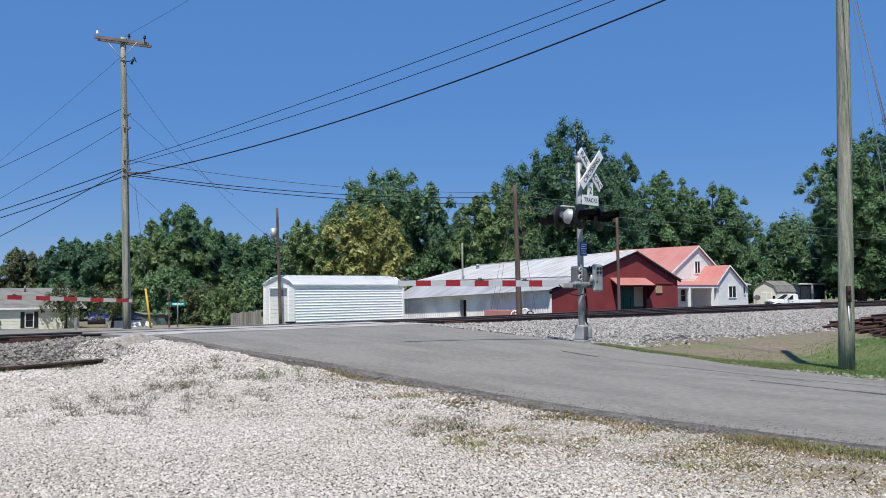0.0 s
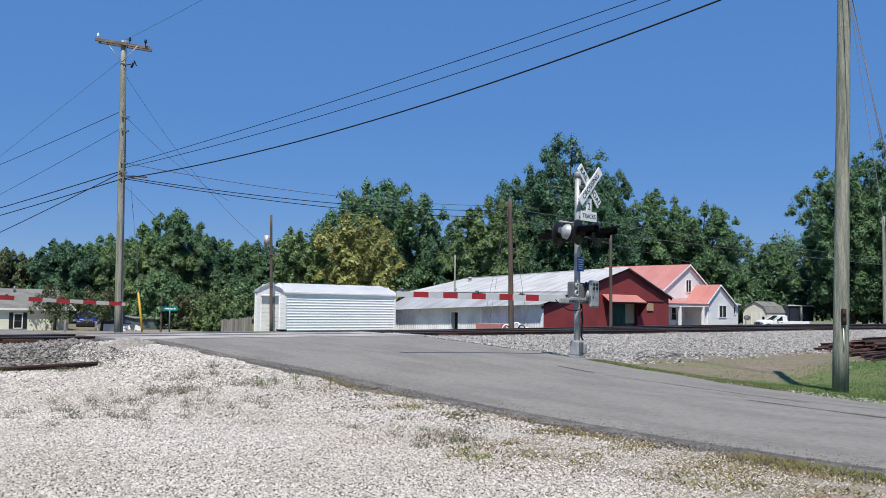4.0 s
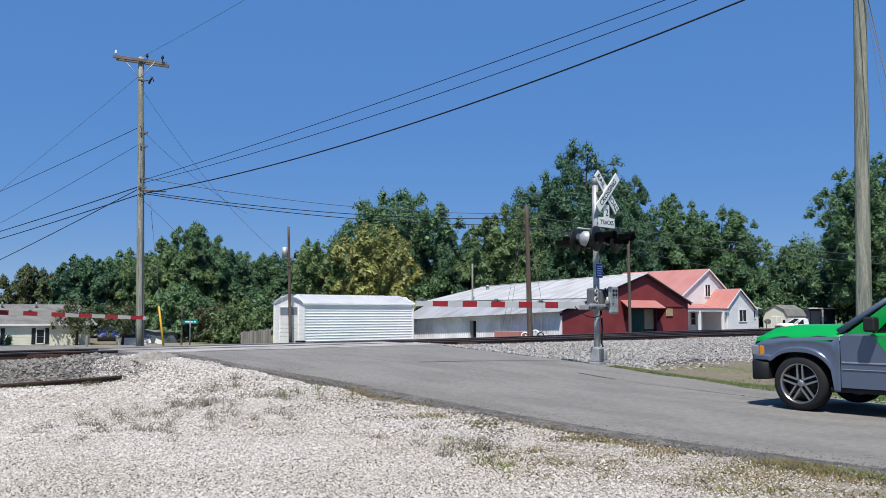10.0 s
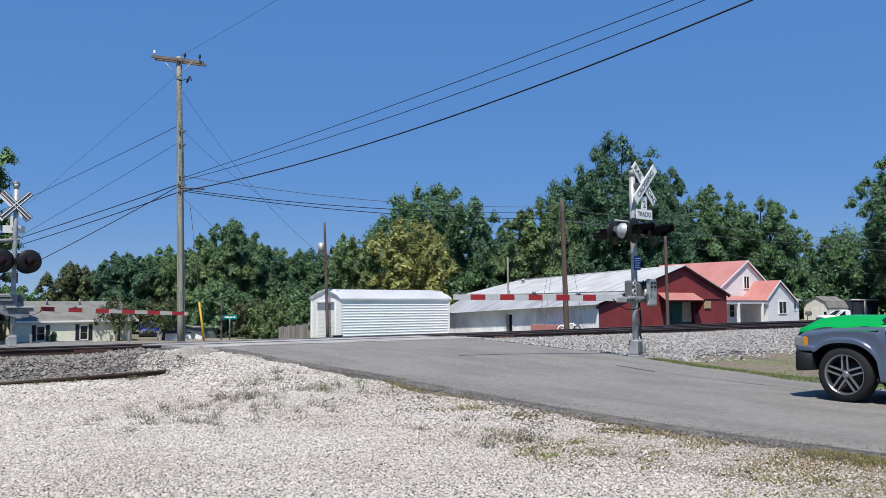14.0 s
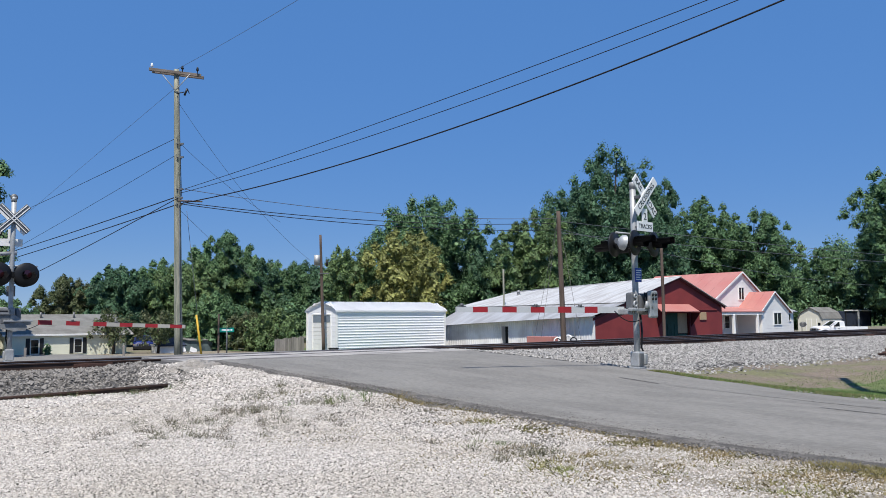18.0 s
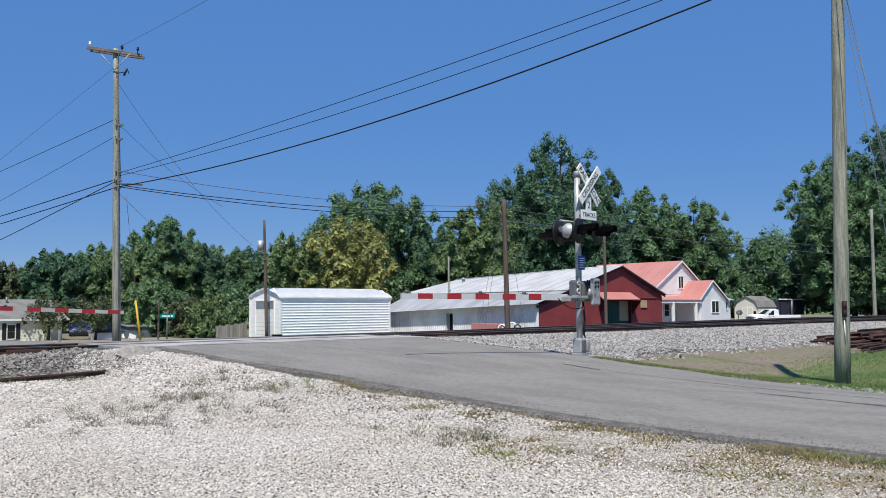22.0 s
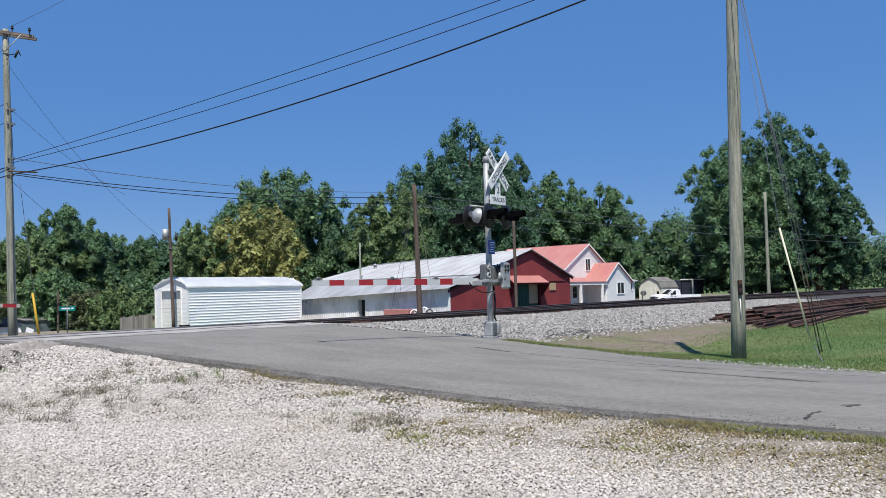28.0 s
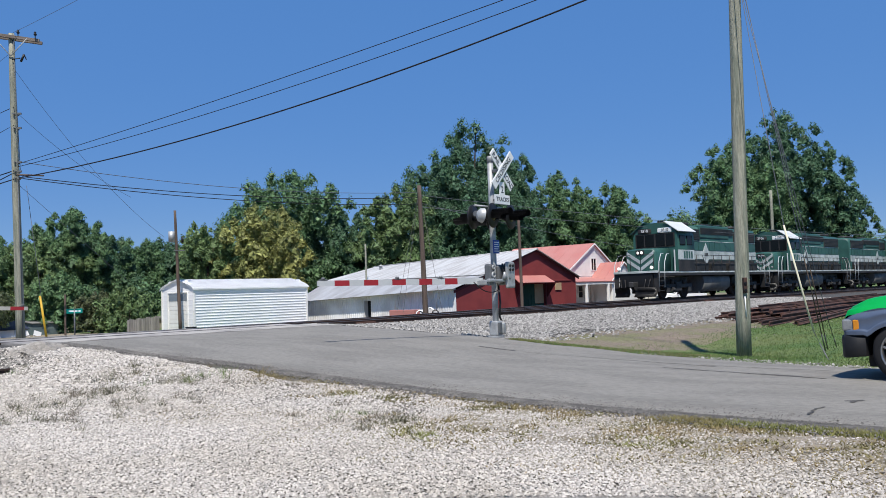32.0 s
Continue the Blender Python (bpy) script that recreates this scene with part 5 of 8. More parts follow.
def barn_shed():
    th = thing("garden_shed", at(81.0, 45.6, -0.4) @ pose(0, 0, 0, 0, 0, -90), "pale garden shed with a grey gambrel roof", "shed")
    prof = [(0, 0), (2.6, 0), (2.6, 1.75), (2.25, 2.4), (1.3, 2.9), (0.35, 2.4), (0, 1.75)]
    bm = B()
    prism(bm, prof, 0, 3.7)
    part("shell", bm, M_BEIGE, th)
    for (a, z), (b, w) in zip(prof[2:], prof[3:]):
        bm = B()
        slab(bm, [(a + 0.02, -0.12, z + 0.05), (a + 0.02, 3.8, z + 0.05), (b, 3.8, w + 0.05), (b, -0.12, w + 0.05)], -0.05)
        part("roof_plane", bm, M_SHINGLE, th)
    bm = B()
    box(bm, 0.95, 1.95, -0.05, 0.0, 0.05, 1.8, 0.01)
    part("double_door", bm, M_BEIGE, th)
    for x in (0.92, 1.45, 1.98):
        bm = B()
        box(bm, x - 0.035, x + 0.035, -0.075, -0.05, 0.05, 1.85)
        part("door_trim", bm, M_WHITE, th)
    bm = B()
    box(bm, 2.1, 2.35, -0.03, 0.0, 0.75, 1.45)
    part("side_window", bm, M_GLASS, th)


barn_shed()


def canopy():
    th = thing("flatbed_trailer_stack", at(89.5, 45.0, 0.0), "dark navy enclosed trailer with a white upright and top rail", "trailer")
    bm = B()
    box(bm, 0, 5.6, 0, 2.2, 0.55, 2.2, 0.06)
    part("body", bm, M_NAVY, th)
    for x in (0.0, 2.7, 5.5):
        bm = B()
        w = 0.32 if x == 2.7 else 0.10
        box(bm, x, x + w, -0.06, 0.0, 0.5, 2.3, 0.01)
        part("upright", bm, M_WHITE if x == 2.7 else M_BLACK, th, "white upright" if x == 2.7 else "")
    bm = B()
    box(bm, -0.1, 5.7, -0.08, 0.06, 2.2, 2.34, 0.02)
    part("top_rail", bm, M_WHITE, th)
    for x in (1.6, 3.2):
        bm = B()
        lathe(bm, [(0.05, -0.1), (0.34, -0.1), (0.36, 0), (0.34, 0.1), (0.05, 0.1)], 18, m=pose(x, -0.05, 0.36, 90), closed=True)
        part("wheel", bm, M_RUBBER, th)


canopy()


def pale_house():
    th = thing("bungalow", at(11.6, 60.0, -0.75), "pale green bungalow with dark shutters and grey shingle roof", "house")
    L, D, he, hr = 7.4, 8.0, 1.78, 3.1
    bm = B()
    box(bm, 0, L, 0, 0.2, 0, he)
    part("front_wall", bm, M_PALEGREEN, th, "pale green siding")
    for k in range(8):
        bm = B()
        box(bm, 0.02, L - 0.02, -0.014, 0, 0.1 + 0.2 * k, 0.1 + 0.2 * k + 0.185)
        part("clapboard", bm, M_PALEGREEN, th)
    bm = B()
    box(bm, 0, 0.2, 0.2, D, 0, he)
    box(bm, L - 0.2, L, 0.2, D, 0, he)
    box(bm, 0.2, L - 0.2, D - 0.2, D, 0, he)
    part("wall", bm, M_PALEGREEN, th)
    for nm, quad in (("front_roof", [(-0.4, -0.16, he - 0.02), (L + 0.4, -0.16, he - 0.02), (L + 0.4, D / 2, hr), (-0.4, D / 2, hr)]), ("back_roof", [(-0.4, D / 2, hr), (L + 0.4, D / 2, hr), (L + 0.4, D + 0.5, he - 0.08), (-0.4, D + 0.5, he - 0.08)])):
        bm = B()
        slab(bm, quad, 0.12)
        part(nm, bm, M_SHINGLE, th, "grey shingle roof")
    bm = B()
    box(bm, -0.4, L + 0.4, -0.23, -0.15, he - 0.14, he - 0.02, 0.01)
    part("gutter", bm, M_WHITE, th)
    for a in (0, L - 0.2):
        bm = B()
        prism(bm, [(0.2, he), (D - 0.2, he), (D / 2, hr - 0.15)], a, a + 0.2, "x")
        part("gable", bm, M_PALEGREEN, th)
    for x in (1.32, 4.0):
        window(th, x, x + 0.46, 0.50, 1.40, -0.02, 1, 2, fw=0.05)
        for a in (x - 0.31, x + 0.53):
            bm = B()
            box(bm, a, a + 0.24, -0.05, -0.014, 0.45, 1.5, 0.01)
            part("shutter", bm, M_SHUTTER, th, "black louvred shutter")
    for x in (2.6, 4.75):
        bm = B()
        cyl(bm, (x, 3.2, hr - 0.4), (x, 3.2, hr + 0.15), 0.07, n=10)
        part("vent_pipe", bm, M_ALUDK, th)
    # porch gable at the side
    bm = B()
    prism(bm, [(-3.0, 0), (-0.6, 0), (-0.6, 1.75), (-1.8, 2.35), (-3.0, 1.75)], 1.5, 6)
    part("side_wing", bm, M_PALEGREEN, th)
    for (a, z), (b, w) in (((-3.25, 1.68), (-1.8, 2.42)), ((-1.8, 2.42), (-0.35, 1.68))):
        bm = B()
        slab(bm, [(a, 1.2, z), (b, 1.2, w), (b, 6, w), (a, 6, z)], 0.1)
        part("wing_roof", bm, M_SHINGLE, th)
    for x in (-2.5, -1.4):
        bm = B()
        box(bm, x, x + 0.3, 1.45, 1.5, 0.5, 1.5)
        part("shutter", bm, M_SHUTTER, th)
    bm = B()
    box(bm, 5.7, 6.4, -0.5, -0.1, 0, 0.32, 0.03)
    part("ac_unit", bm, M_BLACK, th, "dark box by the wall")


pale_house()


def yard_things():
    th = thing("old_tyre", at(17.2, 58.6, -0.70), "old black tyre lying by the bungalow", "tyre")
    bm = B()
    lathe(bm, [(0.20, 0.0), (0.34, 0.02), (0.38, 0.11), (0.34, 0.20), (0.20, 0.22), (0.20, 0.0)], 22)
    part("tread", bm, M_SHUTTER, th)
    th = thing("plastic_tub", at(22.0, 62.0, -0.72), "bright turquoise plastic tub beside the pickup", "tub")
    bm = B()
    lathe(bm, [(0.30, 0), (0.36, 0.55), (0.39, 0.56), (0.39, 0.60), (0.34, 0.60), (0.28, 0.04), (0.01, 0.04)], 20)
    part("shell", bm, mat("turquoise_plastic", (0.02, 0.30, 0.36), rough=0.5, var=0.08, bump=0.02), th)
    for s in (10.9, 16.3):
        th = thing("wooden_stake", at(s, 52.0, -0.6), "short weathered wooden stake beside the lane", "stake", "stakes")
        bm = B()
        box(bm, -0.06, 0.06, -0.05, 0.05, 0, 0.95, 0.012)
        part("shaft", bm, M_FENCE, th)


yard_things()


def small_shed():
    th = thing("white_shed", at(20.78, 58.5, -0.80), "small white shed with a dark roof under the trees", "shed")
    bm = B()
    box(bm, 0, 1.75, 0, 1.6, 0, 0.92, 0.01)
    part("wall", bm, M_SHEDWHITE, th)
    bm = B()
    slab(bm, [(-0.12, -0.15, 0.90), (1.87, -0.15, 0.90), (1.87, 1.2, 1.42), (-0.12, 1.2, 1.42)], 0.06)
    part("roof", bm, M_NAVY, th, "dark blue roof")
    bm = B()
    box(bm, 0.95, 1.5, -0.03, 0, 0.02, 0.84, 0.01)
    part("door", bm, M_PALEBLUE, th, "pale blue door")
    # pale sheets leaning under the trees
    for s0, tilt, wd in ((22.35, -14, 0.75), (22.95, 22, 0.5)):
        th = thing("leaning_panel", at(s0, 58.2, -0.80) @ pose(0, 0, 0, -18, tilt), "pale weathered sheet panel leaning beside the shed", "panel", "leaning panels")
        bm = B()
        box(bm, -wd * 0.5, wd * 0.5, 0, 0.04, 0.0, 0.78, 0.01)
        part("sheet", bm, M_SHEDWHITE, th)
        bm = B()
        box(bm, -wd * 0.5, wd * 0.5, -0.02, 0.0, 0.36, 0.42, 0.004)
        part("batten", bm, M_FENCE, th)
    th = thing("grey_green_shed", at(23.6, 60.2, -0.85), "dull grey-green shed wall in the shade of the trees", "shed")
    bm = B()
    box(bm, 0, 1.7, 0, 2.0, 0, 1.25, 0.01)
    part("wall", bm, M_TEALWALL, th)
    bm = B()
    slab(bm, [(-0.1, -0.1, 1.26), (1.8, -0.1, 1.26), (1.8, 2.1, 1.42), (-0.1, 2.1, 1.42)], 0.05)
    part("roof", bm, M_SHINGLE, th)


small_shed()


def fence():
    th = thing("board_fence", at(25.3, 50.2, -0.4), "weathered grey board fence beside the garage", "fence")
    for k in range(14):
        bm = B()
        h = 0.92 + 0.04 * math.sin(k * 1.7)
        box(bm, k * 0.155, k * 0.155 + 0.14, 0, 0.025, 0, h + 0.012 * k, 0.004)
        part("board", bm, M_FENCE, th)
    for z in (0.25, 0.7):
        bm = B()
        box(bm, 0, 2.17, 0.026, 0.07, z, z + 0.08)
        part("rail", bm, M_FENCE, th)


fence()


def street_sign():
    x, y = -10.93, 36.0
    th = thing("street_sign", pose(x, y, -0.05), "green street name sign on a thin post", "street sign")
    bm = B()
    cyl(bm, (0, 0, 0), (0, 0, 1.45), 0.03, n=8)
    part("post", bm, M_ALUDK, th)
    bm = B()
    box(bm, -0.31, 0.31, -0.012, 0.012, 1.27, 1.46, 0.004)
    pl = part("name_plate", bm, M_SIGNGREEN, th)
    bm = B()
    box(bm, -0.22, 0.12, -0.018, -0.012, 1.335, 1.395)
    part("text_bar", bm, M_SIGNWHITE, pl)
    bm = B()
    box(bm, 0.16, 0.24, -0.018, -0.012, 1.335, 1.395)
    part("text_bar", bm, M_SIGNWHITE, pl)
    th = thing("sign_post", pose(-11.35, 36.2, -0.05), "bare thin sign post", "post")
    bm = B()
    box(bm, -0.035, 0.035, -0.03, 0.03, 0, 2.05, 0.005)
    part("shaft", bm, M_POLEDK, th)


street_sign()
th = thing("guy_guard", pose(-11.35, 34.0, 0.0), "bright yellow plastic guy wire guard", "guy guard")
bm = B()
cyl(bm, (0.02, 0, 0.1), (-0.24, 0, 1.95), 0.044, n=10)
part("guard_tube", bm, M_YELLOW, th)
bm = B()
cyl(bm, (0.03, 0, 0.0), (-0.7, 0, 6.2), 0.01, n=6)
part("strand", bm, M_WIRELT, th)


def trailer_frame():
    """Rusty red rack and small machinery beside the shed wall."""
    th = thing("feed_trough", at(36.6, 37.4, -0.25), "faded red metal trough by the shed wall", "trough")
    bm = B()
    box(bm, -0.3, 0.3, -1.25, 0.85, 0.25, 0.85, 0.03)
    part("body", bm, M_SALMON, th)
    for y in (-1.1, 0.65):
        bm = B()
        box(bm, -0.25, 0.25, y, y + 0.1, 0, 0.25)
        part("leg", bm, M_RUST, th)
    th = thing("scrap_wheel_rack", at(36.4, 34.8, -0.25), "black and white scrap frame by the pole", "scrap")
    for k in range(5):
        bm = B()
        lathe(bm, [(0.20, -0.03), (0.26, -0.03), (0.26, 0.03), (0.20, 0.03), (0.20, -0.03)], 16, m=pose(-0.1, -0.9 + 0.42 * k, 0.45 + 0.14 * (k % 3), 20 * k, 90, 30 * k))
        part("ring", bm, M_BLACK if k % 2 else M_SIGNWHITE, th)
    bm = B()
    cyl(bm, (0, -1.1, 0.0), (0, 1.0, 0.8), 0.03, n=6)
    part("bar", bm, M_BLACK, th)


trailer_frame()


# ---- scrap rails ----
def rail_pile():
    th = thing("rail_pile", pose(0, 0, 0), "pile of rusty salvaged rails on dry ground", "rail pile")
    rnd = random.Random(8)
    pts = [(-0.07, 0), (0.07, 0), (0.07, 0.015), (0.014, 0.035), (0.014, 0.125), (0.037, 0.135), (0.037, 0.17), (-0.037, 0.17), (-0.037, 0.135), (-0.014, 0.125), (-0.014, 0.035), (-0.07, 0.015)]
    pts = [(a * 0.8, b * 0.8) for a, b in pts]
    for layer in range(4):
        for k in range(18 if layer == 0 else 15 - 3 * layer):
            kk = k + layer * 2
            fan = min(1.0, kk / 17) ** 2
            ln = rnd.uniform(13, 24) * (1 - 0.45 * fan)
            s0 = 31.2 - 0.30 * kk + rnd.uniform(-0.8, 1.4) + layer * 0.9
            p = 14.9 - 0.30 * kk + rnd.uniform(-0.1, 0.1)
            z = 0.19 + 0.125 * layer + rnd.uniform(0, 0.03)
            bm = B()
            prism(bm, pts, 0, ln)
            part("scrap_rail", moved(bm, pose(*W(s0, p, z), rnd.uniform(-0.1, 0.3), rnd.uniform(-25, 25), TURN - 90 + 9.0 * fan + rnd.uniform(-3.0, 3.0))), M_RUST, th)
    for k in range(2):
        bm = B()
        prism(bm, pts, 0, 12)
        part("scrap_rail", moved(bm, pose(*W(28.2 + k * 0.8, 9.9 + 0.4 * k, 0.2), 0.6, 0, TURN - 90 + 8)), M_RUST, th)
    th2 = thing("tie_plate_heap", pose(*W(46.3, 13.4, 0.18)), "heap of rusty tie plates and spikes", "scrap")
    for k in range(90):
        bm = B()
        box(bm, -0.18, 0.18, -0.1, 0.1, 0, 0.03, 0.004, pose(rnd.gauss(0, 0.8), rnd.gauss(0, 0.4), 0.03 + 0.4 * rnd.random() ** 2, rnd.uniform(-40, 40), rnd.uniform(-40, 40), rnd.uniform(0, 180)))
        part("tie_plate", bm, M_RUST, th2)


rail_pile()


# ---- trees ----
def leaves_on(rng, centres, radii, count, size, r0=0.72, r1=1.10):
    """Pointed leaf sprays scattered over the clumps; verts (n*3, 3)."""
    w = radii ** 1.7
    idx = rng.choice(len(centres), count, p=w / w.sum())
    d = rng.normal(size=(count, 3))
    d /= np.linalg.norm(d, axis=1)[:, None]
    d[:, 2] = np.where(d[:, 2] < -0.35, -d[:, 2], d[:, 2])
    rr = radii[idx] * (r0 + (r1 - r0) * rng.random(count))
    up = np.clip(d[:, 2], 0, 1)[:, None]
    c = centres[idx] + d * rr[:, None] * np.concatenate([1 - 0.45 * up, 1 - 0.45 * up, 0.8 + 0.5 * up], 1)
    nrm = d + rng.normal(scale=0.45, size=(count, 3)) + np.array([0, 0, 0.25])
    nrm /= np.linalg.norm(nrm, axis=1)[:, None]
    a = d * 0.5 + rng.normal(scale=0.55, size=(count, 3)) + np.array([0, 0, 0.9])
    a -= nrm * (a * nrm).sum(1)[:, None]
    a /= np.linalg.norm(a, axis=1)[:, None]
    b = np.cross(nrm, a)
    sz = size * (0.6 + 0.8 * rng.random(count))[:, None]
    v = np.stack([c - a * sz * 0.75 - b * sz * 0.45, c - a * sz * 0.6 + b * sz * 0.6, c + a * sz * 1.0 + b * sz * 0.1], 1)
    return v.reshape(-1, 3)


def crown_mesh(rng, centres, radii, count, size, deep=0.27, reach=1.10):
    """Broad dim leaves deep inside the clumps, and fine leaves over them."""
    deep_v = leaves_on(rng, centres, radii, int(50 * min(1.0, count / 16000)) * len(centres), deep, 0.10, 0.84)
    lv = leaves_on(rng, centres, radii, count, size, reach - 0.38, reach)
    return np_mesh(deep_v, np.arange(len(deep_v)).reshape(-1, 3)), np_mesh(lv, np.arange(len(lv)).reshape(-1, 3))


def tree(x, y, h, r, kind, seed, label, base=0.12, shape="round", count=None, size=0.109, zb=None, name="tree", bare=0):
    """Crown of upright leaders, each a tapering spindle of leafy clumps."""
    rng = np.random.default_rng(seed)
    s, p = SP(x, y)
    z = float(ground_z(s, p)) - 0.1 if zb is None else zb
    th = thing(name, pose(x, y, z), label, "tree", "trees")
    count = int(min(64000 if shape == "tall" else 46000, max(9000, 8300 * r))) if count is None else count
    tall = shape == "tall"
    leads = int(8 + 1.7 * r)
    C, R = [], []
    for k in range(leads):
        q = 0.0 if k == 0 else r * 0.84 * math.sqrt((k + 0.3 * rng.random()) / leads)
        a = k * 2.39996 + rng.normal() * 0.35 + seed
        f = q / r
        if tall:
            zt = h * (1.0 - 0.66 * f ** 2.3) * (0.93 + 0.07 * rng.random())
        else:
            zt = h * (base + (1 - base) * (0.40 + 0.60 * math.sqrt(max(0.03, 1 - f * f)))) * (0.93 + 0.09 * rng.random())
        zt = h * 0.975 if k == 0 else zt
        z0 = h * base * (0.6 + 0.8 * rng.random()) + (0.10 * h * f if not tall else 0.0)
        w = r * (0.36 + 0.12 * rng.random()) * (1.0 - 0.2 * f) * (1.22 if tall else 1.0)
        m = int(8 + 0.85 * (zt - z0))
        for j in range(m):
            u = (j + rng.random() * 0.8) / m
            prof = min(1.0, 0.62 + 1.1 * u) * max(0.0, 1 - u ** (2.8 if tall else 3.2)) ** 0.75 + 0.20
            b = rng.random() * 6.283
            off = w * prof * math.sqrt(rng.random()) * 0.95
            cr = (0.25 + 0.24 * rng.random()) * w * (0.58 + 0.42 * prof) + 0.08
            out = f * r * 0.10 * (u - 0.4)
            C.append((q * math.cos(a) + off * math.cos(b) + out * math.cos(a), q * math.sin(a) + off * math.sin(b) + out * math.sin(a), z0 + (zt - z0) * u - cr * 0.4))
            R.append(cr)
    centres, cr = np.array(C), np.array(R)
    n = len(cr)
    core_me, leaf_me = crown_mesh(rng, centres, cr, count, size, min(0.31, 0.085 * r))
    bm = B()
    tr = max(0.09, 0.022 * h)
    top = h * (0.5 if tall else 0.66)
    cyl(bm, (0, 0, 0), (0.1 * r * rng.normal() * 0.4, 0, top * 0.5), tr * 1.25, tr * 0.8, 10)
    cyl(bm, (0, 0, top * 0.48), (0, 0, top), tr * 0.8, tr * 0.3, 8)
    part("trunk", bm, M_BARK, th, "brown trunk")
    for k in range(7):
        c = centres[(k * 17) % n]
        bm = B()
        a = Vector((0, 0, min(top * 0.9, max(h * 0.1, c[2] * 0.65))))
        cyl(bm, a, Vector(c), tr * 0.35, tr * 0.1, 6)
        part("limb", bm, M_BARK, th)
    for k in range(bare):
        bm = B()
        a = Vector((rng.normal() * r * 0.25, rng.normal() * r * 0.25, h * 0.85))
        tip = a + Vector((rng.normal() * 0.5, rng.normal() * 0.5, h * 0.2))
        cyl(bm, a, tip, 0.05, 0.015, 5)
        cyl(bm, a.lerp(tip, 0.5), a.lerp(tip, 0.5) + Vector((rng.normal() * 0.5, 0, 0.8)), 0.025, 0.01, 5)
        part("bare_branch", bm, M_BARK, th, "bare dead branch")
    link("crown", core_me, LEAVES[kind], th)
    link("leaves", leaf_me, LEAVES[kind], th)
    return th


TREES = (
    # x, y, height, radius, kind, shape
    (-38.0, 78, 6.8, 3.4, "reddish", "round"), (-33.5, 78, 7.8, 3.8, "dark", "round"),
    (-31.0, 82, 8.7, 4.4, "mid", "round"), (-25.6, 84, 11.4, 4.4, "mid", "round"), (-23.6, 86, 9.6, 3.2, "dark", "round"), (-27.0, 80, 8.6, 4.2, "light", "round"),
    (-22.6, 93, 9.2, 4.6, "mid", "round"), (-18.8, 95, 9.1, 4.8, "dark", "round"), (-14.6, 96, 10.0, 4.4, "mid", "round"),
    (-5.4, 92, 16.3, 7.4, "mid", "round"), (0.2, 90, 11.6, 3.9, "dark", "round"),
    (5.2, 78, 12.2, 3.9, "light", "round"), (9.6, 88, 17.2, 5.8, "dark", "tall"), (14.1, 90, 20.9, 6.9, "dark", "tall"), (16.0, 84, 15.0, 5.0, "dark", "round"),
    (19.9, 92, 17.9, 3.4, "dark", "tall"), (24.2, 94, 15.6, 5.0, "mid", "round"), (29.3, 92, 14.0, 5.2, "mid", "round"), (33.2, 100, 10.2, 3.8, "dark", "round"),
    (38.4, 108, 7.6, 3.6, "mid", "round"), (40.8, 102, 10.6, 3.9, "mid", "round"),
    (45.4, 92, 19.2, 6.2, "mid", "round"), (51.8, 95, 23.0, 6.6, "dark", "round"), (55.4, 92, 17.6, 4.4, "dark", "round"), (49.5, 97, 13.0, 6.5, "dark", "round"), (16.4, 91, 18.9, 3.3, "dark", "round"), (58.9, 93, 12.6, 3.4, "mid", "round"),
    (69.0, 90, 9.0, 5.0, "mid", "round"), (78.0, 92, 9.0, 6.0, "dark", "round"),
    (-31.0, 45, 15.6, 4.3, "mid", "round"), (-34.9, 55, 9.8, 2.7, "dark", "round"), (-37.2, 66, 4.4, 2.0, "mid", "round"), (-45.0, 60, 9.5, 6.0, "mid", "round"), (-52.0, 78, 7.0, 6.0, "dark", "round"),
)
for i, (x, y, h, r, kind, shape) in enumerate(TREES):
    tree(x, y, h, r, kind, 100 + i, {"mid": "full green broadleaf tree", "dark": "tall dark green tree in the woods", "olive": "yellow-green broadleaf tree", "light": "bright green broadleaf tree", "reddish": "dull reddish-green shrubby tree"}[kind] + " behind the houses", 0.08, shape, bare=3 if i == 8 else 0)
tree(-7.3, 80, 11.3, 4.7, "olive", 301, "yellowing broadleaf tree with a thinning crown", 0.1, "round", 19000, 0.088)
tree(-12.6, 82, 9.8, 3.0, "light", 302, "thin feathery pale tree", 0.2, "round", 8500, 0.11)
tree(-25.0, 57.0, 3.1, 1.6, "reddish", 303, "small ornamental tree with reddish leaves by the bungalow", 0.28, "round", 1300, 0.10)
tree(-22.3, 58.0, 3.3, 1.7, "reddish", 304, "small dark ornamental tree", 0.25, "round", 1500, 0.10)
tree(-16.2, 60.0, 3.0, 2.0, "reddish", 305, "dull red shrub behind the crossing", 0.05, "round", 5200, 0.11)
tree(-14.0, 58.0, 3.2, 2.0, "light", 306, "bright green shrub behind the crossing", 0.03, "round", 5000, 0.105)
tree(*W(13.6, 58.6)[:2], 0.95, 0.22, "mid", 309, "small green shrub against the bungalow wall", 0.02, "tall", 700, 0.07, name="shrub")
tree(*W(6.6, 50.0)[:2], 2.3, 1.0, "light", 310, "leafy bush at the lane edge", 0.05, "round", 3000, 0.1, name="shrub")
tree(-20.0, 64.0, 4.6, 2.6, "mid", 307, "green shrub beside the lane", 0.03, "round", 7600, 0.115)


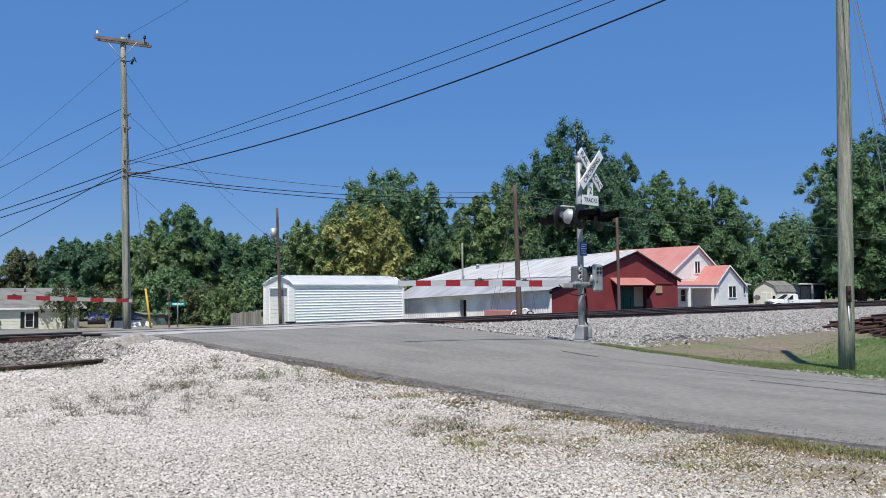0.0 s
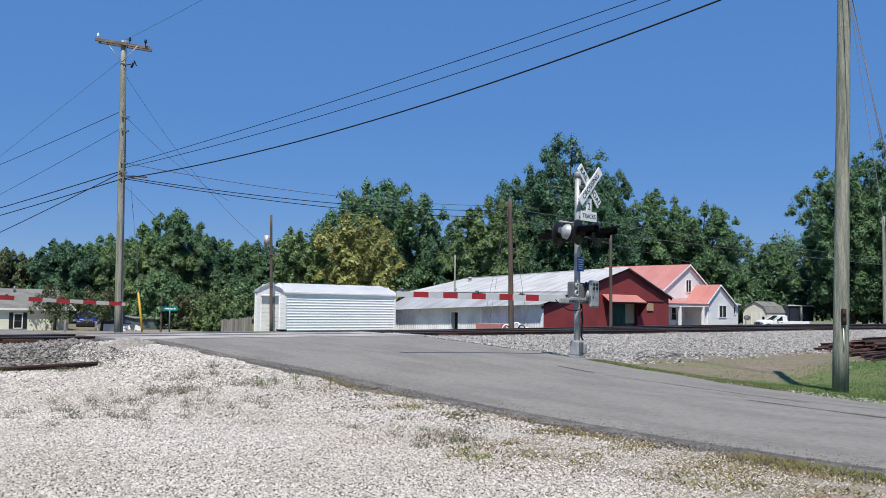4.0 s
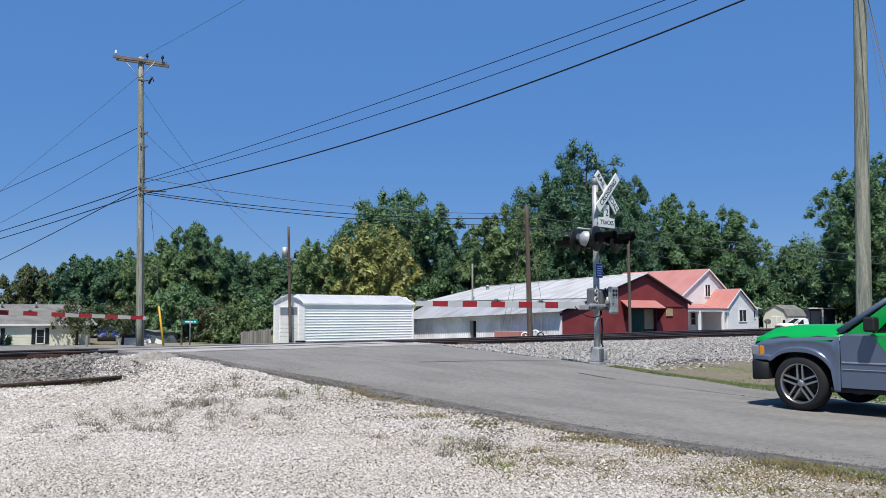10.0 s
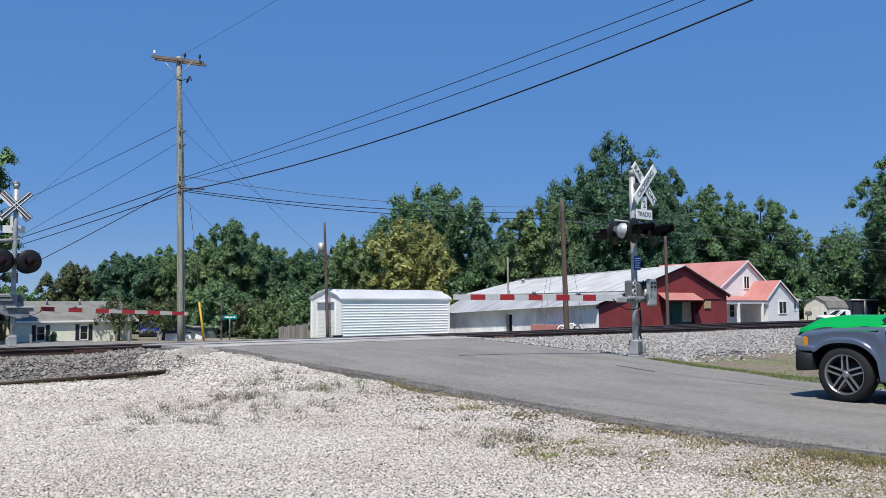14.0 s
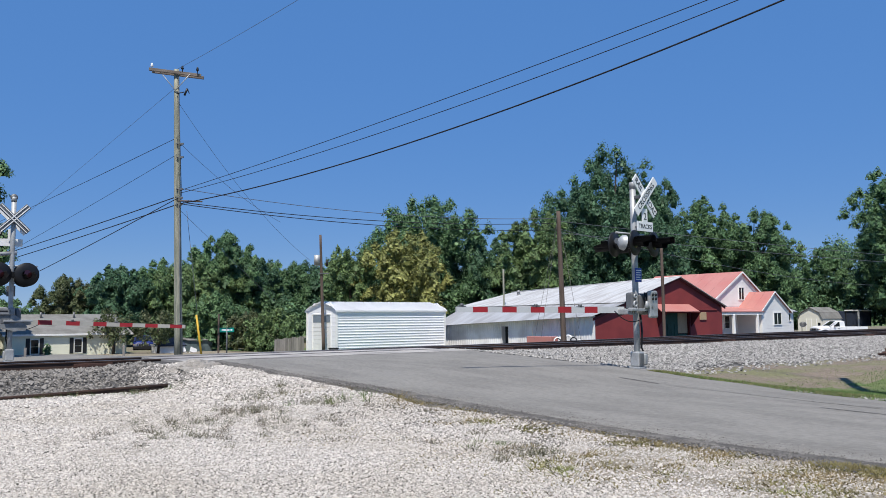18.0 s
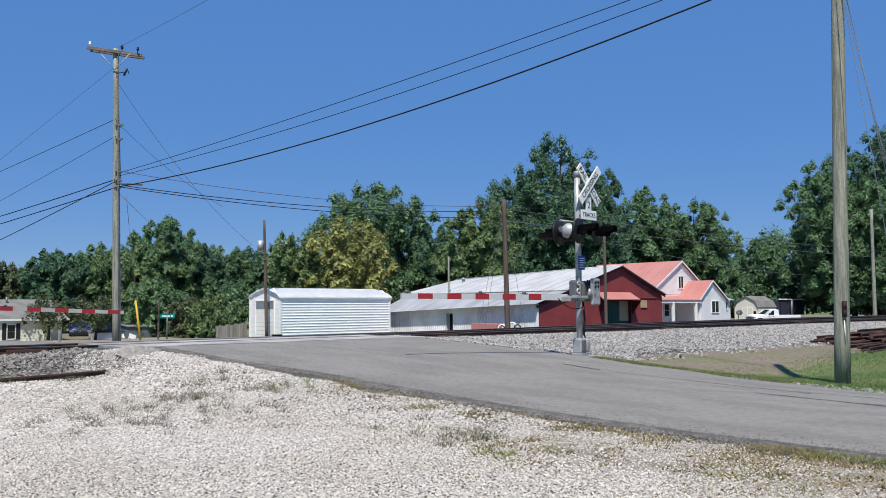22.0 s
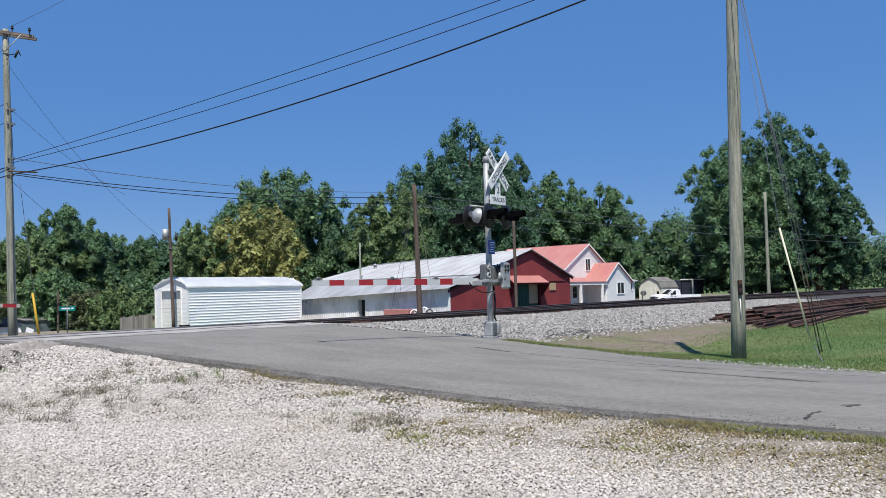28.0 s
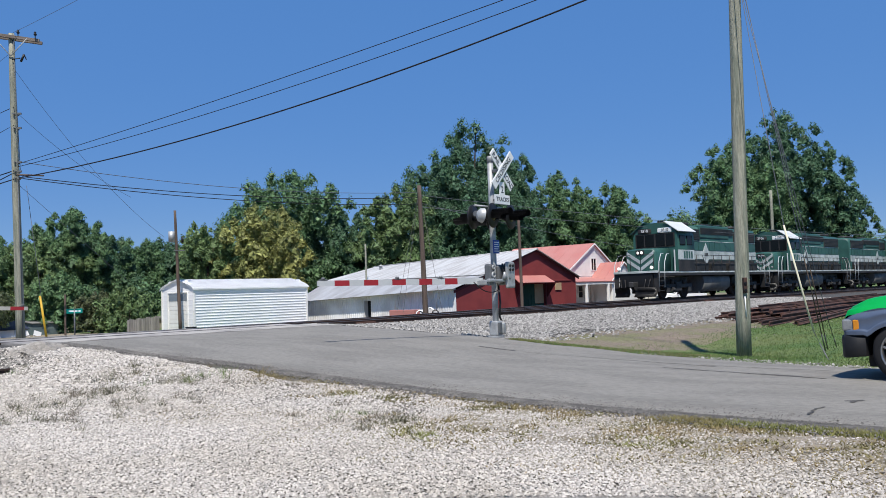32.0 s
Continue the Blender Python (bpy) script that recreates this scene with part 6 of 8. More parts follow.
def far_woods():
    """Continuous understorey and far tree line."""
    rng = np.random.default_rng(77)
    C, R = [], []
    for k in range(300):
        u = k / 299
        x = -52 + 157 * u
        y = 101 + 10 * rng.random() + (8 if x > 35 else 0)
        top = (7.5 if 16 < x < 36 else 8.5 if 44 < x < 60 else 3.4 if x < -30 else 3.4 if -2 < x < 8 else 4.6) + 1.8 * rng.random()
        for z in (1.2, 3.2, top):
            C.append((x + rng.normal() * 0.8, y + rng.normal(), z))
            R.append(1.7 + 0.8 * rng.random())
    for k in range(330):
        x = -24 + 112 * k / 329
        C.append((x + rng.normal() * 0.5, (97 if x > 16 else 84) + 4 * rng.random(), 0.6 + (4.6 if x > 34 else 1.8) * rng.random()))
        R.append(1.4 + 0.8 * rng.random())
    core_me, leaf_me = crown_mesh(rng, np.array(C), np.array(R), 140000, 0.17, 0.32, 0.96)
    # inner leaves get the darker green, shade within the woods put into colour
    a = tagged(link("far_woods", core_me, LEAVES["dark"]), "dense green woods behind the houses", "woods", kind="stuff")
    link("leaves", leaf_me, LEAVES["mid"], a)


far_woods()


# ---- loose stones, weeds and grass ----
# a crushed stone: a four-cornered foot and a short ridge
CHIP_V = np.array([(1, 0.75, -0.3), (-1, 0.75, -0.3), (-1, -0.75, -0.3), (1, -0.75, -0.3), (0.5, 0.05, 0.75), (-0.5, -0.05, 0.75)], float)
CHIP_F = np.array([(0, 1, 5), (0, 5, 4), (2, 3, 4), (2, 4, 5), (1, 2, 5), (3, 0, 4)])


def stones(name, rng, s, p, size, material, label, lift=0.0):
    n = len(s)
    x, y = DV[0] * s + NV[0] * p, DV[1] * s + NV[1] * p
    z = ground_z(s, p) + lift
    v = CHIP_V[None] * (0.75 + 0.45 * rng.random((n, 6, 1))) + rng.normal(scale=0.16, size=(n, 6, 3))
    a = rng.random(n) * 6.283
    ca, sa = np.cos(a)[:, None], np.sin(a)[:, None]
    sx, sy, sz = size[:, None] * (0.8 + 0.4 * rng.random((n, 1))), size[:, None] * (0.7 + 0.4 * rng.random((n, 1))), size[:, None] * (0.6 + 0.4 * rng.random((n, 1)))
    vx, vy, vz = v[..., 0] * sx, v[..., 1] * sy, v[..., 2] * sz
    vz = vz + vx * rng.normal(scale=0.22, size=(n, 1)) + vy * rng.normal(scale=0.22, size=(n, 1))
    V = np.stack([x[:, None] + vx * ca - vy * sa, y[:, None] + vx * sa + vy * ca, (z + size * 0.2)[:, None] + vz], -1).reshape(-1, 3)
    F = (CHIP_F[None] + 6 * np.arange(n)[:, None, None]).reshape(-1, 3)
    return tagged(link(name, np_mesh(V, F), material), label, "gravel", kind="stuff")


def packed(rng, d0, d1, gap, half=37):
    """Evenly jittered spots, one a stone, over a fan of the lot from d0 to d1."""
    x, y = np.meshgrid(np.arange(-d1, d1, gap), np.arange(0, d1, gap), indexing="ij")
    x, y = (q.ravel() + (rng.random(q.size) - 0.5) * gap * 1.15 for q in (x, y))
    d, a = np.hypot(x, y), np.degrees(np.arctan2(x, y))
    ok = (d > d0) & (d < d1) & (np.abs(a) < half)
    x, y = x[ok], y[ok]
    return DV[0] * x + DV[1] * y, NV[0] * x + NV[1] * y


def scatter():
    rng = np.random.default_rng(5)
    # white gravel lot, packed stone by stone where the viewer stands near
    for d0, d1, gap, half in ((5.7, 10.5, 0.0235, 40), (10.5, 14.5, 0.030, 38), (14.5, 24.0, 0.045, 38)):
        s, p = packed(rng, d0, d1, gap, half)
        keep = (s < 9.0) & (p < 21.0)
        s, p = s[keep], p[keep]
        ed = noise2(s, p, 0.6, 3.0)
        bare = noise2(s, p, 1.3, 21.0)
        ok = (s < 8.12 + 0.35 * ed) & (p < 17.5 + 0.5 * ed + 3.2 * step(5.5, 7.0, s))
        # bare earth and weeds show through toward the road
        ok &= ~((s > 5.6) & (p < 12) & (rng.random(len(s)) < np.clip(0.9 * step(5.4, 8.1, s) * (0.35 + 1.6 * bare), 0, 0.85)))
        # trodden dust and smaller chips where cars turn in
        dust = step(5.2, 6.8, s) * (1 - step(5.6, 7.4, p))
        ok &= rng.random(len(s)) > dust * np.clip(0.5 + 0.9 * noise2(s, p, 0.9, 41.0) + 0.5 * noise2(s, p, 3.1, 43.0), 0.1, 0.85)
        s, p, dust = s[ok], p[ok], dust[ok]
        stones("lot_gravel", rng, s, p, (1 - 0.25 * dust) * gap * (0.38 + 0.24 * rng.random(len(s))), M_STONE_W, "loose white crushed limestone gravel", 0.55 * gap * rng.random(len(s)))
    # thinner gravel over the rest of the lot
    n = 9000
    s, p = -22 + 29.5 * rng.random(n), -9 + 26 * rng.random(n)
    stones("lot_gravel", rng, s, p, 0.010 + 0.022 * rng.random(n) ** 2, M_STONE_W, "loose white crushed limestone gravel")
    # pale grit along the far edge of the road
    n = 2600
    p = 0.5 + 10 * rng.random(n)
    s = road_edges(p)[1] + 0.20 + 0.24 * rng.normal(size=n)
    stones("shoulder_grit", rng, s, p, 0.008 + 0.014 * rng.random(n) ** 2, M_STONE_G, "pale grit along the road shoulder", 0.01)
    # crumbs of asphalt along the broken road edge
    n = 15000
    p = 0.8 + 19 * rng.random(n)
    s = road_edges(p)[0] + 0.04 + (0.20 - 0.08 * step(9, 13, p)) * rng.normal(size=n)
    stones("asphalt_crumbs", rng, s, p, 0.006 + 0.013 * rng.random(n) ** 2, M_CRUMB, "dark asphalt crumbs along the road edge", 0.022)
    # fine grit worn off along the near edge of the asphalt
    n = 7000
    p = 0.8 + 18 * rng.random(n)
    s = road_edges(p)[0] + 0.05 + 0.75 * rng.random(n) ** 2.2
    stones("road_grit", rng, s, p, 0.0035 + 0.006 * rng.random(n) ** 2, M_STONE_L, "fine grit strewn over the asphalt edge", 0.052)
    # ballast shoulders
    n = 66000
    s = np.concatenate([17.0 + 38 * rng.random(n) ** 1.2, -9 + 16.2 * rng.random(20000)])
    p = np.concatenate([13.0 + 9.2 * rng.random(n) ** 0.9, 17.7 + 4.4 * rng.random(20000)])
    ed = np.array([noise.noise(Vector((u * 0.5, v * 0.5, 9))) for u, v in zip(s, p)])
    ok = ~((s > 10) & (p < 14.4 + 1.0 * ed) & (rng.random(len(s)) < 0.8))
    s, p = s[ok], p[ok]
    for side, mt in ((s < 10, M_STONE_L), (s >= 10, M_STONE_G)):
        q, w = s[side], p[side]
        stones("track_ballast", rng, q, w, np.where(q < 8, 0.019, 0.023) + 0.021 * rng.random(len(q)), mt, "grey crushed stone ballast on the track shoulder", 0.035 * rng.random(len(q)))
    # stones strewn over the dirt strip and the verge
    n = 1300
    s, p = 15.5 + 26 * rng.random(n) ** 1.2, 9.0 + 5.5 * rng.random(n) ** 0.7
    ok = s > road_edges(p)[1] + 0.1
    stones("strewn_stones", rng, s[ok], p[ok], 0.008 + 0.018 * rng.random(ok.sum()) ** 2, M_STONE_L, "loose grey stones strewn over the dirt")


scatter()


def blades(name, rng, s, p, h, w, material, label, lean=0.5, up=None):
    n = len(s)
    x, y = DV[0] * s + NV[0] * p, DV[1] * s + NV[1] * p
    z = ground_z(s, p) if up is None else ground_z(s, p) + up
    a = rng.random(n) * 6.283
    dx, dy = np.cos(a) * w, np.sin(a) * w
    lx, ly = rng.normal(size=n) * lean * h, rng.normal(size=n) * lean * h
    V = np.stack([np.stack([x - dx, y - dy, z], -1), np.stack([x + dx, y + dy, z], -1), np.stack([x + lx, y + ly, z + h], -1)], 1).reshape(-1, 3)
    F = np.arange(3 * n).reshape(-1, 3)
    return tagged(link(name, np_mesh(V, F), material), label, "grass" if "grass" in name else "weeds", kind="stuff")


WEED_PATCHES = (
    # s, p, spread s, spread p, blades, height, material
    (4.55, 11.3, 0.75, 0.85, 420, 0.14, M_STEM),
    (5.2, 11.8, 0.65, 0.7, 320, 0.14, M_STEM),
    (3.95, 10.7, 0.5, 0.6, 220, 0.13, M_STEM),
    (5.8, 12.7, 0.35, 0.4, 260, 0.16, M_STEM),
    (6.7, 14.0, 0.35, 0.35, 200, 0.18, M_STEM),
    (7.1, 13.5, 0.4, 0.3, 260, 0.10, M_WEED),
    (6.9, 12.2, 0.3, 0.25, 160, 0.16, M_STEM),
    (7.3, 12.3, 0.35, 0.25, 220, 0.17, M_BLADE),
    (7.95, 11.5, 0.12, 0.12, 70, 0.22, M_WEED),
    (8.1, 10.6, 0.15, 0.2, 120, 0.06, M_WEED),
    (7.44, 9.15, 0.2, 0.2, 240, 0.05, M_WEED),
    (7.5, 9.0, 0.12, 0.12, 120, 0.05, M_EDGE),
    (7.0, 8.3, 0.25, 0.25, 120, 0.06, M_STEM),
    (6.66, 7.65, 0.15, 0.15, 120, 0.07, M_BLADE),
    (6.25, 6.85, 0.25, 0.3, 260, 0.10, M_STEM),
    (6.5, 6.4, 0.4, 0.4, 420, 0.04, M_WEED),
    (5.95, 5.9, 0.28, 0.25, 260, 0.05, M_EDGE),
    (5.8, 5.55, 0.4, 0.4, 300, 0.035, M_WEED),
    (6.9, 5.6, 0.5, 0.8, 650, 0.03, M_WEED),
    (7.1, 4.3, 0.5, 0.9, 1000, 0.03, M_WEED),
    (6.4, 4.2, 0.35, 0.5, 260, 0.03, M_EDGE),
    (6.04, 8.14, 0.12, 0.12, 40, 0.08, M_STEM),
    (5.35, 9.08, 0.12, 0.12, 30, 0.06, M_STEM),
    (4.94, 17.38, 1.2, 0.15, 360, 0.10, M_WEED),
    (5.4, 17.1, 1.0, 0.12, 240, 0.12, M_BLADE),
    (6.2, 17.2, 0.5, 0.15, 160, 0.12, M_STEM),
)


def greenery():
    rng = np.random.default_rng(15)
    n = 105000
    s, p = 14.6 + 24 * rng.random(n) ** 1.3, 1 + 11.5 * rng.random(n)
    w = np.array([noise.noise(Vector((u * 0.45, v * 0.45, 5))) for u, v in zip(s, p)])
    rgt = road_edges(p)[1]
    ok = (s > rgt + 0.05) & (p < 10.8 + 0.17 * np.clip(s - 29, 0, 30) + 1.6 * w + 1.2 * rng.random(n) ** 3) & (rng.random(n) < 0.75 + 0.8 * w)
    s, p = s[ok], p[ok]
    blades("grass_verge", rng, s, p, 0.018 + 0.028 * rng.random(len(s)), 0.009, M_BLADE, "mown green grass verge beside the road")
    n = 17000
    p = 7.5 + 5.6 * rng.random(n)
    s = road_edges(p)[1] + 0.06 + 1.35 * rng.random(n) ** 1.3
    ok = (p < 13.2 - 0.5 * rng.random(n)) & (rng.random(n) < 0.85 + noise2(s, p, 0.9, 8.0))
    gold = rng.random(n) < 0.28
    for pick, mt in ((ok & ~gold, M_BLADE), (ok & gold, M_WEED)):
        blades("grass_verge", rng, s[pick], p[pick], 0.025 + 0.04 * rng.random(pick.sum()), 0.009, mt, "rough olive grass verge between road and dirt")
    # weeds along the near road edge
    n = 26000
    p = 0.5 + 12 * rng.random(n)
    s = road_edges(p)[0] - 0.36 + 0.26 * rng.normal(size=n)
    w = np.array([noise.noise(Vector((u * 0.9, v * 0.9, 2))) for u, v in zip(s, p)])
    ok = (w > -0.28 + 0.32 * rng.random(n)) & (s < road_edges(p)[0] - 0.04)
    gr = ok & (w > 0.46) & (rng.random(n) < 0.7)
    ok &= ~gr
    blades("edge_grass", rng, s[gr], p[gr], 0.015 + 0.028 * rng.random(gr.sum()), 0.008, M_EDGE, "green grass tufts along the asphalt edge")
    blades("edge_grass", rng, s[ok], p[ok], 0.008 + 0.022 * rng.random(ok.sum()), 0.008, M_WEED, "patchy grass along the asphalt edge")
    # an unbroken band of grass where the road leaves the lot
    n = 15000
    p = 0.4 + 4.6 * rng.random(n) ** 1.15
    s = road_edges(p)[0] - 0.20 + 0.085 * rng.normal(size=n)
    w = noise2(s, p, 1.1, 4.0)
    ok = rng.random(n) < 0.75 + w - 0.6 * step(3.0, 4.8, p)
    blades("edge_grass", rng, s[ok], p[ok], 0.02 + 0.04 * rng.random(ok.sum()), 0.007, M_EDGE, "band of short green grass along the asphalt")
    # thin litter of stalks and dead leaves strewn over the gravel by the road
    n = 18000
    p, s = 1.0 + 9 * rng.random(n), 8.2 - 3.6 * rng.random(n) ** 1.4
    w = np.array([noise.noise(Vector((u * 0.8, v * 0.8, 12))) for u, v in zip(s, p)])
    ok = w > -0.05 + 0.3 * rng.random(n)
    blades("stalk_litter", rng, s[ok], p[ok], 0.012 + 0.02 * rng.random(ok.sum()), 0.010, M_WEED, "dry brown stalks and leaves strewn over the gravel", 1.6)
    # dry weed patches in the gravel: centre, spread, count, height
    for cs, cp, rs, rp, cnt, hh, mt in WEED_PATCHES:
        tufts = max(4, cnt // 22) if hh > 0.06 else max(8, cnt // 40)
        which = rng.integers(0, tufts, cnt)
        near = 0.055 if hh > 0.06 else 0.09
        s = (cs + rs * rng.normal(size=tufts))[which] + near * rng.normal(size=cnt)
        p = (cp + rp * rng.normal(size=tufts))[which] + near * rng.normal(size=cnt)
        ok = s < 8.1
        blades("weeds", rng, s[ok], p[ok], hh * (0.4 + 0.8 * rng.random(ok.sum())), 0.010 if hh < 0.06 else 0.0035, mt, "dry weeds growing through the white gravel", 1.1 if hh < 0.06 else 0.55)
        if mt is M_STEM:
            q = rng.choice(len(s), 2 * len(s))
            up = hh * 0.8 * rng.random(len(q))
            blades("weeds", rng, s[q] + 0.03 * rng.normal(size=len(q)), p[q] + 0.03 * rng.normal(size=len(q)), np.full(len(q), 0.018), 0.006, mt, "small dry leaves on the weeds in the gravel", 1.5, up)


greenery()
ties()


# ---- vehicles ----
M_TRUCKGREY = mat("slate_blue_paint", (0.108, 0.136, 0.19), rough=0.28, metal=0.25, var=0.06, bump=0, spec=0.6)
M_TRUCKGREEN = mat("bright_green_paint", (0.0, 0.335, 0.052), rough=0.3, var=0.05, bump=0, spec=0.6)
M_SILVER = mat("silver_trim", (0.45, 0.46, 0.48), rough=0.35, metal=0.7, var=0.08, bump=0)
M_CHROME = mat("polished_alloy", (0.42, 0.41, 0.39), rough=0.30, metal=0.9, var=0.1, bump=0)
M_AMBER = mat("amber_lens", (0.65, 0.24, 0.02), rough=0.2, var=0.1, bump=0)
M_LAMPCLEAR = mat("headlight_glass", (0.24, 0.25, 0.25), rough=0.12, var=0.2, scale=20, bump=0, spec=0.8)
M_CARWHITE = mat("white_car_paint", (0.78, 0.79, 0.80), rough=0.35, var=0.05, bump=0)
M_CARBLUE = mat("dark_blue_paint", (0.012, 0.022, 0.13), rough=0.35, var=0.1, bump=0)
M_PLASTIC = mat("black_plastic", (0.014, 0.014, 0.015), rough=0.6, var=0.2, bump=0.05)


DROP = 0.07  # the body sits this much low on its springs


def wheel_parts(parent, x, y, r, side, rim=None):
    """Wheel as its own part: tyre, rim, spokes; side +1 is the left."""
    hub = new("wheel")
    hub.parent = parent
    hub.matrix_local = pose(x, y, r + DROP)
    bm = B()
    w = 0.13
    lathe(bm, [(r * 0.735, -w), (r * 0.90, -w * 1.02), (r * 0.985, -w * 0.8), (r, -w * 0.4), (r, w * 0.4), (r * 0.985, w * 0.8), (r * 0.90, w * 1.02), (r * 0.735, w)], 40, m=pose(0, 0, 0, 90))
    part("tyre", bm, M_RUBBER, hub, "black rubber tyre")
    bm = B()
    lathe(bm, [(r * 0.75, -w), (r * 0.74, w * 0.98), (r * 0.70, w * 0.95), (r * 0.665, w * 0.55), (r * 0.665, -w * 0.6)], 40, m=pose(0, 0, 0, -90 * side))
    part("rim", bm, rim or M_CHROME, hub, "polished rim")
    # black instead of steel: the dark between the spokes is put into its colour
    bm = B()
    lathe(bm, [(0.01, 0.0), (r * 0.655, 0.0), (r * 0.655, -0.04), (0.01, -0.04)], 28, m=pose(0, 0, 0, -90 * side))
    part("brake_disc", bm, M_BLACK, hub)
    bm = B()
    lathe(bm, [(0.005, 0.10), (r * 0.10, 0.095), (r * 0.15, 0.07), (r * 0.17, 0.03)], 20, m=pose(0, 0, 0, -90 * side))
    part("hub_cap", bm, M_CHROME, hub)
    for k in range(5):
        a = 2 * math.pi * k / 5 - math.pi / 2
        bm = B()
        for off in (-0.085, 0.085):
            q = Matrix.Rotation(a, 4, "Y") @ pose(0, 0, r * off * 1.15, 0, 0, 0)
            box(bm, r * 0.10, r * 0.70, side * 0.055, side * 0.092, -r * 0.038, r * 0.038, 0.006, q)
        part("spoke", bm, rim or M_CHROME, hub)
    return hub


def arc(cx, cz, r, a0, a1, n=14):
    return [(cx + r * math.cos(radians(a0 + (a1 - a0) * k / n)), cz + r * math.sin(radians(a0 + (a1 - a0) * k / n))) for k in range(n + 1)]


def loft(bm, stations, cap=True):
    """Mirror-symmetric body: stations (x, [(y, z) from the side up to the middle])."""
    rings = []
    for x, sec in stations:
        full = [(x, y, z) for y, z in sec] + [(x, -y, z) for y, z in reversed(sec) if y > 1e-4]
        rings.append([bm.verts.new(v) for v in full])
    n = len(rings[0])
    for a, b in zip(rings, rings[1:]):
        for k in range(n - 1):
            f = bm.faces.new((a[k], a[k + 1], b[k + 1], b[k]))
            f.smooth = True
    if cap:
        bm.faces.new(rings[0])
        bm.faces.new(rings[-1][::-1])
    bmesh.ops.recalc_face_normals(bm, faces=bm.faces[:])


def fender_skin(bm, sd, hw, fx, zc, ra):
    """Front fender as a curved skin: rounded shoulder, flat flank, flared arch lip."""
    xs = np.concatenate([np.linspace(-1.36, fx - ra, 4)[:-1], np.linspace(fx - ra, fx + ra, 25), np.linspace(fx + ra, -0.04, 5)[1:]])
    top = np.interp(xs, (-1.36, -1.0, -0.55, -0.25, -0.12, -0.04), (1.135, 1.13, 1.11, 1.075, 1.05, 1.0))
    arch = zc + (ra - 0.03) * np.clip(1 - np.abs((xs - fx) / ra) ** 2.5, 0, None) ** (1 / 2.3)
    low = np.where(xs < fx, np.where(xs <= fx - ra + 1e-6, 0.38, np.maximum(arch, 0.38)), np.where(xs > -0.32, 0.78, np.maximum(arch, 0.76)))
    nose = np.clip((xs + 0.30) / 0.26, 0, 1) ** 2 * 0.07
    rows = []
    for x, t, b, q in zip(xs, top, low, nose):
        row = []
        for j in range(29):
            v = j / 28
            z = t + (b - t) * v
            # soft shoulder, shallow hollow, then a crisp band round the arch
            band = min(1.0, max(0.0, (b + 0.075 - z) / 0.012)) * (1 - min(1.0, max(0.0, (fx - 0.36 - x) / 0.12)))
            y = hw - 0.07 * (1 - min(1, v / 0.3)) ** 2 - 0.008 * math.sin(math.pi * min(1, max(0, (v - 0.2) / 0.6))) + 0.030 * band - q
            row.append(bm.verts.new((x, sd * y, z)))
        rows.append(row)
    for a, b in zip(rows, rows[1:]):
        for j in range(28):
            bm.faces.new((a[j], a[j + 1], b[j + 1], b[j])).smooth = True
    bmesh.ops.recalc_face_normals(bm, faces=bm.faces[:])
    bmesh.ops.solidify(bm, geom=bm.faces[:], thickness=0.02)


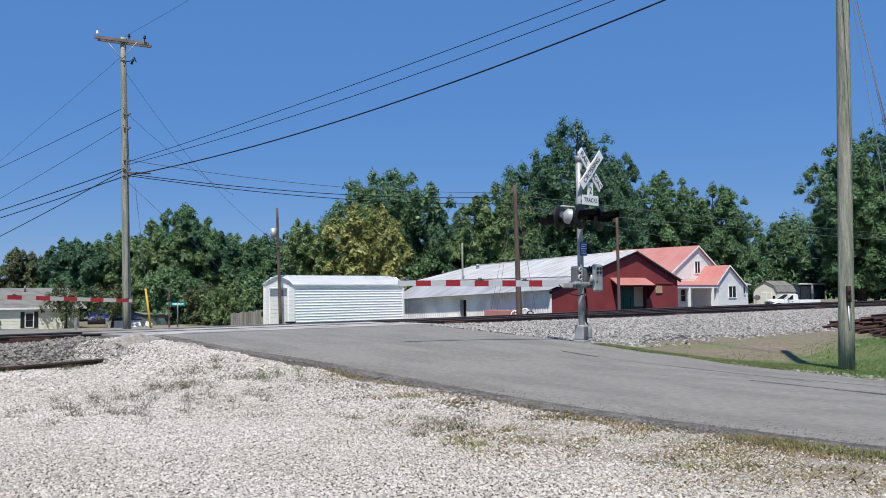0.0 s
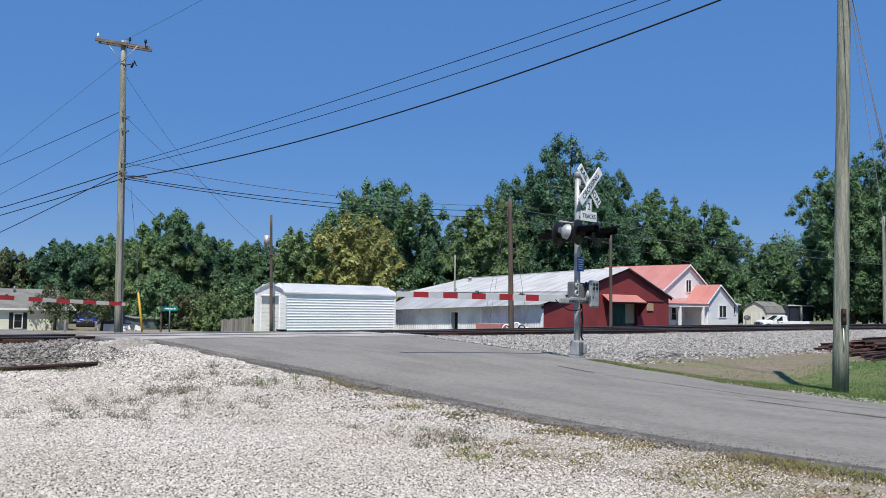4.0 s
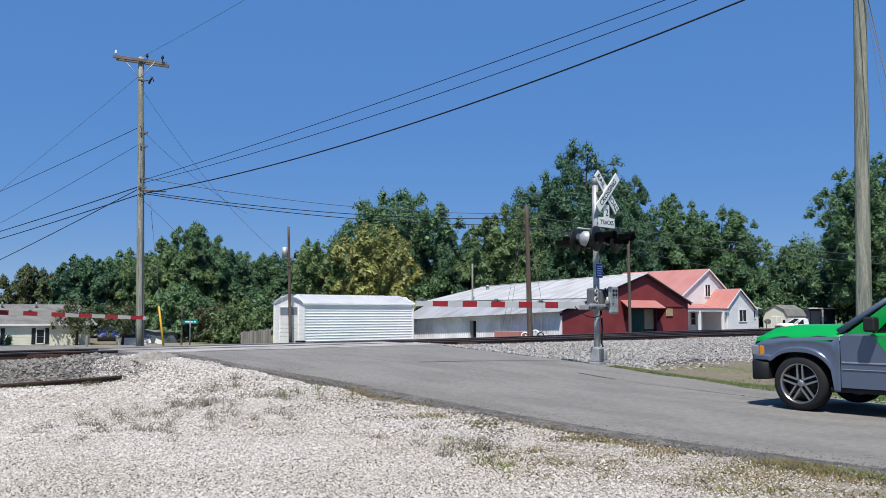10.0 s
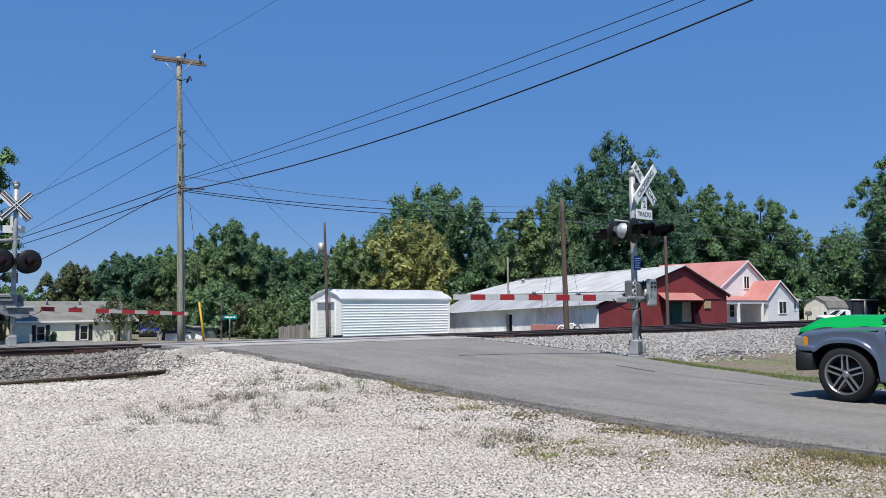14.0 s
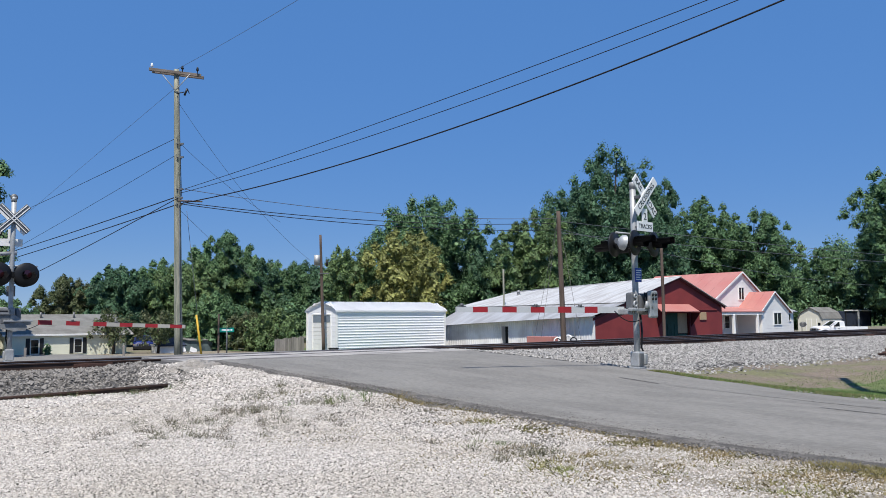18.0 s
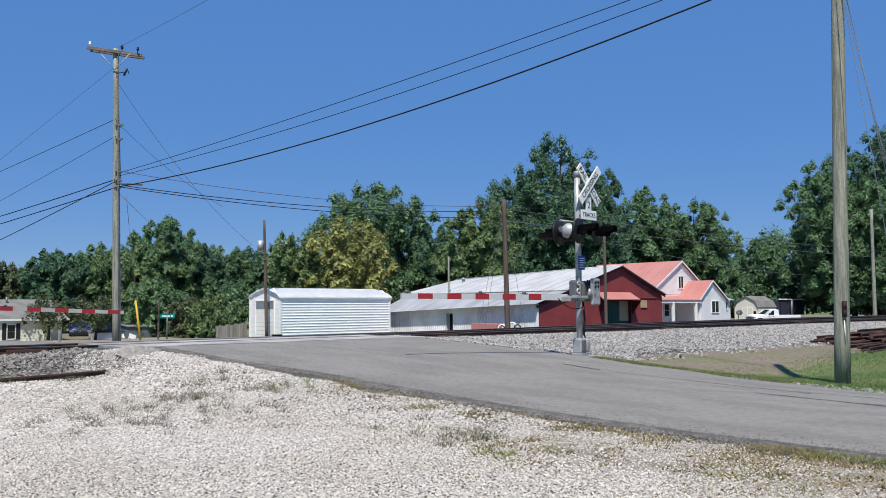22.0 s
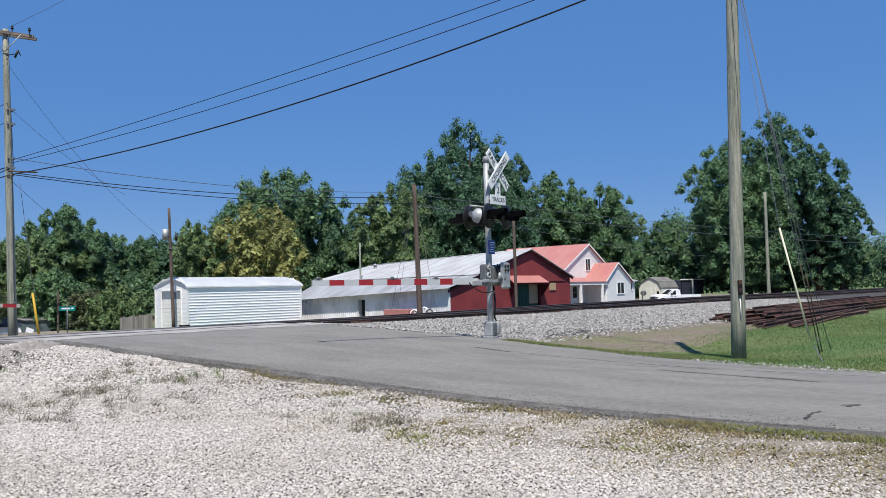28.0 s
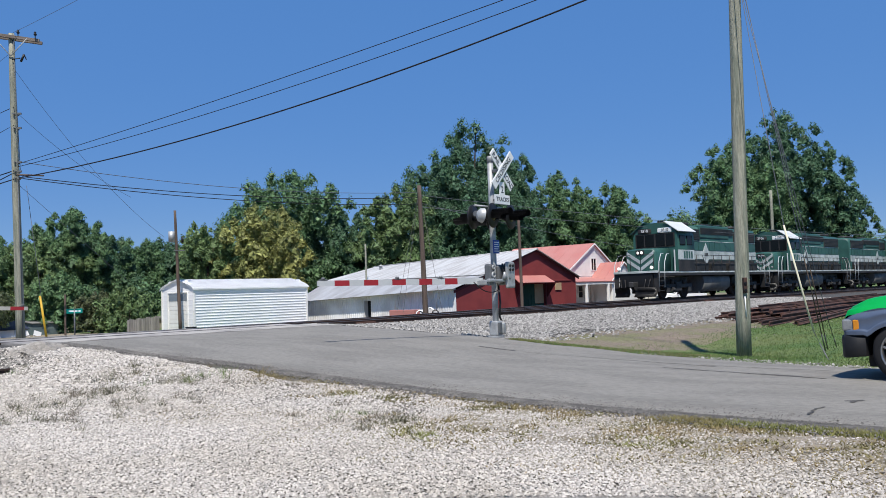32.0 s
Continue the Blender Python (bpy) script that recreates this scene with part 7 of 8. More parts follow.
def pickup(name, m, label, low, high, flames, r=0.39, rim=None):
    """Full-size pickup: x forward, y to its left, origin on the ground below the front bumper."""
    th = thing(name, m, label, "pickup truck")
    hw = 0.98
    fx, rx = -0.77, -4.40
    # front fender sides with round arches
    for sd in (1, -1):
        y0, y1 = sorted((sd * hw, sd * (hw - 0.05)))
        bm = B()
        fender_skin(bm, sd, hw, fx, r + 0.04, 0.505)
        part("front_fender", bm, low, th, "slate blue front fender" if flames else "")
        bm = B()
        prism(bm, arc(fx, r + 0.04, 0.52, -10, 190, 20), *sorted((sd * 0.68, sd * 0.55)))
        part("wheel_well", bm, M_PLASTIC, th)
        # door
        bm = B()
        prism(bm, [(-1.375, 0.44), (-2.55, 0.44), (-2.55, 1.16), (-1.375, 1.15)], y0, y1)
        d = part("door", bm, low, th, "slate blue door" if flames else "")
        for z, h in ((0.775, 0.022), (0.685, 0.012)):
            bm = B()
            box(bm, -2.53, -1.39, *sorted((sd * hw, sd * (hw + 0.012))), z, z + h, 0.004)
            part("side_trim", bm, M_SILVER, d, "silver side trim")
        bm = B()
        box(bm, -2.40, -2.22, *sorted((sd * hw, sd * (hw + 0.03))), 0.98, 1.03, 0.01)
        part("handle", bm, M_PLASTIC, d)
        bm = B()
        box(bm, -3.4, -1.2, *sorted((sd * (hw - 0.03), sd * (hw - 0.1))), 0.37, 0.44, 0.02)
        part("rocker_panel", bm, M_PLASTIC, th)
        # rear cab corner and bed side
        bm = B()
        prism(bm, [(-2.565, 0.44), (-3.10, 0.44), (-3.10, 1.17), (-2.565, 1.16)], y0, y1)
        part("cab_corner", bm, low, th)
        bm = B()
        prism(bm, [(-3.14, 0.40), (-3.14, 1.18), (-5.55, 1.18), (-5.55, 0.52), (rx - 0.52, 0.48)] + [q for q in reversed(arc(rx, r + 0.08, 0.50, 0, 180, 18))][0:] + [(rx + 0.52, 0.40)], y0, y1)
        part("bed_side", bm, low, th)
        # mirror
        bm = B()
        box(bm, -1.93, -1.77, *sorted((sd * 1.02, sd * 1.18)), 1.21, 1.41, 0.03)
        mi = part("mirror", bm, M_PLASTIC, th, "black door mirror")
        bm = B()
        cyl(bm, (-1.80, sd * 0.90, 1.22), (-1.84, sd * 1.08, 1.28), 0.03, n=8)
        part("mirror_arm", bm, M_PLASTIC, mi)
        # headlamp and amber lamp
        bm = B()
        box(bm, -0.17, -0.02, *sorted((sd * 0.60, sd * 0.955)), 0.835, 0.99, 0.022)
        hl = part("headlight", bm, M_LAMPCLEAR, th, "clear headlight")
        bm = B()
        box(bm, -0.245, -0.165, *sorted((sd * 0.88, sd * 0.975)), 0.825, 0.985, 0.015)
        part("turn_signal", bm, M_AMBER, hl, "amber turn signal")
        # pillars and side glass
        bm = B()
        cyl(bm, (-1.30, sd * 0.86, 1.20), (-2.14, sd * 0.70, 1.79), 0.045, 0.04, 10)
        part("a_pillar", bm, low, th)
        bm = B()
        prism(bm, [(-1.50, 1.19), (-2.50, 1.19), (-2.47, 1.72), (-2.22, 1.72)], *sorted((sd * 0.83, sd * 0.85)))
        part("side_window", bm, M_GLASS, th, "dark side window")
        bm = B()
        prism(bm, [(-1.42, 1.18), (-1.80, 1.18), (-1.86, 1.25), (-2.30, 1.68), (-2.50, 1.70), (-2.50, 1.75), (-2.20, 1.75)], *sorted((sd * 0.835, sd * 0.866)))
        part("door_frame", bm, high, th, "bright green door frame" if flames else "")
        bm = B()
        prism(bm, [(-2.50, 1.16), (-3.06, 1.16), (-3.0, 1.74), (-2.46, 1.74)], *sorted((sd * 0.82, sd * 0.87)))
        part("b_pillar", bm, high, th)
        bm = B()
        slab(bm, [(-1.39, sd * (hw - 0.004), 1.14), (-3.1, sd * (hw - 0.004), 1.17), (-3.1, sd * 0.80, 1.22), (-1.39, sd * 0.80, 1.20)], 0.03)
        part("belt_line", bm, low, th)
    # hood, raised in the middle
    bm = B()
    sec = lambda e, k: [(hw - 0.075, e - 0.035), (0.885, e + 0.03), (0.74, e + 0.055), (0.66, e + 0.05 + k), (0.35, e + 0.07 + k), (0.0, e + 0.075 + k)]
    loft(bm, [(-0.03, [(0.86, 0.99), (0.80, 1.02), (0.66, 1.03), (0.58, 1.04), (0.3, 1.05), (0, 1.05)]), (-0.09, sec(1.075, 0.03)), (-0.28, sec(1.108, 0.085)), (-0.5, sec(1.122, 0.10)), (-0.8, sec(1.128, 0.092)), (-1.2, sec(1.135, 0.09)), (-1.47, sec(1.135, 0.085))])
    hood = part("hood", bm, high, th, "bright green hood with a raised centre" if flames else "")
    # front mask, grille, bumper
    bm = B()
    box(bm, -0.12, -0.03, -0.94, 0.94, 0.74, 1.0, 0.03)
    part("front_mask", bm, low, th)
    bm = B()
    box(bm, -0.05, 0.0, -0.52, 0.52, 0.80, 1.02, 0.02)
    gr = part("grille", bm, M_SILVER, th)
    for a, b in ((-0.48, -0.05), (0.05, 0.48)):
        for c, d in ((0.82, 0.90), (0.92, 1.0)):
            bm = B()
            box(bm, -0.004, 0.004, a, b, c, d)
            part("grille_opening", bm, M_BLACK, gr)
    bm = B()
    loft(bm, [(0.05, [(0.62, 0.48), (0.64, 0.50), (0.64, 0.74), (0.6, 0.77), (0, 0.77)]), (0.02, [(0.84, 0.48), (0.86, 0.50), (0.86, 0.74), (0.82, 0.78), (0, 0.78)]), (-0.06, [(0.97, 0.48), (0.99, 0.51), (0.99, 0.75), (0.95, 0.79), (0, 0.79)]), (-0.32, [(0.985, 0.50), (1.0, 0.53), (1.0, 0.74), (0.96, 0.78), (0, 0.78)])])
    part("front_bumper", bm, M_PLASTIC, th, "black front bumper")
    bm = B()
    box(bm, -5.72, -5.55, -0.95, 0.95, 0.52, 0.72, 0.03)
    part("rear_bumper", bm, M_PLASTIC, th)
    # cab shell
    bm = B()
    slab(bm, [(-1.32, -0.80, 1.22), (-1.32, 0.80, 1.22), (-2.14, 0.66, 1.77), (-2.14, -0.66, 1.77)], 0.02)
    part("windshield", bm, M_GLASS, th)
    bm = B()
    loft(bm, [(-2.14, [(0.70, 1.73), (0.66, 1.77), (0.3, 1.79), (0, 1.79)]), (-2.5, [(0.74, 1.74), (0.68, 1.82), (0.3, 1.84), (0, 1.84)]), (-3.0, [(0.72, 1.73), (0.66, 1.80), (0.3, 1.82), (0, 1.82)])])
    part("roof", bm, high, th)
    bm = B()
    box(bm, -3.10, -3.05, -0.85, 0.85, 0.6, 1.20, 0.01)
    box(bm, -3.06, -3.0, -0.78, 0.78, 1.2, 1.76, 0.01)
    part("cab_back", bm, high, th)
    bm = B()
    box(bm, -5.55, -3.14, -0.92, 0.92, 0.62, 0.68)
    part("bed_floor", bm, M_PLASTIC, th)
    bm = B()
    box(bm, -5.56, -5.50, -0.95, 0.95, 0.6, 1.18, 0.01)
    part("tailgate", bm, low, th)
    bm = B()
    box(bm, -5.3, -0.3, -0.6, 0.6, 0.44, 0.66, 0.03)
    part("chassis", bm, M_BLACK, th)
    bm = B()
    box(bm, -2.9, -1.5, -0.86, 0.86, 0.6, 1.1, 0.05)
    part("interior", bm, M_BLACK, th)
    if flames:
        # licks of paint over fender and door, a thin step proud
        licks = [
            [(-0.52, 1.06), (-0.80, 1.085), (-1.26, 1.09), (-1.10, 1.068), (-1.22, 1.05), (-1.0, 1.045), (-0.90, 1.025), (-0.78, 1.05)],
        ]
        for q in licks:
            bm = B()
            prism(bm, q, hw - 0.045, hw - 0.008)
            part("flame", bm, high, th, "bright green flame paint")
        bm = B()
        prism(bm, [(-1.80, 1.145), (-2.54, 1.155), (-2.54, 0.94), (-2.3, 0.99), (-2.12, 0.92), (-1.98, 0.93), (-1.92, 1.02), (-1.86, 1.10)], hw, hw + 0.004)
        part("flame", bm, high, th, "bright green flame paint")
        for sd in (1, -1):
            bm = B()
            slab(bm, [(-1.80, sd * (hw - 0.004), 1.155), (-3.1, sd * (hw - 0.004), 1.178), (-3.1, sd * 0.80, 1.228), (-1.80, sd * 0.80, 1.209)], 0.03)
            part("belt_flame", bm, high, th, "bright green flame paint")
        # slate licks sweeping back over the side of the hood
        for x0, ln in ((-0.22, 0.48), (-0.82, 0.42)):
            bm = B()
            up, dn = [], []
            for j in range(9):
                u = j / 8
                x = x0 - ln * u
                e = float(np.interp(-x, (0.09, 0.3, 0.55, 0.8, 1.2, 1.47), (1.06, 1.10, 1.12, 1.128, 1.135, 1.135)))
                f0, f1 = 0.05 + 0.1 * u, 0.12 + 0.75 * math.sin(math.pi * min(1, u * 1.1)) ** 0.8 * (0.4 + 0.6 * u)
                for f, lst in ((f0, dn), (max(f1, f0 + 0.03), up)):
                    lst.append(bm.verts.new((x, hw - 0.075 - 0.02 * f + 0.004, e - 0.035 + 0.065 * f + 0.004)))
            for j in range(8):
                bm.faces.new((dn[j], dn[j + 1], up[j + 1], up[j]))
            bmesh.ops.solidify(bm, geom=bm.faces[:], thickness=0.003)
            part("flame_edge", bm, low, hood, "slate blue flame lick")
    ws = [wheel_parts(th, fx, 0.86, r, 1, rim), wheel_parts(th, fx, -0.86, r, -1, rim), wheel_parts(th, rx, 0.86, r, 1, rim), wheel_parts(th, rx, -0.86, r, -1, rim)]
    return th, ws


TRUCK_TURN = TURN + 90.0
truck, truck_wheels = pickup("pickup_truck", pose(0, 0, 0), "slate blue pickup with green flame hood driving on the road", M_TRUCKGREY, M_TRUCKGREEN, True)
pickup("parked_pickup", pose(*W(73.2, 39.75, -0.24), 0, 0, TURN + 145) @ Matrix.Scale(0.82, 4), "white pickup parked beside the white house", M_CARWHITE, M_CARWHITE, False, 0.37, M_ALUDK)
pickup("parked_pickup", pose(-26.7, 66.5, -0.75, 0, 0, -67) @ Matrix.Scale(0.78, 4), "dark blue pickup parked beside the bungalow", M_CARBLUE, M_CARBLUE, False, 0.36, M_ALUDK)

# ---- locomotives ----
M_LOCOGREEN = mat("loco_green", (0.036, 0.108, 0.088), rough=0.42, var=0.15, scale=1.2, fine=14, bump=0.03, col2=(0.030, 0.086, 0.072), mixscale=0.8)
M_LOCOBLACK = mat("loco_black", (0.022, 0.022, 0.022), rough=0.6, var=0.3, scale=2, fine=16, bump=0.05, col2=(0.045, 0.04, 0.036), mixscale=1.2)
M_LOCOWHITE = mat("loco_pale_stripe", (0.54, 0.58, 0.56), rough=0.5, var=0.12, scale=2, fine=16, bump=0.02, col2=(0.33, 0.37, 0.35))
M_LOCOGREY = mat("loco_truck_grey", (0.045, 0.044, 0.042), rough=0.7, var=0.35, scale=3, fine=22, bump=0.2)
M_LOCODIM = mat("dusty_chevron", (0.42, 0.46, 0.46), rough=0.6, var=0.2, scale=3, fine=20, bump=0.02)
M_TANK = mat("fuel_tank_grey", (0.17, 0.172, 0.165), rough=0.6, var=0.3, scale=2, fine=18, bump=0.08)
M_CABGLASS = mat("cab_glass", (0.008, 0.01, 0.011), rough=0.15, var=0.1, bump=0, spec=0.15)
M_RAILING = mat("railing_white", (0.60, 0.61, 0.60), rough=0.5, var=0.1, bump=0)
M_LIT = mat("lit_headlight", (0.9, 0.9, 0.85), rough=0.2, var=0.02, bump=0)
M_LIT.node_tree.nodes["Principled BSDF"].inputs["Emission Color"].default_value = (1.0, 0.95, 0.85, 1)
M_LIT.node_tree.nodes["Principled BSDF"].inputs["Emission Strength"].default_value = 1.3


def locomotive(label, number, lit):
    """Four-axle hood unit; x forward, y to its left, z above the rail; the front end plate is at x = 0, the middle of the unit at its origin."""
    th = thing("locomotive", pose(0, 0, 0), label, "locomotive", "locomotives")
    X = 8.6  # half the length over the end plates
    def bx(name, x0, x1, y0, y1, z0, z1, mt, bev=0.02, lab="", par=None):
        bm = B()
        box(bm, X + min(x0, x1), X + max(x0, x1), y0, y1, z0, z1, bev)
        return part(name, bm, mt, par or th, lab)
    fr = bx("frame", -0.6, -16.95, -1.5, 1.5, 1.36, 1.62, M_LOCOBLACK, 0.02, "black underframe and walkway")
    for sd in (1, -1):
        bx("sill_stripe", -0.62, -16.9, *sorted((sd * 1.5, sd * 1.51)), 1.54, 1.63, M_LOCOWHITE, 0.0, "pale sill stripe", fr)
    # low nose
    bm = B()
    loft(bm, [(X - 1.05, [(0.86, 1.62), (0.92, 2.0), (0.92, 2.72), (0.78, 2.94), (0, 2.98)]), (X - 1.18, [(0.98, 1.62), (1.02, 2.0), (1.02, 2.80), (0.88, 3.02), (0, 3.06)]), (X - 2.95, [(0.98, 1.62), (1.02, 2.0), (1.02, 2.86), (0.88, 3.08), (0, 3.12)])])
    nose = part("short_hood", bm, M_LOCOGREEN, th, "dark green low nose")
    for sd in (1, -1):
        for k in range(2):
            bm = B()
            z0 = 1.70 + 0.42 * k
            slab(bm, [(X - 1.03, sd * 0.03, z0), (X - 1.03, sd * 0.90, z0 + 0.56), (X - 1.03, sd * 0.90, z0 + 0.78), (X - 1.03, sd * 0.03, z0 + 0.22)], 0.02 * sd)
            part("chevron", bm, M_LOCODIM, nose, "pale nose chevron")
    for y in (-0.12, 0.12):
        bm = B()
        lathe(bm, [(0.002, 0.05), (0.07, 0.045), (0.09, 0.0)], 18, m=pose(X - 1.02, y, 2.80, 0, 90))
        part("headlight", bm, M_LIT if lit else M_LAMPCLEAR, nose, "lit twin headlight")
    bx("headlight_box", -1.0, -1.1, -0.28, 0.28, 2.68, 2.96, M_LOCOBLACK, 0.03, "", nose)
    # cab
    bm = B()
    loft(bm, [(X - 2.95, [(1.50, 1.62), (1.52, 3.4), (1.50, 3.9), (1.30, 4.32), (0.9, 4.60), (0, 4.70)]), (X - 5.15, [(1.50, 1.62), (1.52, 3.4), (1.50, 3.9), (1.30, 4.32), (0.9, 4.60), (0, 4.70)])])
    cab = part("cab", bm, M_LOCOGREEN, th, "dark green cab")
    bm = B()
    box(bm, X - 2.962, X - 2.935, -1.34, 1.34, 3.16, 4.03, 0.04)
    part("windshield_band", bm, M_LOCOBLACK, cab, "black band behind the windshield panes")
    for y0, y1 in ((-1.28, -0.75), (-0.68, -0.06), (0.06, 0.68), (0.75, 1.28)):
        bm = B()
        box(bm, X - 2.96, X - 2.925, y0, y1, 3.22, 3.98, 0.03)
        part("windshield", bm, M_CABGLASS, cab)
    for sd in (1, -1):
        bm = B()
        box(bm, X - 2.98, X - 2.91, *sorted((sd * 0.22, sd * 1.16)), 4.06, 4.36, 0.06)
        nb = part("number_board", bm, M_SIGNWHITE if sd > 0 else M_LOCOBLACK, cab, "white number board" if sd > 0 else "dark number board")
        text_mesh(number, 0.26, M_BLACK if sd > 0 else M_SIGNWHITE, nb, pose(X - 2.905, sd * 0.69, 4.21, 90, 0, 90))
        for x0, x1 in ((-3.2, -3.95), (-4.15, -4.85)):
            bm = B()
            box(bm, X + x1, X + x0, *sorted((sd * 1.50, sd * 1.535)), 3.25, 3.84, 0.04)
            part("side_window", bm, M_CABGLASS, cab)
        bm = B()
        slab(bm, [(X - 2.85, sd * 1.68, 4.09), (X - 5.2, sd * 1.68, 4.09), (X - 5.2, sd * 0.70, 4.77), (X - 2.85, sd * 0.70, 4.77)], 0.04 * sd)
        # the left roof side takes the pale colour, the right stays green
        part("roof_side", bm, M_RAILING if sd > 0 else M_LOCOGREEN, cab, "cab roof side, pale on the left")
        bm = B()
        box(bm, X - 5.1, X - 2.96, *sorted((sd * 1.52, sd * 1.526)), 2.35, 2.95, 0.0)
        part("side_stripe", bm, M_LOCOWHITE, cab, "pale stripe")
        bm = B()
        box(bm, X - 5.1, X - 2.96, *sorted((sd * 1.52, sd * 1.527)), 1.64, 2.30, 0.0)
        part("lower_panel", bm, M_LOCOBLACK, cab)
        for k in range(4):
            bm = B()
            box(bm, X - 4.85 + 0.32 * k, X - 4.64 + 0.32 * k, *sorted((sd * 1.53, sd * 1.534)), 2.42, 2.86)
            part("digit_bar", bm, M_LOCOGREEN, cab)
        bx("handrail_ladder", -2.7, -2.78, *sorted((sd * 1.36, sd * 1.42)), 1.65, 2.95, M_RAILING, 0.01)
    # long hood
    bm = B()
    loft(bm, [(X - 5.15, [(0.87, 1.62), (0.89, 4.16), (0.78, 4.54), (0.3, 4.64), (0, 4.64)]), (X - 16.1, [(0.87, 1.62), (0.89, 4.16), (0.78, 4.54), (0.3, 4.64), (0, 4.64)]), (X - 16.25, [(0.80, 1.62), (0.82, 4.06), (0.7, 4.34), (0.3, 4.42), (0, 4.42)])])
    lh = part("long_hood", bm, M_LOCOGREEN, th, "dark green long hood")
    for sd in (1, -1):
        bm = B()
        box(bm, X - 16.1, X - 5.16, *sorted((sd * 0.89, sd * 0.896)), 2.42, 2.98)
        part("hood_stripe", bm, M_LOCOWHITE, lh, "pale hood stripe")
        bm = B()
        box(bm, X - 16.1, X - 5.16, *sorted((sd * 0.89, sd * 0.897)), 3.58, 3.62)
        part("pin_stripe", bm, M_LOCOWHITE, lh)
        for k in range(13):
            bm = B()
            x = X - 5.4 - 0.8 * k
            box(bm, x - 0.74, x, *sorted((sd * 0.893, sd * 0.915)), 1.75, 2.36, 0.01)
            part("hood_door", bm, M_LOCOBLACK, lh)
            bm = B()
            box(bm, x - 0.74, x, *sorted((sd * 0.90, sd * 0.912)), 2.99, 3.55, 0.01)
            part("upper_door", bm, M_LOCOGREEN, lh)
        for x0, x1, z0, z1 in ((-5.4, -7.15, 3.66, 4.36), (-12.4, -15.9, 3.66, 4.36), (-7.3, -12.25, 4.06, 4.48)):
            bm = B()
            box(bm, X + x1, X + x0, *sorted((sd * 0.72, sd * 0.945)), z0, z1, 0.01)
            gl = part("intake_grille", bm, M_LOCOBLACK, lh, "dark intake grille")
            for k in range(6):
                bm = B()
                z = z0 + (z1 - z0) * (k + 0.5) / 6
                box(bm, X + x1 + 0.03, X + x0 - 0.03, *sorted((sd * 0.945, sd * 0.96)), z - 0.012, z + 0.012)
                part("louvre", bm, M_LOCOGREY, gl)
        bm = B()
        d = 0.78
        pts = [(X - 8.0 + d * 0.72, 2.72), (X - 8.0, 2.72 + d), (X - 8.0 - d * 0.72, 2.72), (X - 8.0, 2.72 - d)]
        prism(bm, pts, *sorted((sd * 0.917, sd * 0.93)))
        dm = part("emblem_plate", bm, M_LOCOWHITE, lh, "pale diamond emblem plate")
        for k in range(3):
            bm = B()
            box(bm, X - 8.24 + 0.17 * k, X - 8.13 + 0.17 * k, *sorted((sd * 0.93, sd * 0.936)), 2.62, 2.84)
            part("emblem_bar", bm, M_LOCOBLACK, dm)
        # battery boxes along the walkway
        for k in range(4):
            bx("equipment_box", -5.6 - 2.6 * k, -7.7 - 2.6 * k, *sorted((sd * 0.95, sd * 1.22)), 1.62, 2.15, M_LOCOBLACK, 0.03)
        # railings
        posts = [-5.5 - 1.22 * k for k in range(10)]
        for x in posts:
            bm = B()
            cyl(bm, (X + x, sd * 1.45, 1.55), (X + x, sd * 1.45, 2.66), 0.02, n=6)
            part("railing_post", bm, M_LOCOBLACK, th)
        for z in (2.65, 2.15):
            bm = B()
            cyl(bm, (X - 5.3, sd * 1.45, z), (X - 16.7, sd * 1.45, z), 0.02, n=6)
            part("handrail", bm, M_LOCOBLACK, th)
        for e, xs in (("front", (-0.5, -1.2)), ("rear", (-16.1, -16.95))):
            for x in xs:
                bm = B()
                tube_path(bm, [(X + x, sd * 1.48, 0.72), (X + x, sd * 1.50, 1.75), (X + x - (0.08 if e == "front" else -0.08), sd * 1.48, 2.2), (X + x - (0.42 if e == "front" else -0.42), sd * 1.44, 2.66), (X + x - (0.75 if e == "front" else -0.75), sd * 1.42, 2.70)], 0.026, 8)
                part("step_handrail", bm, M_RAILING, th, "white step handrail")
            st = bx("stair_well", xs[0] + (0.0 if e == "front" else 0.0), xs[1], *sorted((sd * 1.10, sd * 1.16)), 0.45, 1.6, M_LOCOBLACK, 0.01)
            for k in range(4):
                bx("step", xs[0] - 0.04, xs[1] + 0.04, *sorted((sd * 1.14, sd * 1.50)), 0.46 + 0.29 * k, 0.50 + 0.29 * k, M_LOCOGREY, 0.008, "", st)
            bx("stair_side", xs[0] + 0.03, xs[0], *sorted((sd * 1.18, sd * 1.50)), 0.42, 1.6, M_LOCOBLACK, 0.008, "", st)
    # hood end details and roof
    for x in (-6.4, -13.8, -14.9):
        bm = B()
        lathe(bm, [(0.50, 0), (0.50, 0.14), (0.44, 0.20), (0.01, 0.21)], 24, m=pose(X + x, 0, 4.62), closed=True)
        part("roof_fan", bm, M_LOCOBLACK, lh, "roof cooling fan")
    bx("exhaust_stack", -9.3, -10.3, -0.25, 0.25, 4.58, 4.84, M_LOCOBLACK, 0.03, "", lh)
    bx("dynamic_brake_blister", -7.2, -11.6, -0.93, 0.93, 3.80, 4.66, M_LOCOGREEN, 0.06, "", lh)
    for k, y in enumerate((-0.16, 0.0, 0.16)):
        bm = B()
        lathe(bm, [(0.02, 0), (0.03, 0.3), (0.09, 0.42)], 10, m=pose(X - 4.2, y, 4.80, 0, 90))
        part("air_horn", bm, M_ALUDK, cab)
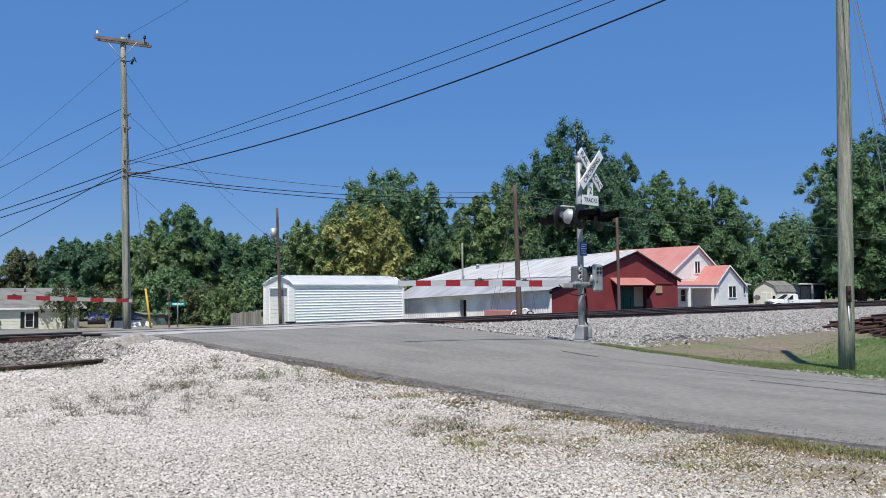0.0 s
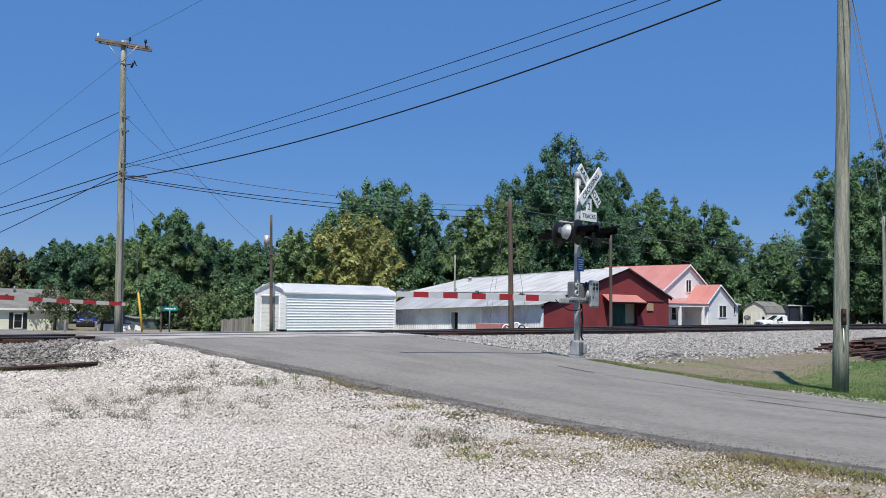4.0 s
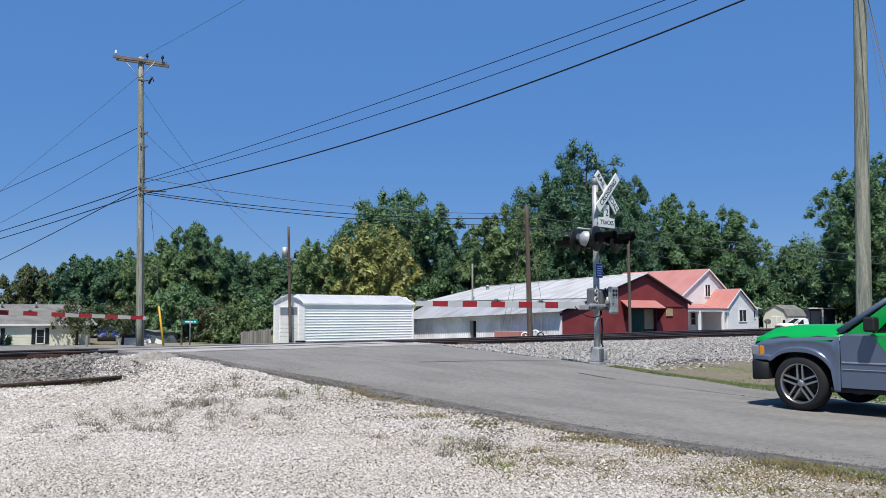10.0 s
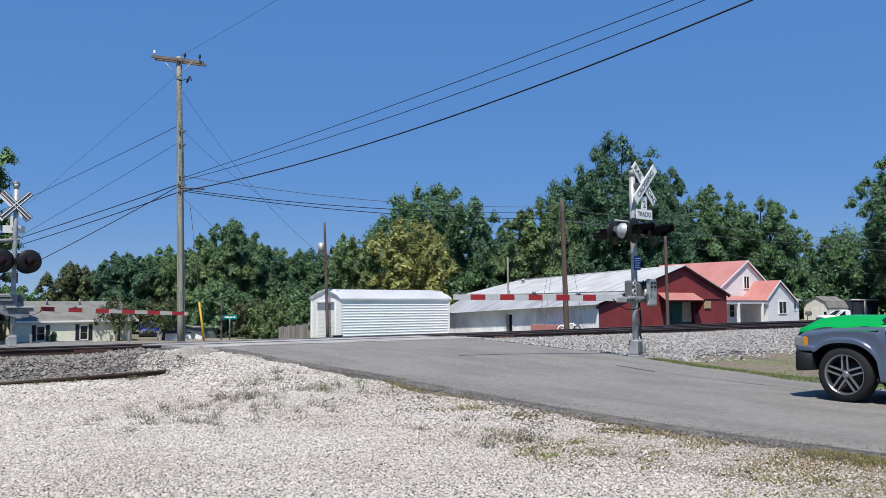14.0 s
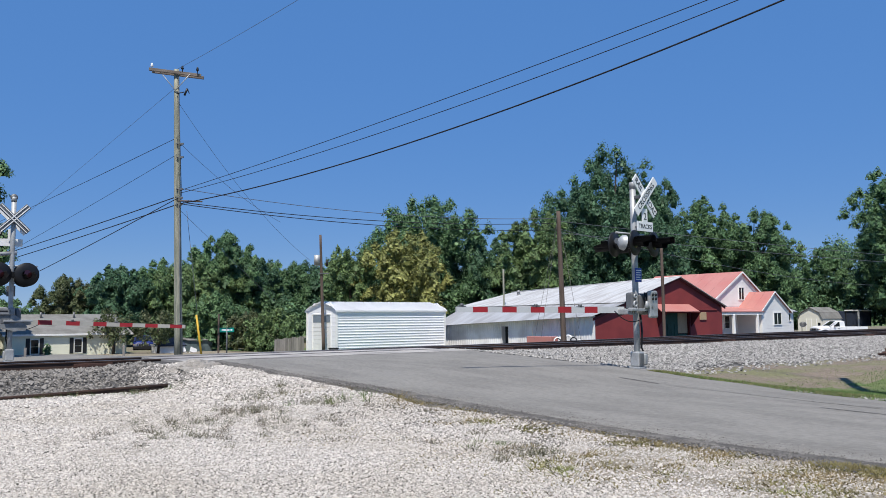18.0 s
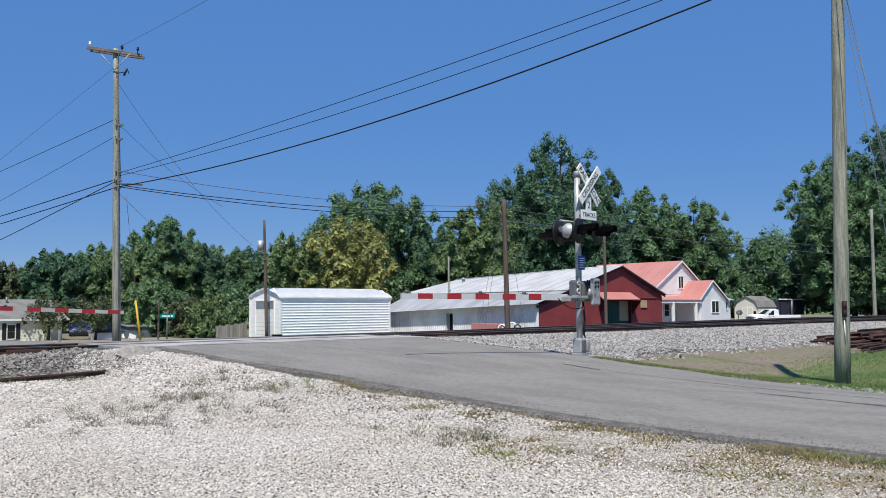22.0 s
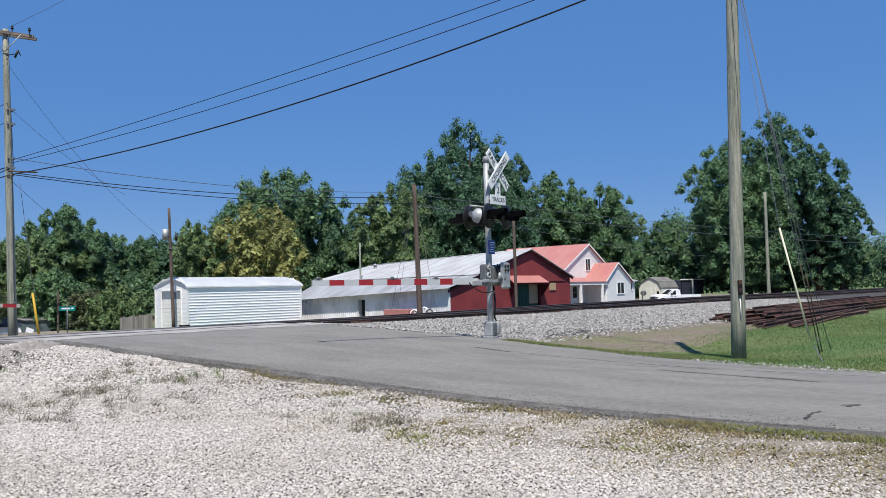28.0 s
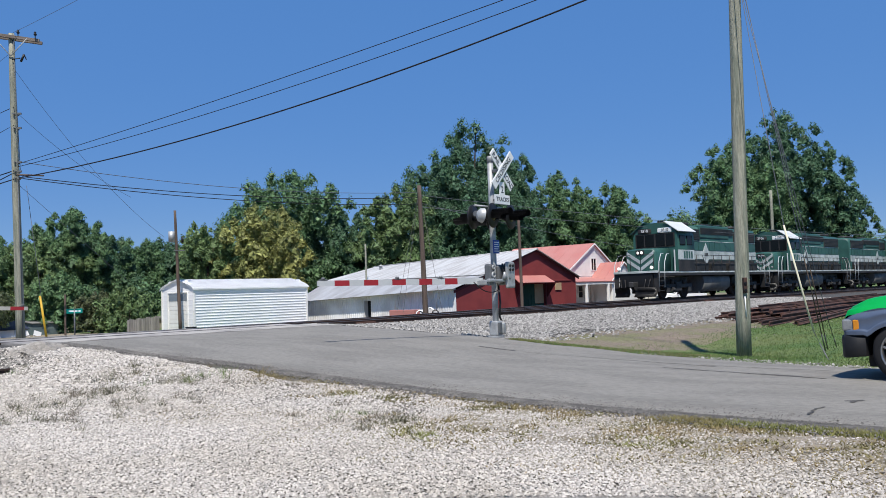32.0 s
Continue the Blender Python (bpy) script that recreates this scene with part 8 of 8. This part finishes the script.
    # ends: pilot, plow, coupler
    for x, sg in ((-0.4, 1), (-17.2, -1)):
        pl = bx("pilot", x, x - 0.22 * sg, -1.12, 1.12, 0.70, 1.55, M_BLACK, 0.03, "black pilot plate")
        bm = B()
        for sd in (1, -1):
            # each wing of the plow curves back to the side
            rows = []
            for j in range(7):
                u = j / 6
                y = sd * (0.16 + 1.22 * u)
                f = 0.55 - 0.40 * u ** 1.6
                rows.append([bm.verts.new((X + x + sg * (f - 0.16 * math.sin(math.pi * v)), y, 0.14 + (0.62 - 0.08 * u) * v)) for v in (0, 0.33, 0.66, 1.0)])
            for a, b in zip(rows, rows[1:]):
                for k in range(3):
                    bm.faces.new((a[k], a[k + 1], b[k + 1], b[k])).smooth = True
        bmesh.ops.solidify(bm, geom=bm.faces[:], thickness=0.03)
        part("snow_plow", bm, M_BLACK, pl, "black snow plow")
        bx("coupler", x + 0.62 * sg, x - 0.1 * sg, -0.15, 0.15, 0.72, 1.05, M_LOCOGREY, 0.05, "", pl)
        for y in (-1.0, -0.7, 0.7, 1.0):
            bm = B()
            tube_path(bm, sag((X + x + 0.05 * sg, y, 1.2), (X + x + 0.25 * sg, y * 0.8, 0.45), 0.1, 6), 0.028, 6)
            part("air_hose", bm, M_LOCOBLACK, pl)
        bx("walkway_edge", x + 0.06 * sg, x - 0.05 * sg, -1.48, 1.48, 1.55, 1.68, M_LOCOWHITE, 0.01, "pale end sill")
        for y in (-1.1, 1.1):
            bm = B()
            lathe(bm, [(0.002, 0.06), (0.065, 0.055), (0.085, 0.0), (0.06, -0.12)], 18, m=pose(X + x + 0.05 * sg, y, 1.88, 0, 90 * sg))
            part("ditch_light", bm, M_LIT if lit and sg > 0 else M_LAMPCLEAR, pl, "round ditch light")
        for y0, y1 in ((-1.2, -0.35), (0.35, 1.2)):
            bm = B()
            tube_path(bm, [(X + x - 0.05 * sg, y0, 1.65), (X + x - 0.05 * sg, y0, 2.66), (X + x - 0.05 * sg, y1, 2.66), (X + x - 0.05 * sg, y1, 1.65)], 0.022, 6)
            part("end_railing", bm, M_LOCOBLACK, th)
    # fuel tank
    bm = B()
    loft(bm, [(X - 6.7, [(0.9, 0.32), (1.25, 0.55), (1.32, 0.95), (1.25, 1.30), (0, 1.34)]), (X - 10.6, [(0.9, 0.32), (1.25, 0.55), (1.32, 0.95), (1.25, 1.30), (0, 1.34)])])
    part("fuel_tank", bm, M_TANK, th, "dark grey fuel tank")
    wheels = []
    for xc in (-3.55, -13.6):
        bm = B()
        for sd in (1, -1):
            box(bm, X + xc - 1.85, X + xc + 1.85, *sorted((sd * 1.0, sd * 1.14)), 0.62, 0.86, 0.03)
            for dx in (-1.37, 1.37):
                box(bm, X + xc + dx - 0.2, X + xc + dx + 0.2, *sorted((sd * 1.02, sd * 1.22)), 0.34, 0.72, 0.04)
                cyl(bm, (X + xc + dx * 0.55, sd * 1.1, 0.85), (X + xc + dx * 0.55, sd * 1.1, 1.15), 0.11, n=12)
            box(bm, X + xc - 0.35, X + xc + 0.35, *sorted((sd * 0.95, sd * 1.2)), 0.40, 1.0, 0.05)
            cyl(bm, (X + xc + 0.62, sd * 1.2, 0.5), (X + xc + 1.0, sd * 1.2, 0.55), 0.13, n=12)
        box(bm, X + xc - 1.7, X + xc + 1.7, -0.9, 0.9, 0.6, 1.3, 0.05)
        part("truck_frame", bm, M_LOCOGREY, th, "grimy truck frame")
        for dx in (-1.37, 1.37):
            ax = new("wheelset")
            ax.parent = th
            ax.matrix_local = pose(X + xc + dx, 0, 0.508)
            for y, sd in ((0.755, 1), (-0.755, -1)):
                bm = B()
                lathe(bm, [(0.06, 0.06), (0.10, 0.08), (0.40, 0.02), (0.44, 0.065), (0.508, 0.065), (0.512, -0.04), (0.54, -0.065), (0.40, -0.065)], 32, m=pose(0, y, 0, -90 * sd))
                part("steel_wheel", bm, M_RAIL, ax)
            bm = B()
            cyl(bm, (0, -0.75, 0), (0, 0.75, 0), 0.085, n=12)
            part("axle", bm, M_LOCOBLACK, ax)
            wheels.append(ax)
    return th, wheels


locos = [locomotive("leading dark green freight locomotive with lit headlights", "3810", True), locomotive("second dark green freight locomotive in the train", "2106", False), locomotive("third green locomotive running long hood first", "2107", False)]


# ---- what moves ----
def motions():
    # train: speed 16.75 m/s along -s on the far track, wheels turn with it
    speed, centre_p = 16.4, 26.005
    for k, (th, axles) in enumerate(locos):
        back = k == 2
        def at_time(t):
            s = 46.3 + speed * (31.9 - t) + 8.6 + 18.15 * k
            return pose(*W(s, centre_p, far_top(s)), 0, 0, TURN + 180 + (180 if back else 0))
        walk(th, [(t, at_time(t)) for t in (0.0, 8.0, 16.0, 24.0, 28.0, 29.0, 29.5, 30.0, 30.5, 31.0, 31.5, 32.0)])
        for ax in axles:
            loc = ax.location.copy()
            rows = [(0.0, pose(*loc)), (29.0, pose(*loc))]
            n = 90
            for i in range(1, n + 1):
                a = math.degrees(speed * i / 30 / 0.508) * (-1 if back else 1)
                rows.append((29.0 + i / 30, pose(*loc) @ Matrix.Rotation(radians(a), 4, "Y")))
            walk(ax, rows)
    # pickup: drives up, waits at the gate, backs away, comes up again
    rows = [(0.0, -18.0), (3.5, -7.5), (5.5, 1.2), (6.5, 4.6), (7.0, 5.53), (7.5, 6.12), (8.0, 6.70), (8.5, 6.82), (9.0, 6.84), (14.5, 6.83), (15.2, 6.7), (16.5, 5.75), (18.0, 2.0), (20.0, -3.5), (26.0, -5.5), (30.0, -4.5), (31.0, 1.0), (31.8, 3.36), (32.0, 3.85)]
    side = 12.85
    def place(p):
        return pose(*W(side, p, float(road_z(p)) + 0.045 - DROP), 0, 0, TRUCK_TURN)
    # the nose dips on its springs as it comes up the second time
    def dip(t):
        return 0.09 * float(step(30.6, 31.4, t))
    def body(t, p):
        return place(p) @ pose(-4.4, 0, 0) @ Matrix.Rotation(dip(t) / 3.63, 4, "Y") @ pose(4.4, 0, 0)
    walk(truck, [(t, body(t, p)) for t, p in rows])
    ts, ps = [t for t, _ in rows], [p for _, p in rows]
    fine = []
    last = None
    for i in range(0, 641):
        t = i / 20
        p = float(np.interp(t, ts, ps))
        if last is None or abs(p - last) > 0.45 or t in (0.0, 32.0) or t in ts:
            fine.append((t, p))
            last = p
    for wh in truck_wheels:
        loc = wh.location.copy()
        front = loc.x > -2
        walk(wh, [(t, pose(loc.x, loc.y, loc.z + (dip(t) if front else 0.0)) @ Matrix.Rotation((p - 6.83) / 0.39, 4, "Y")) for t, p in fine])


motions()
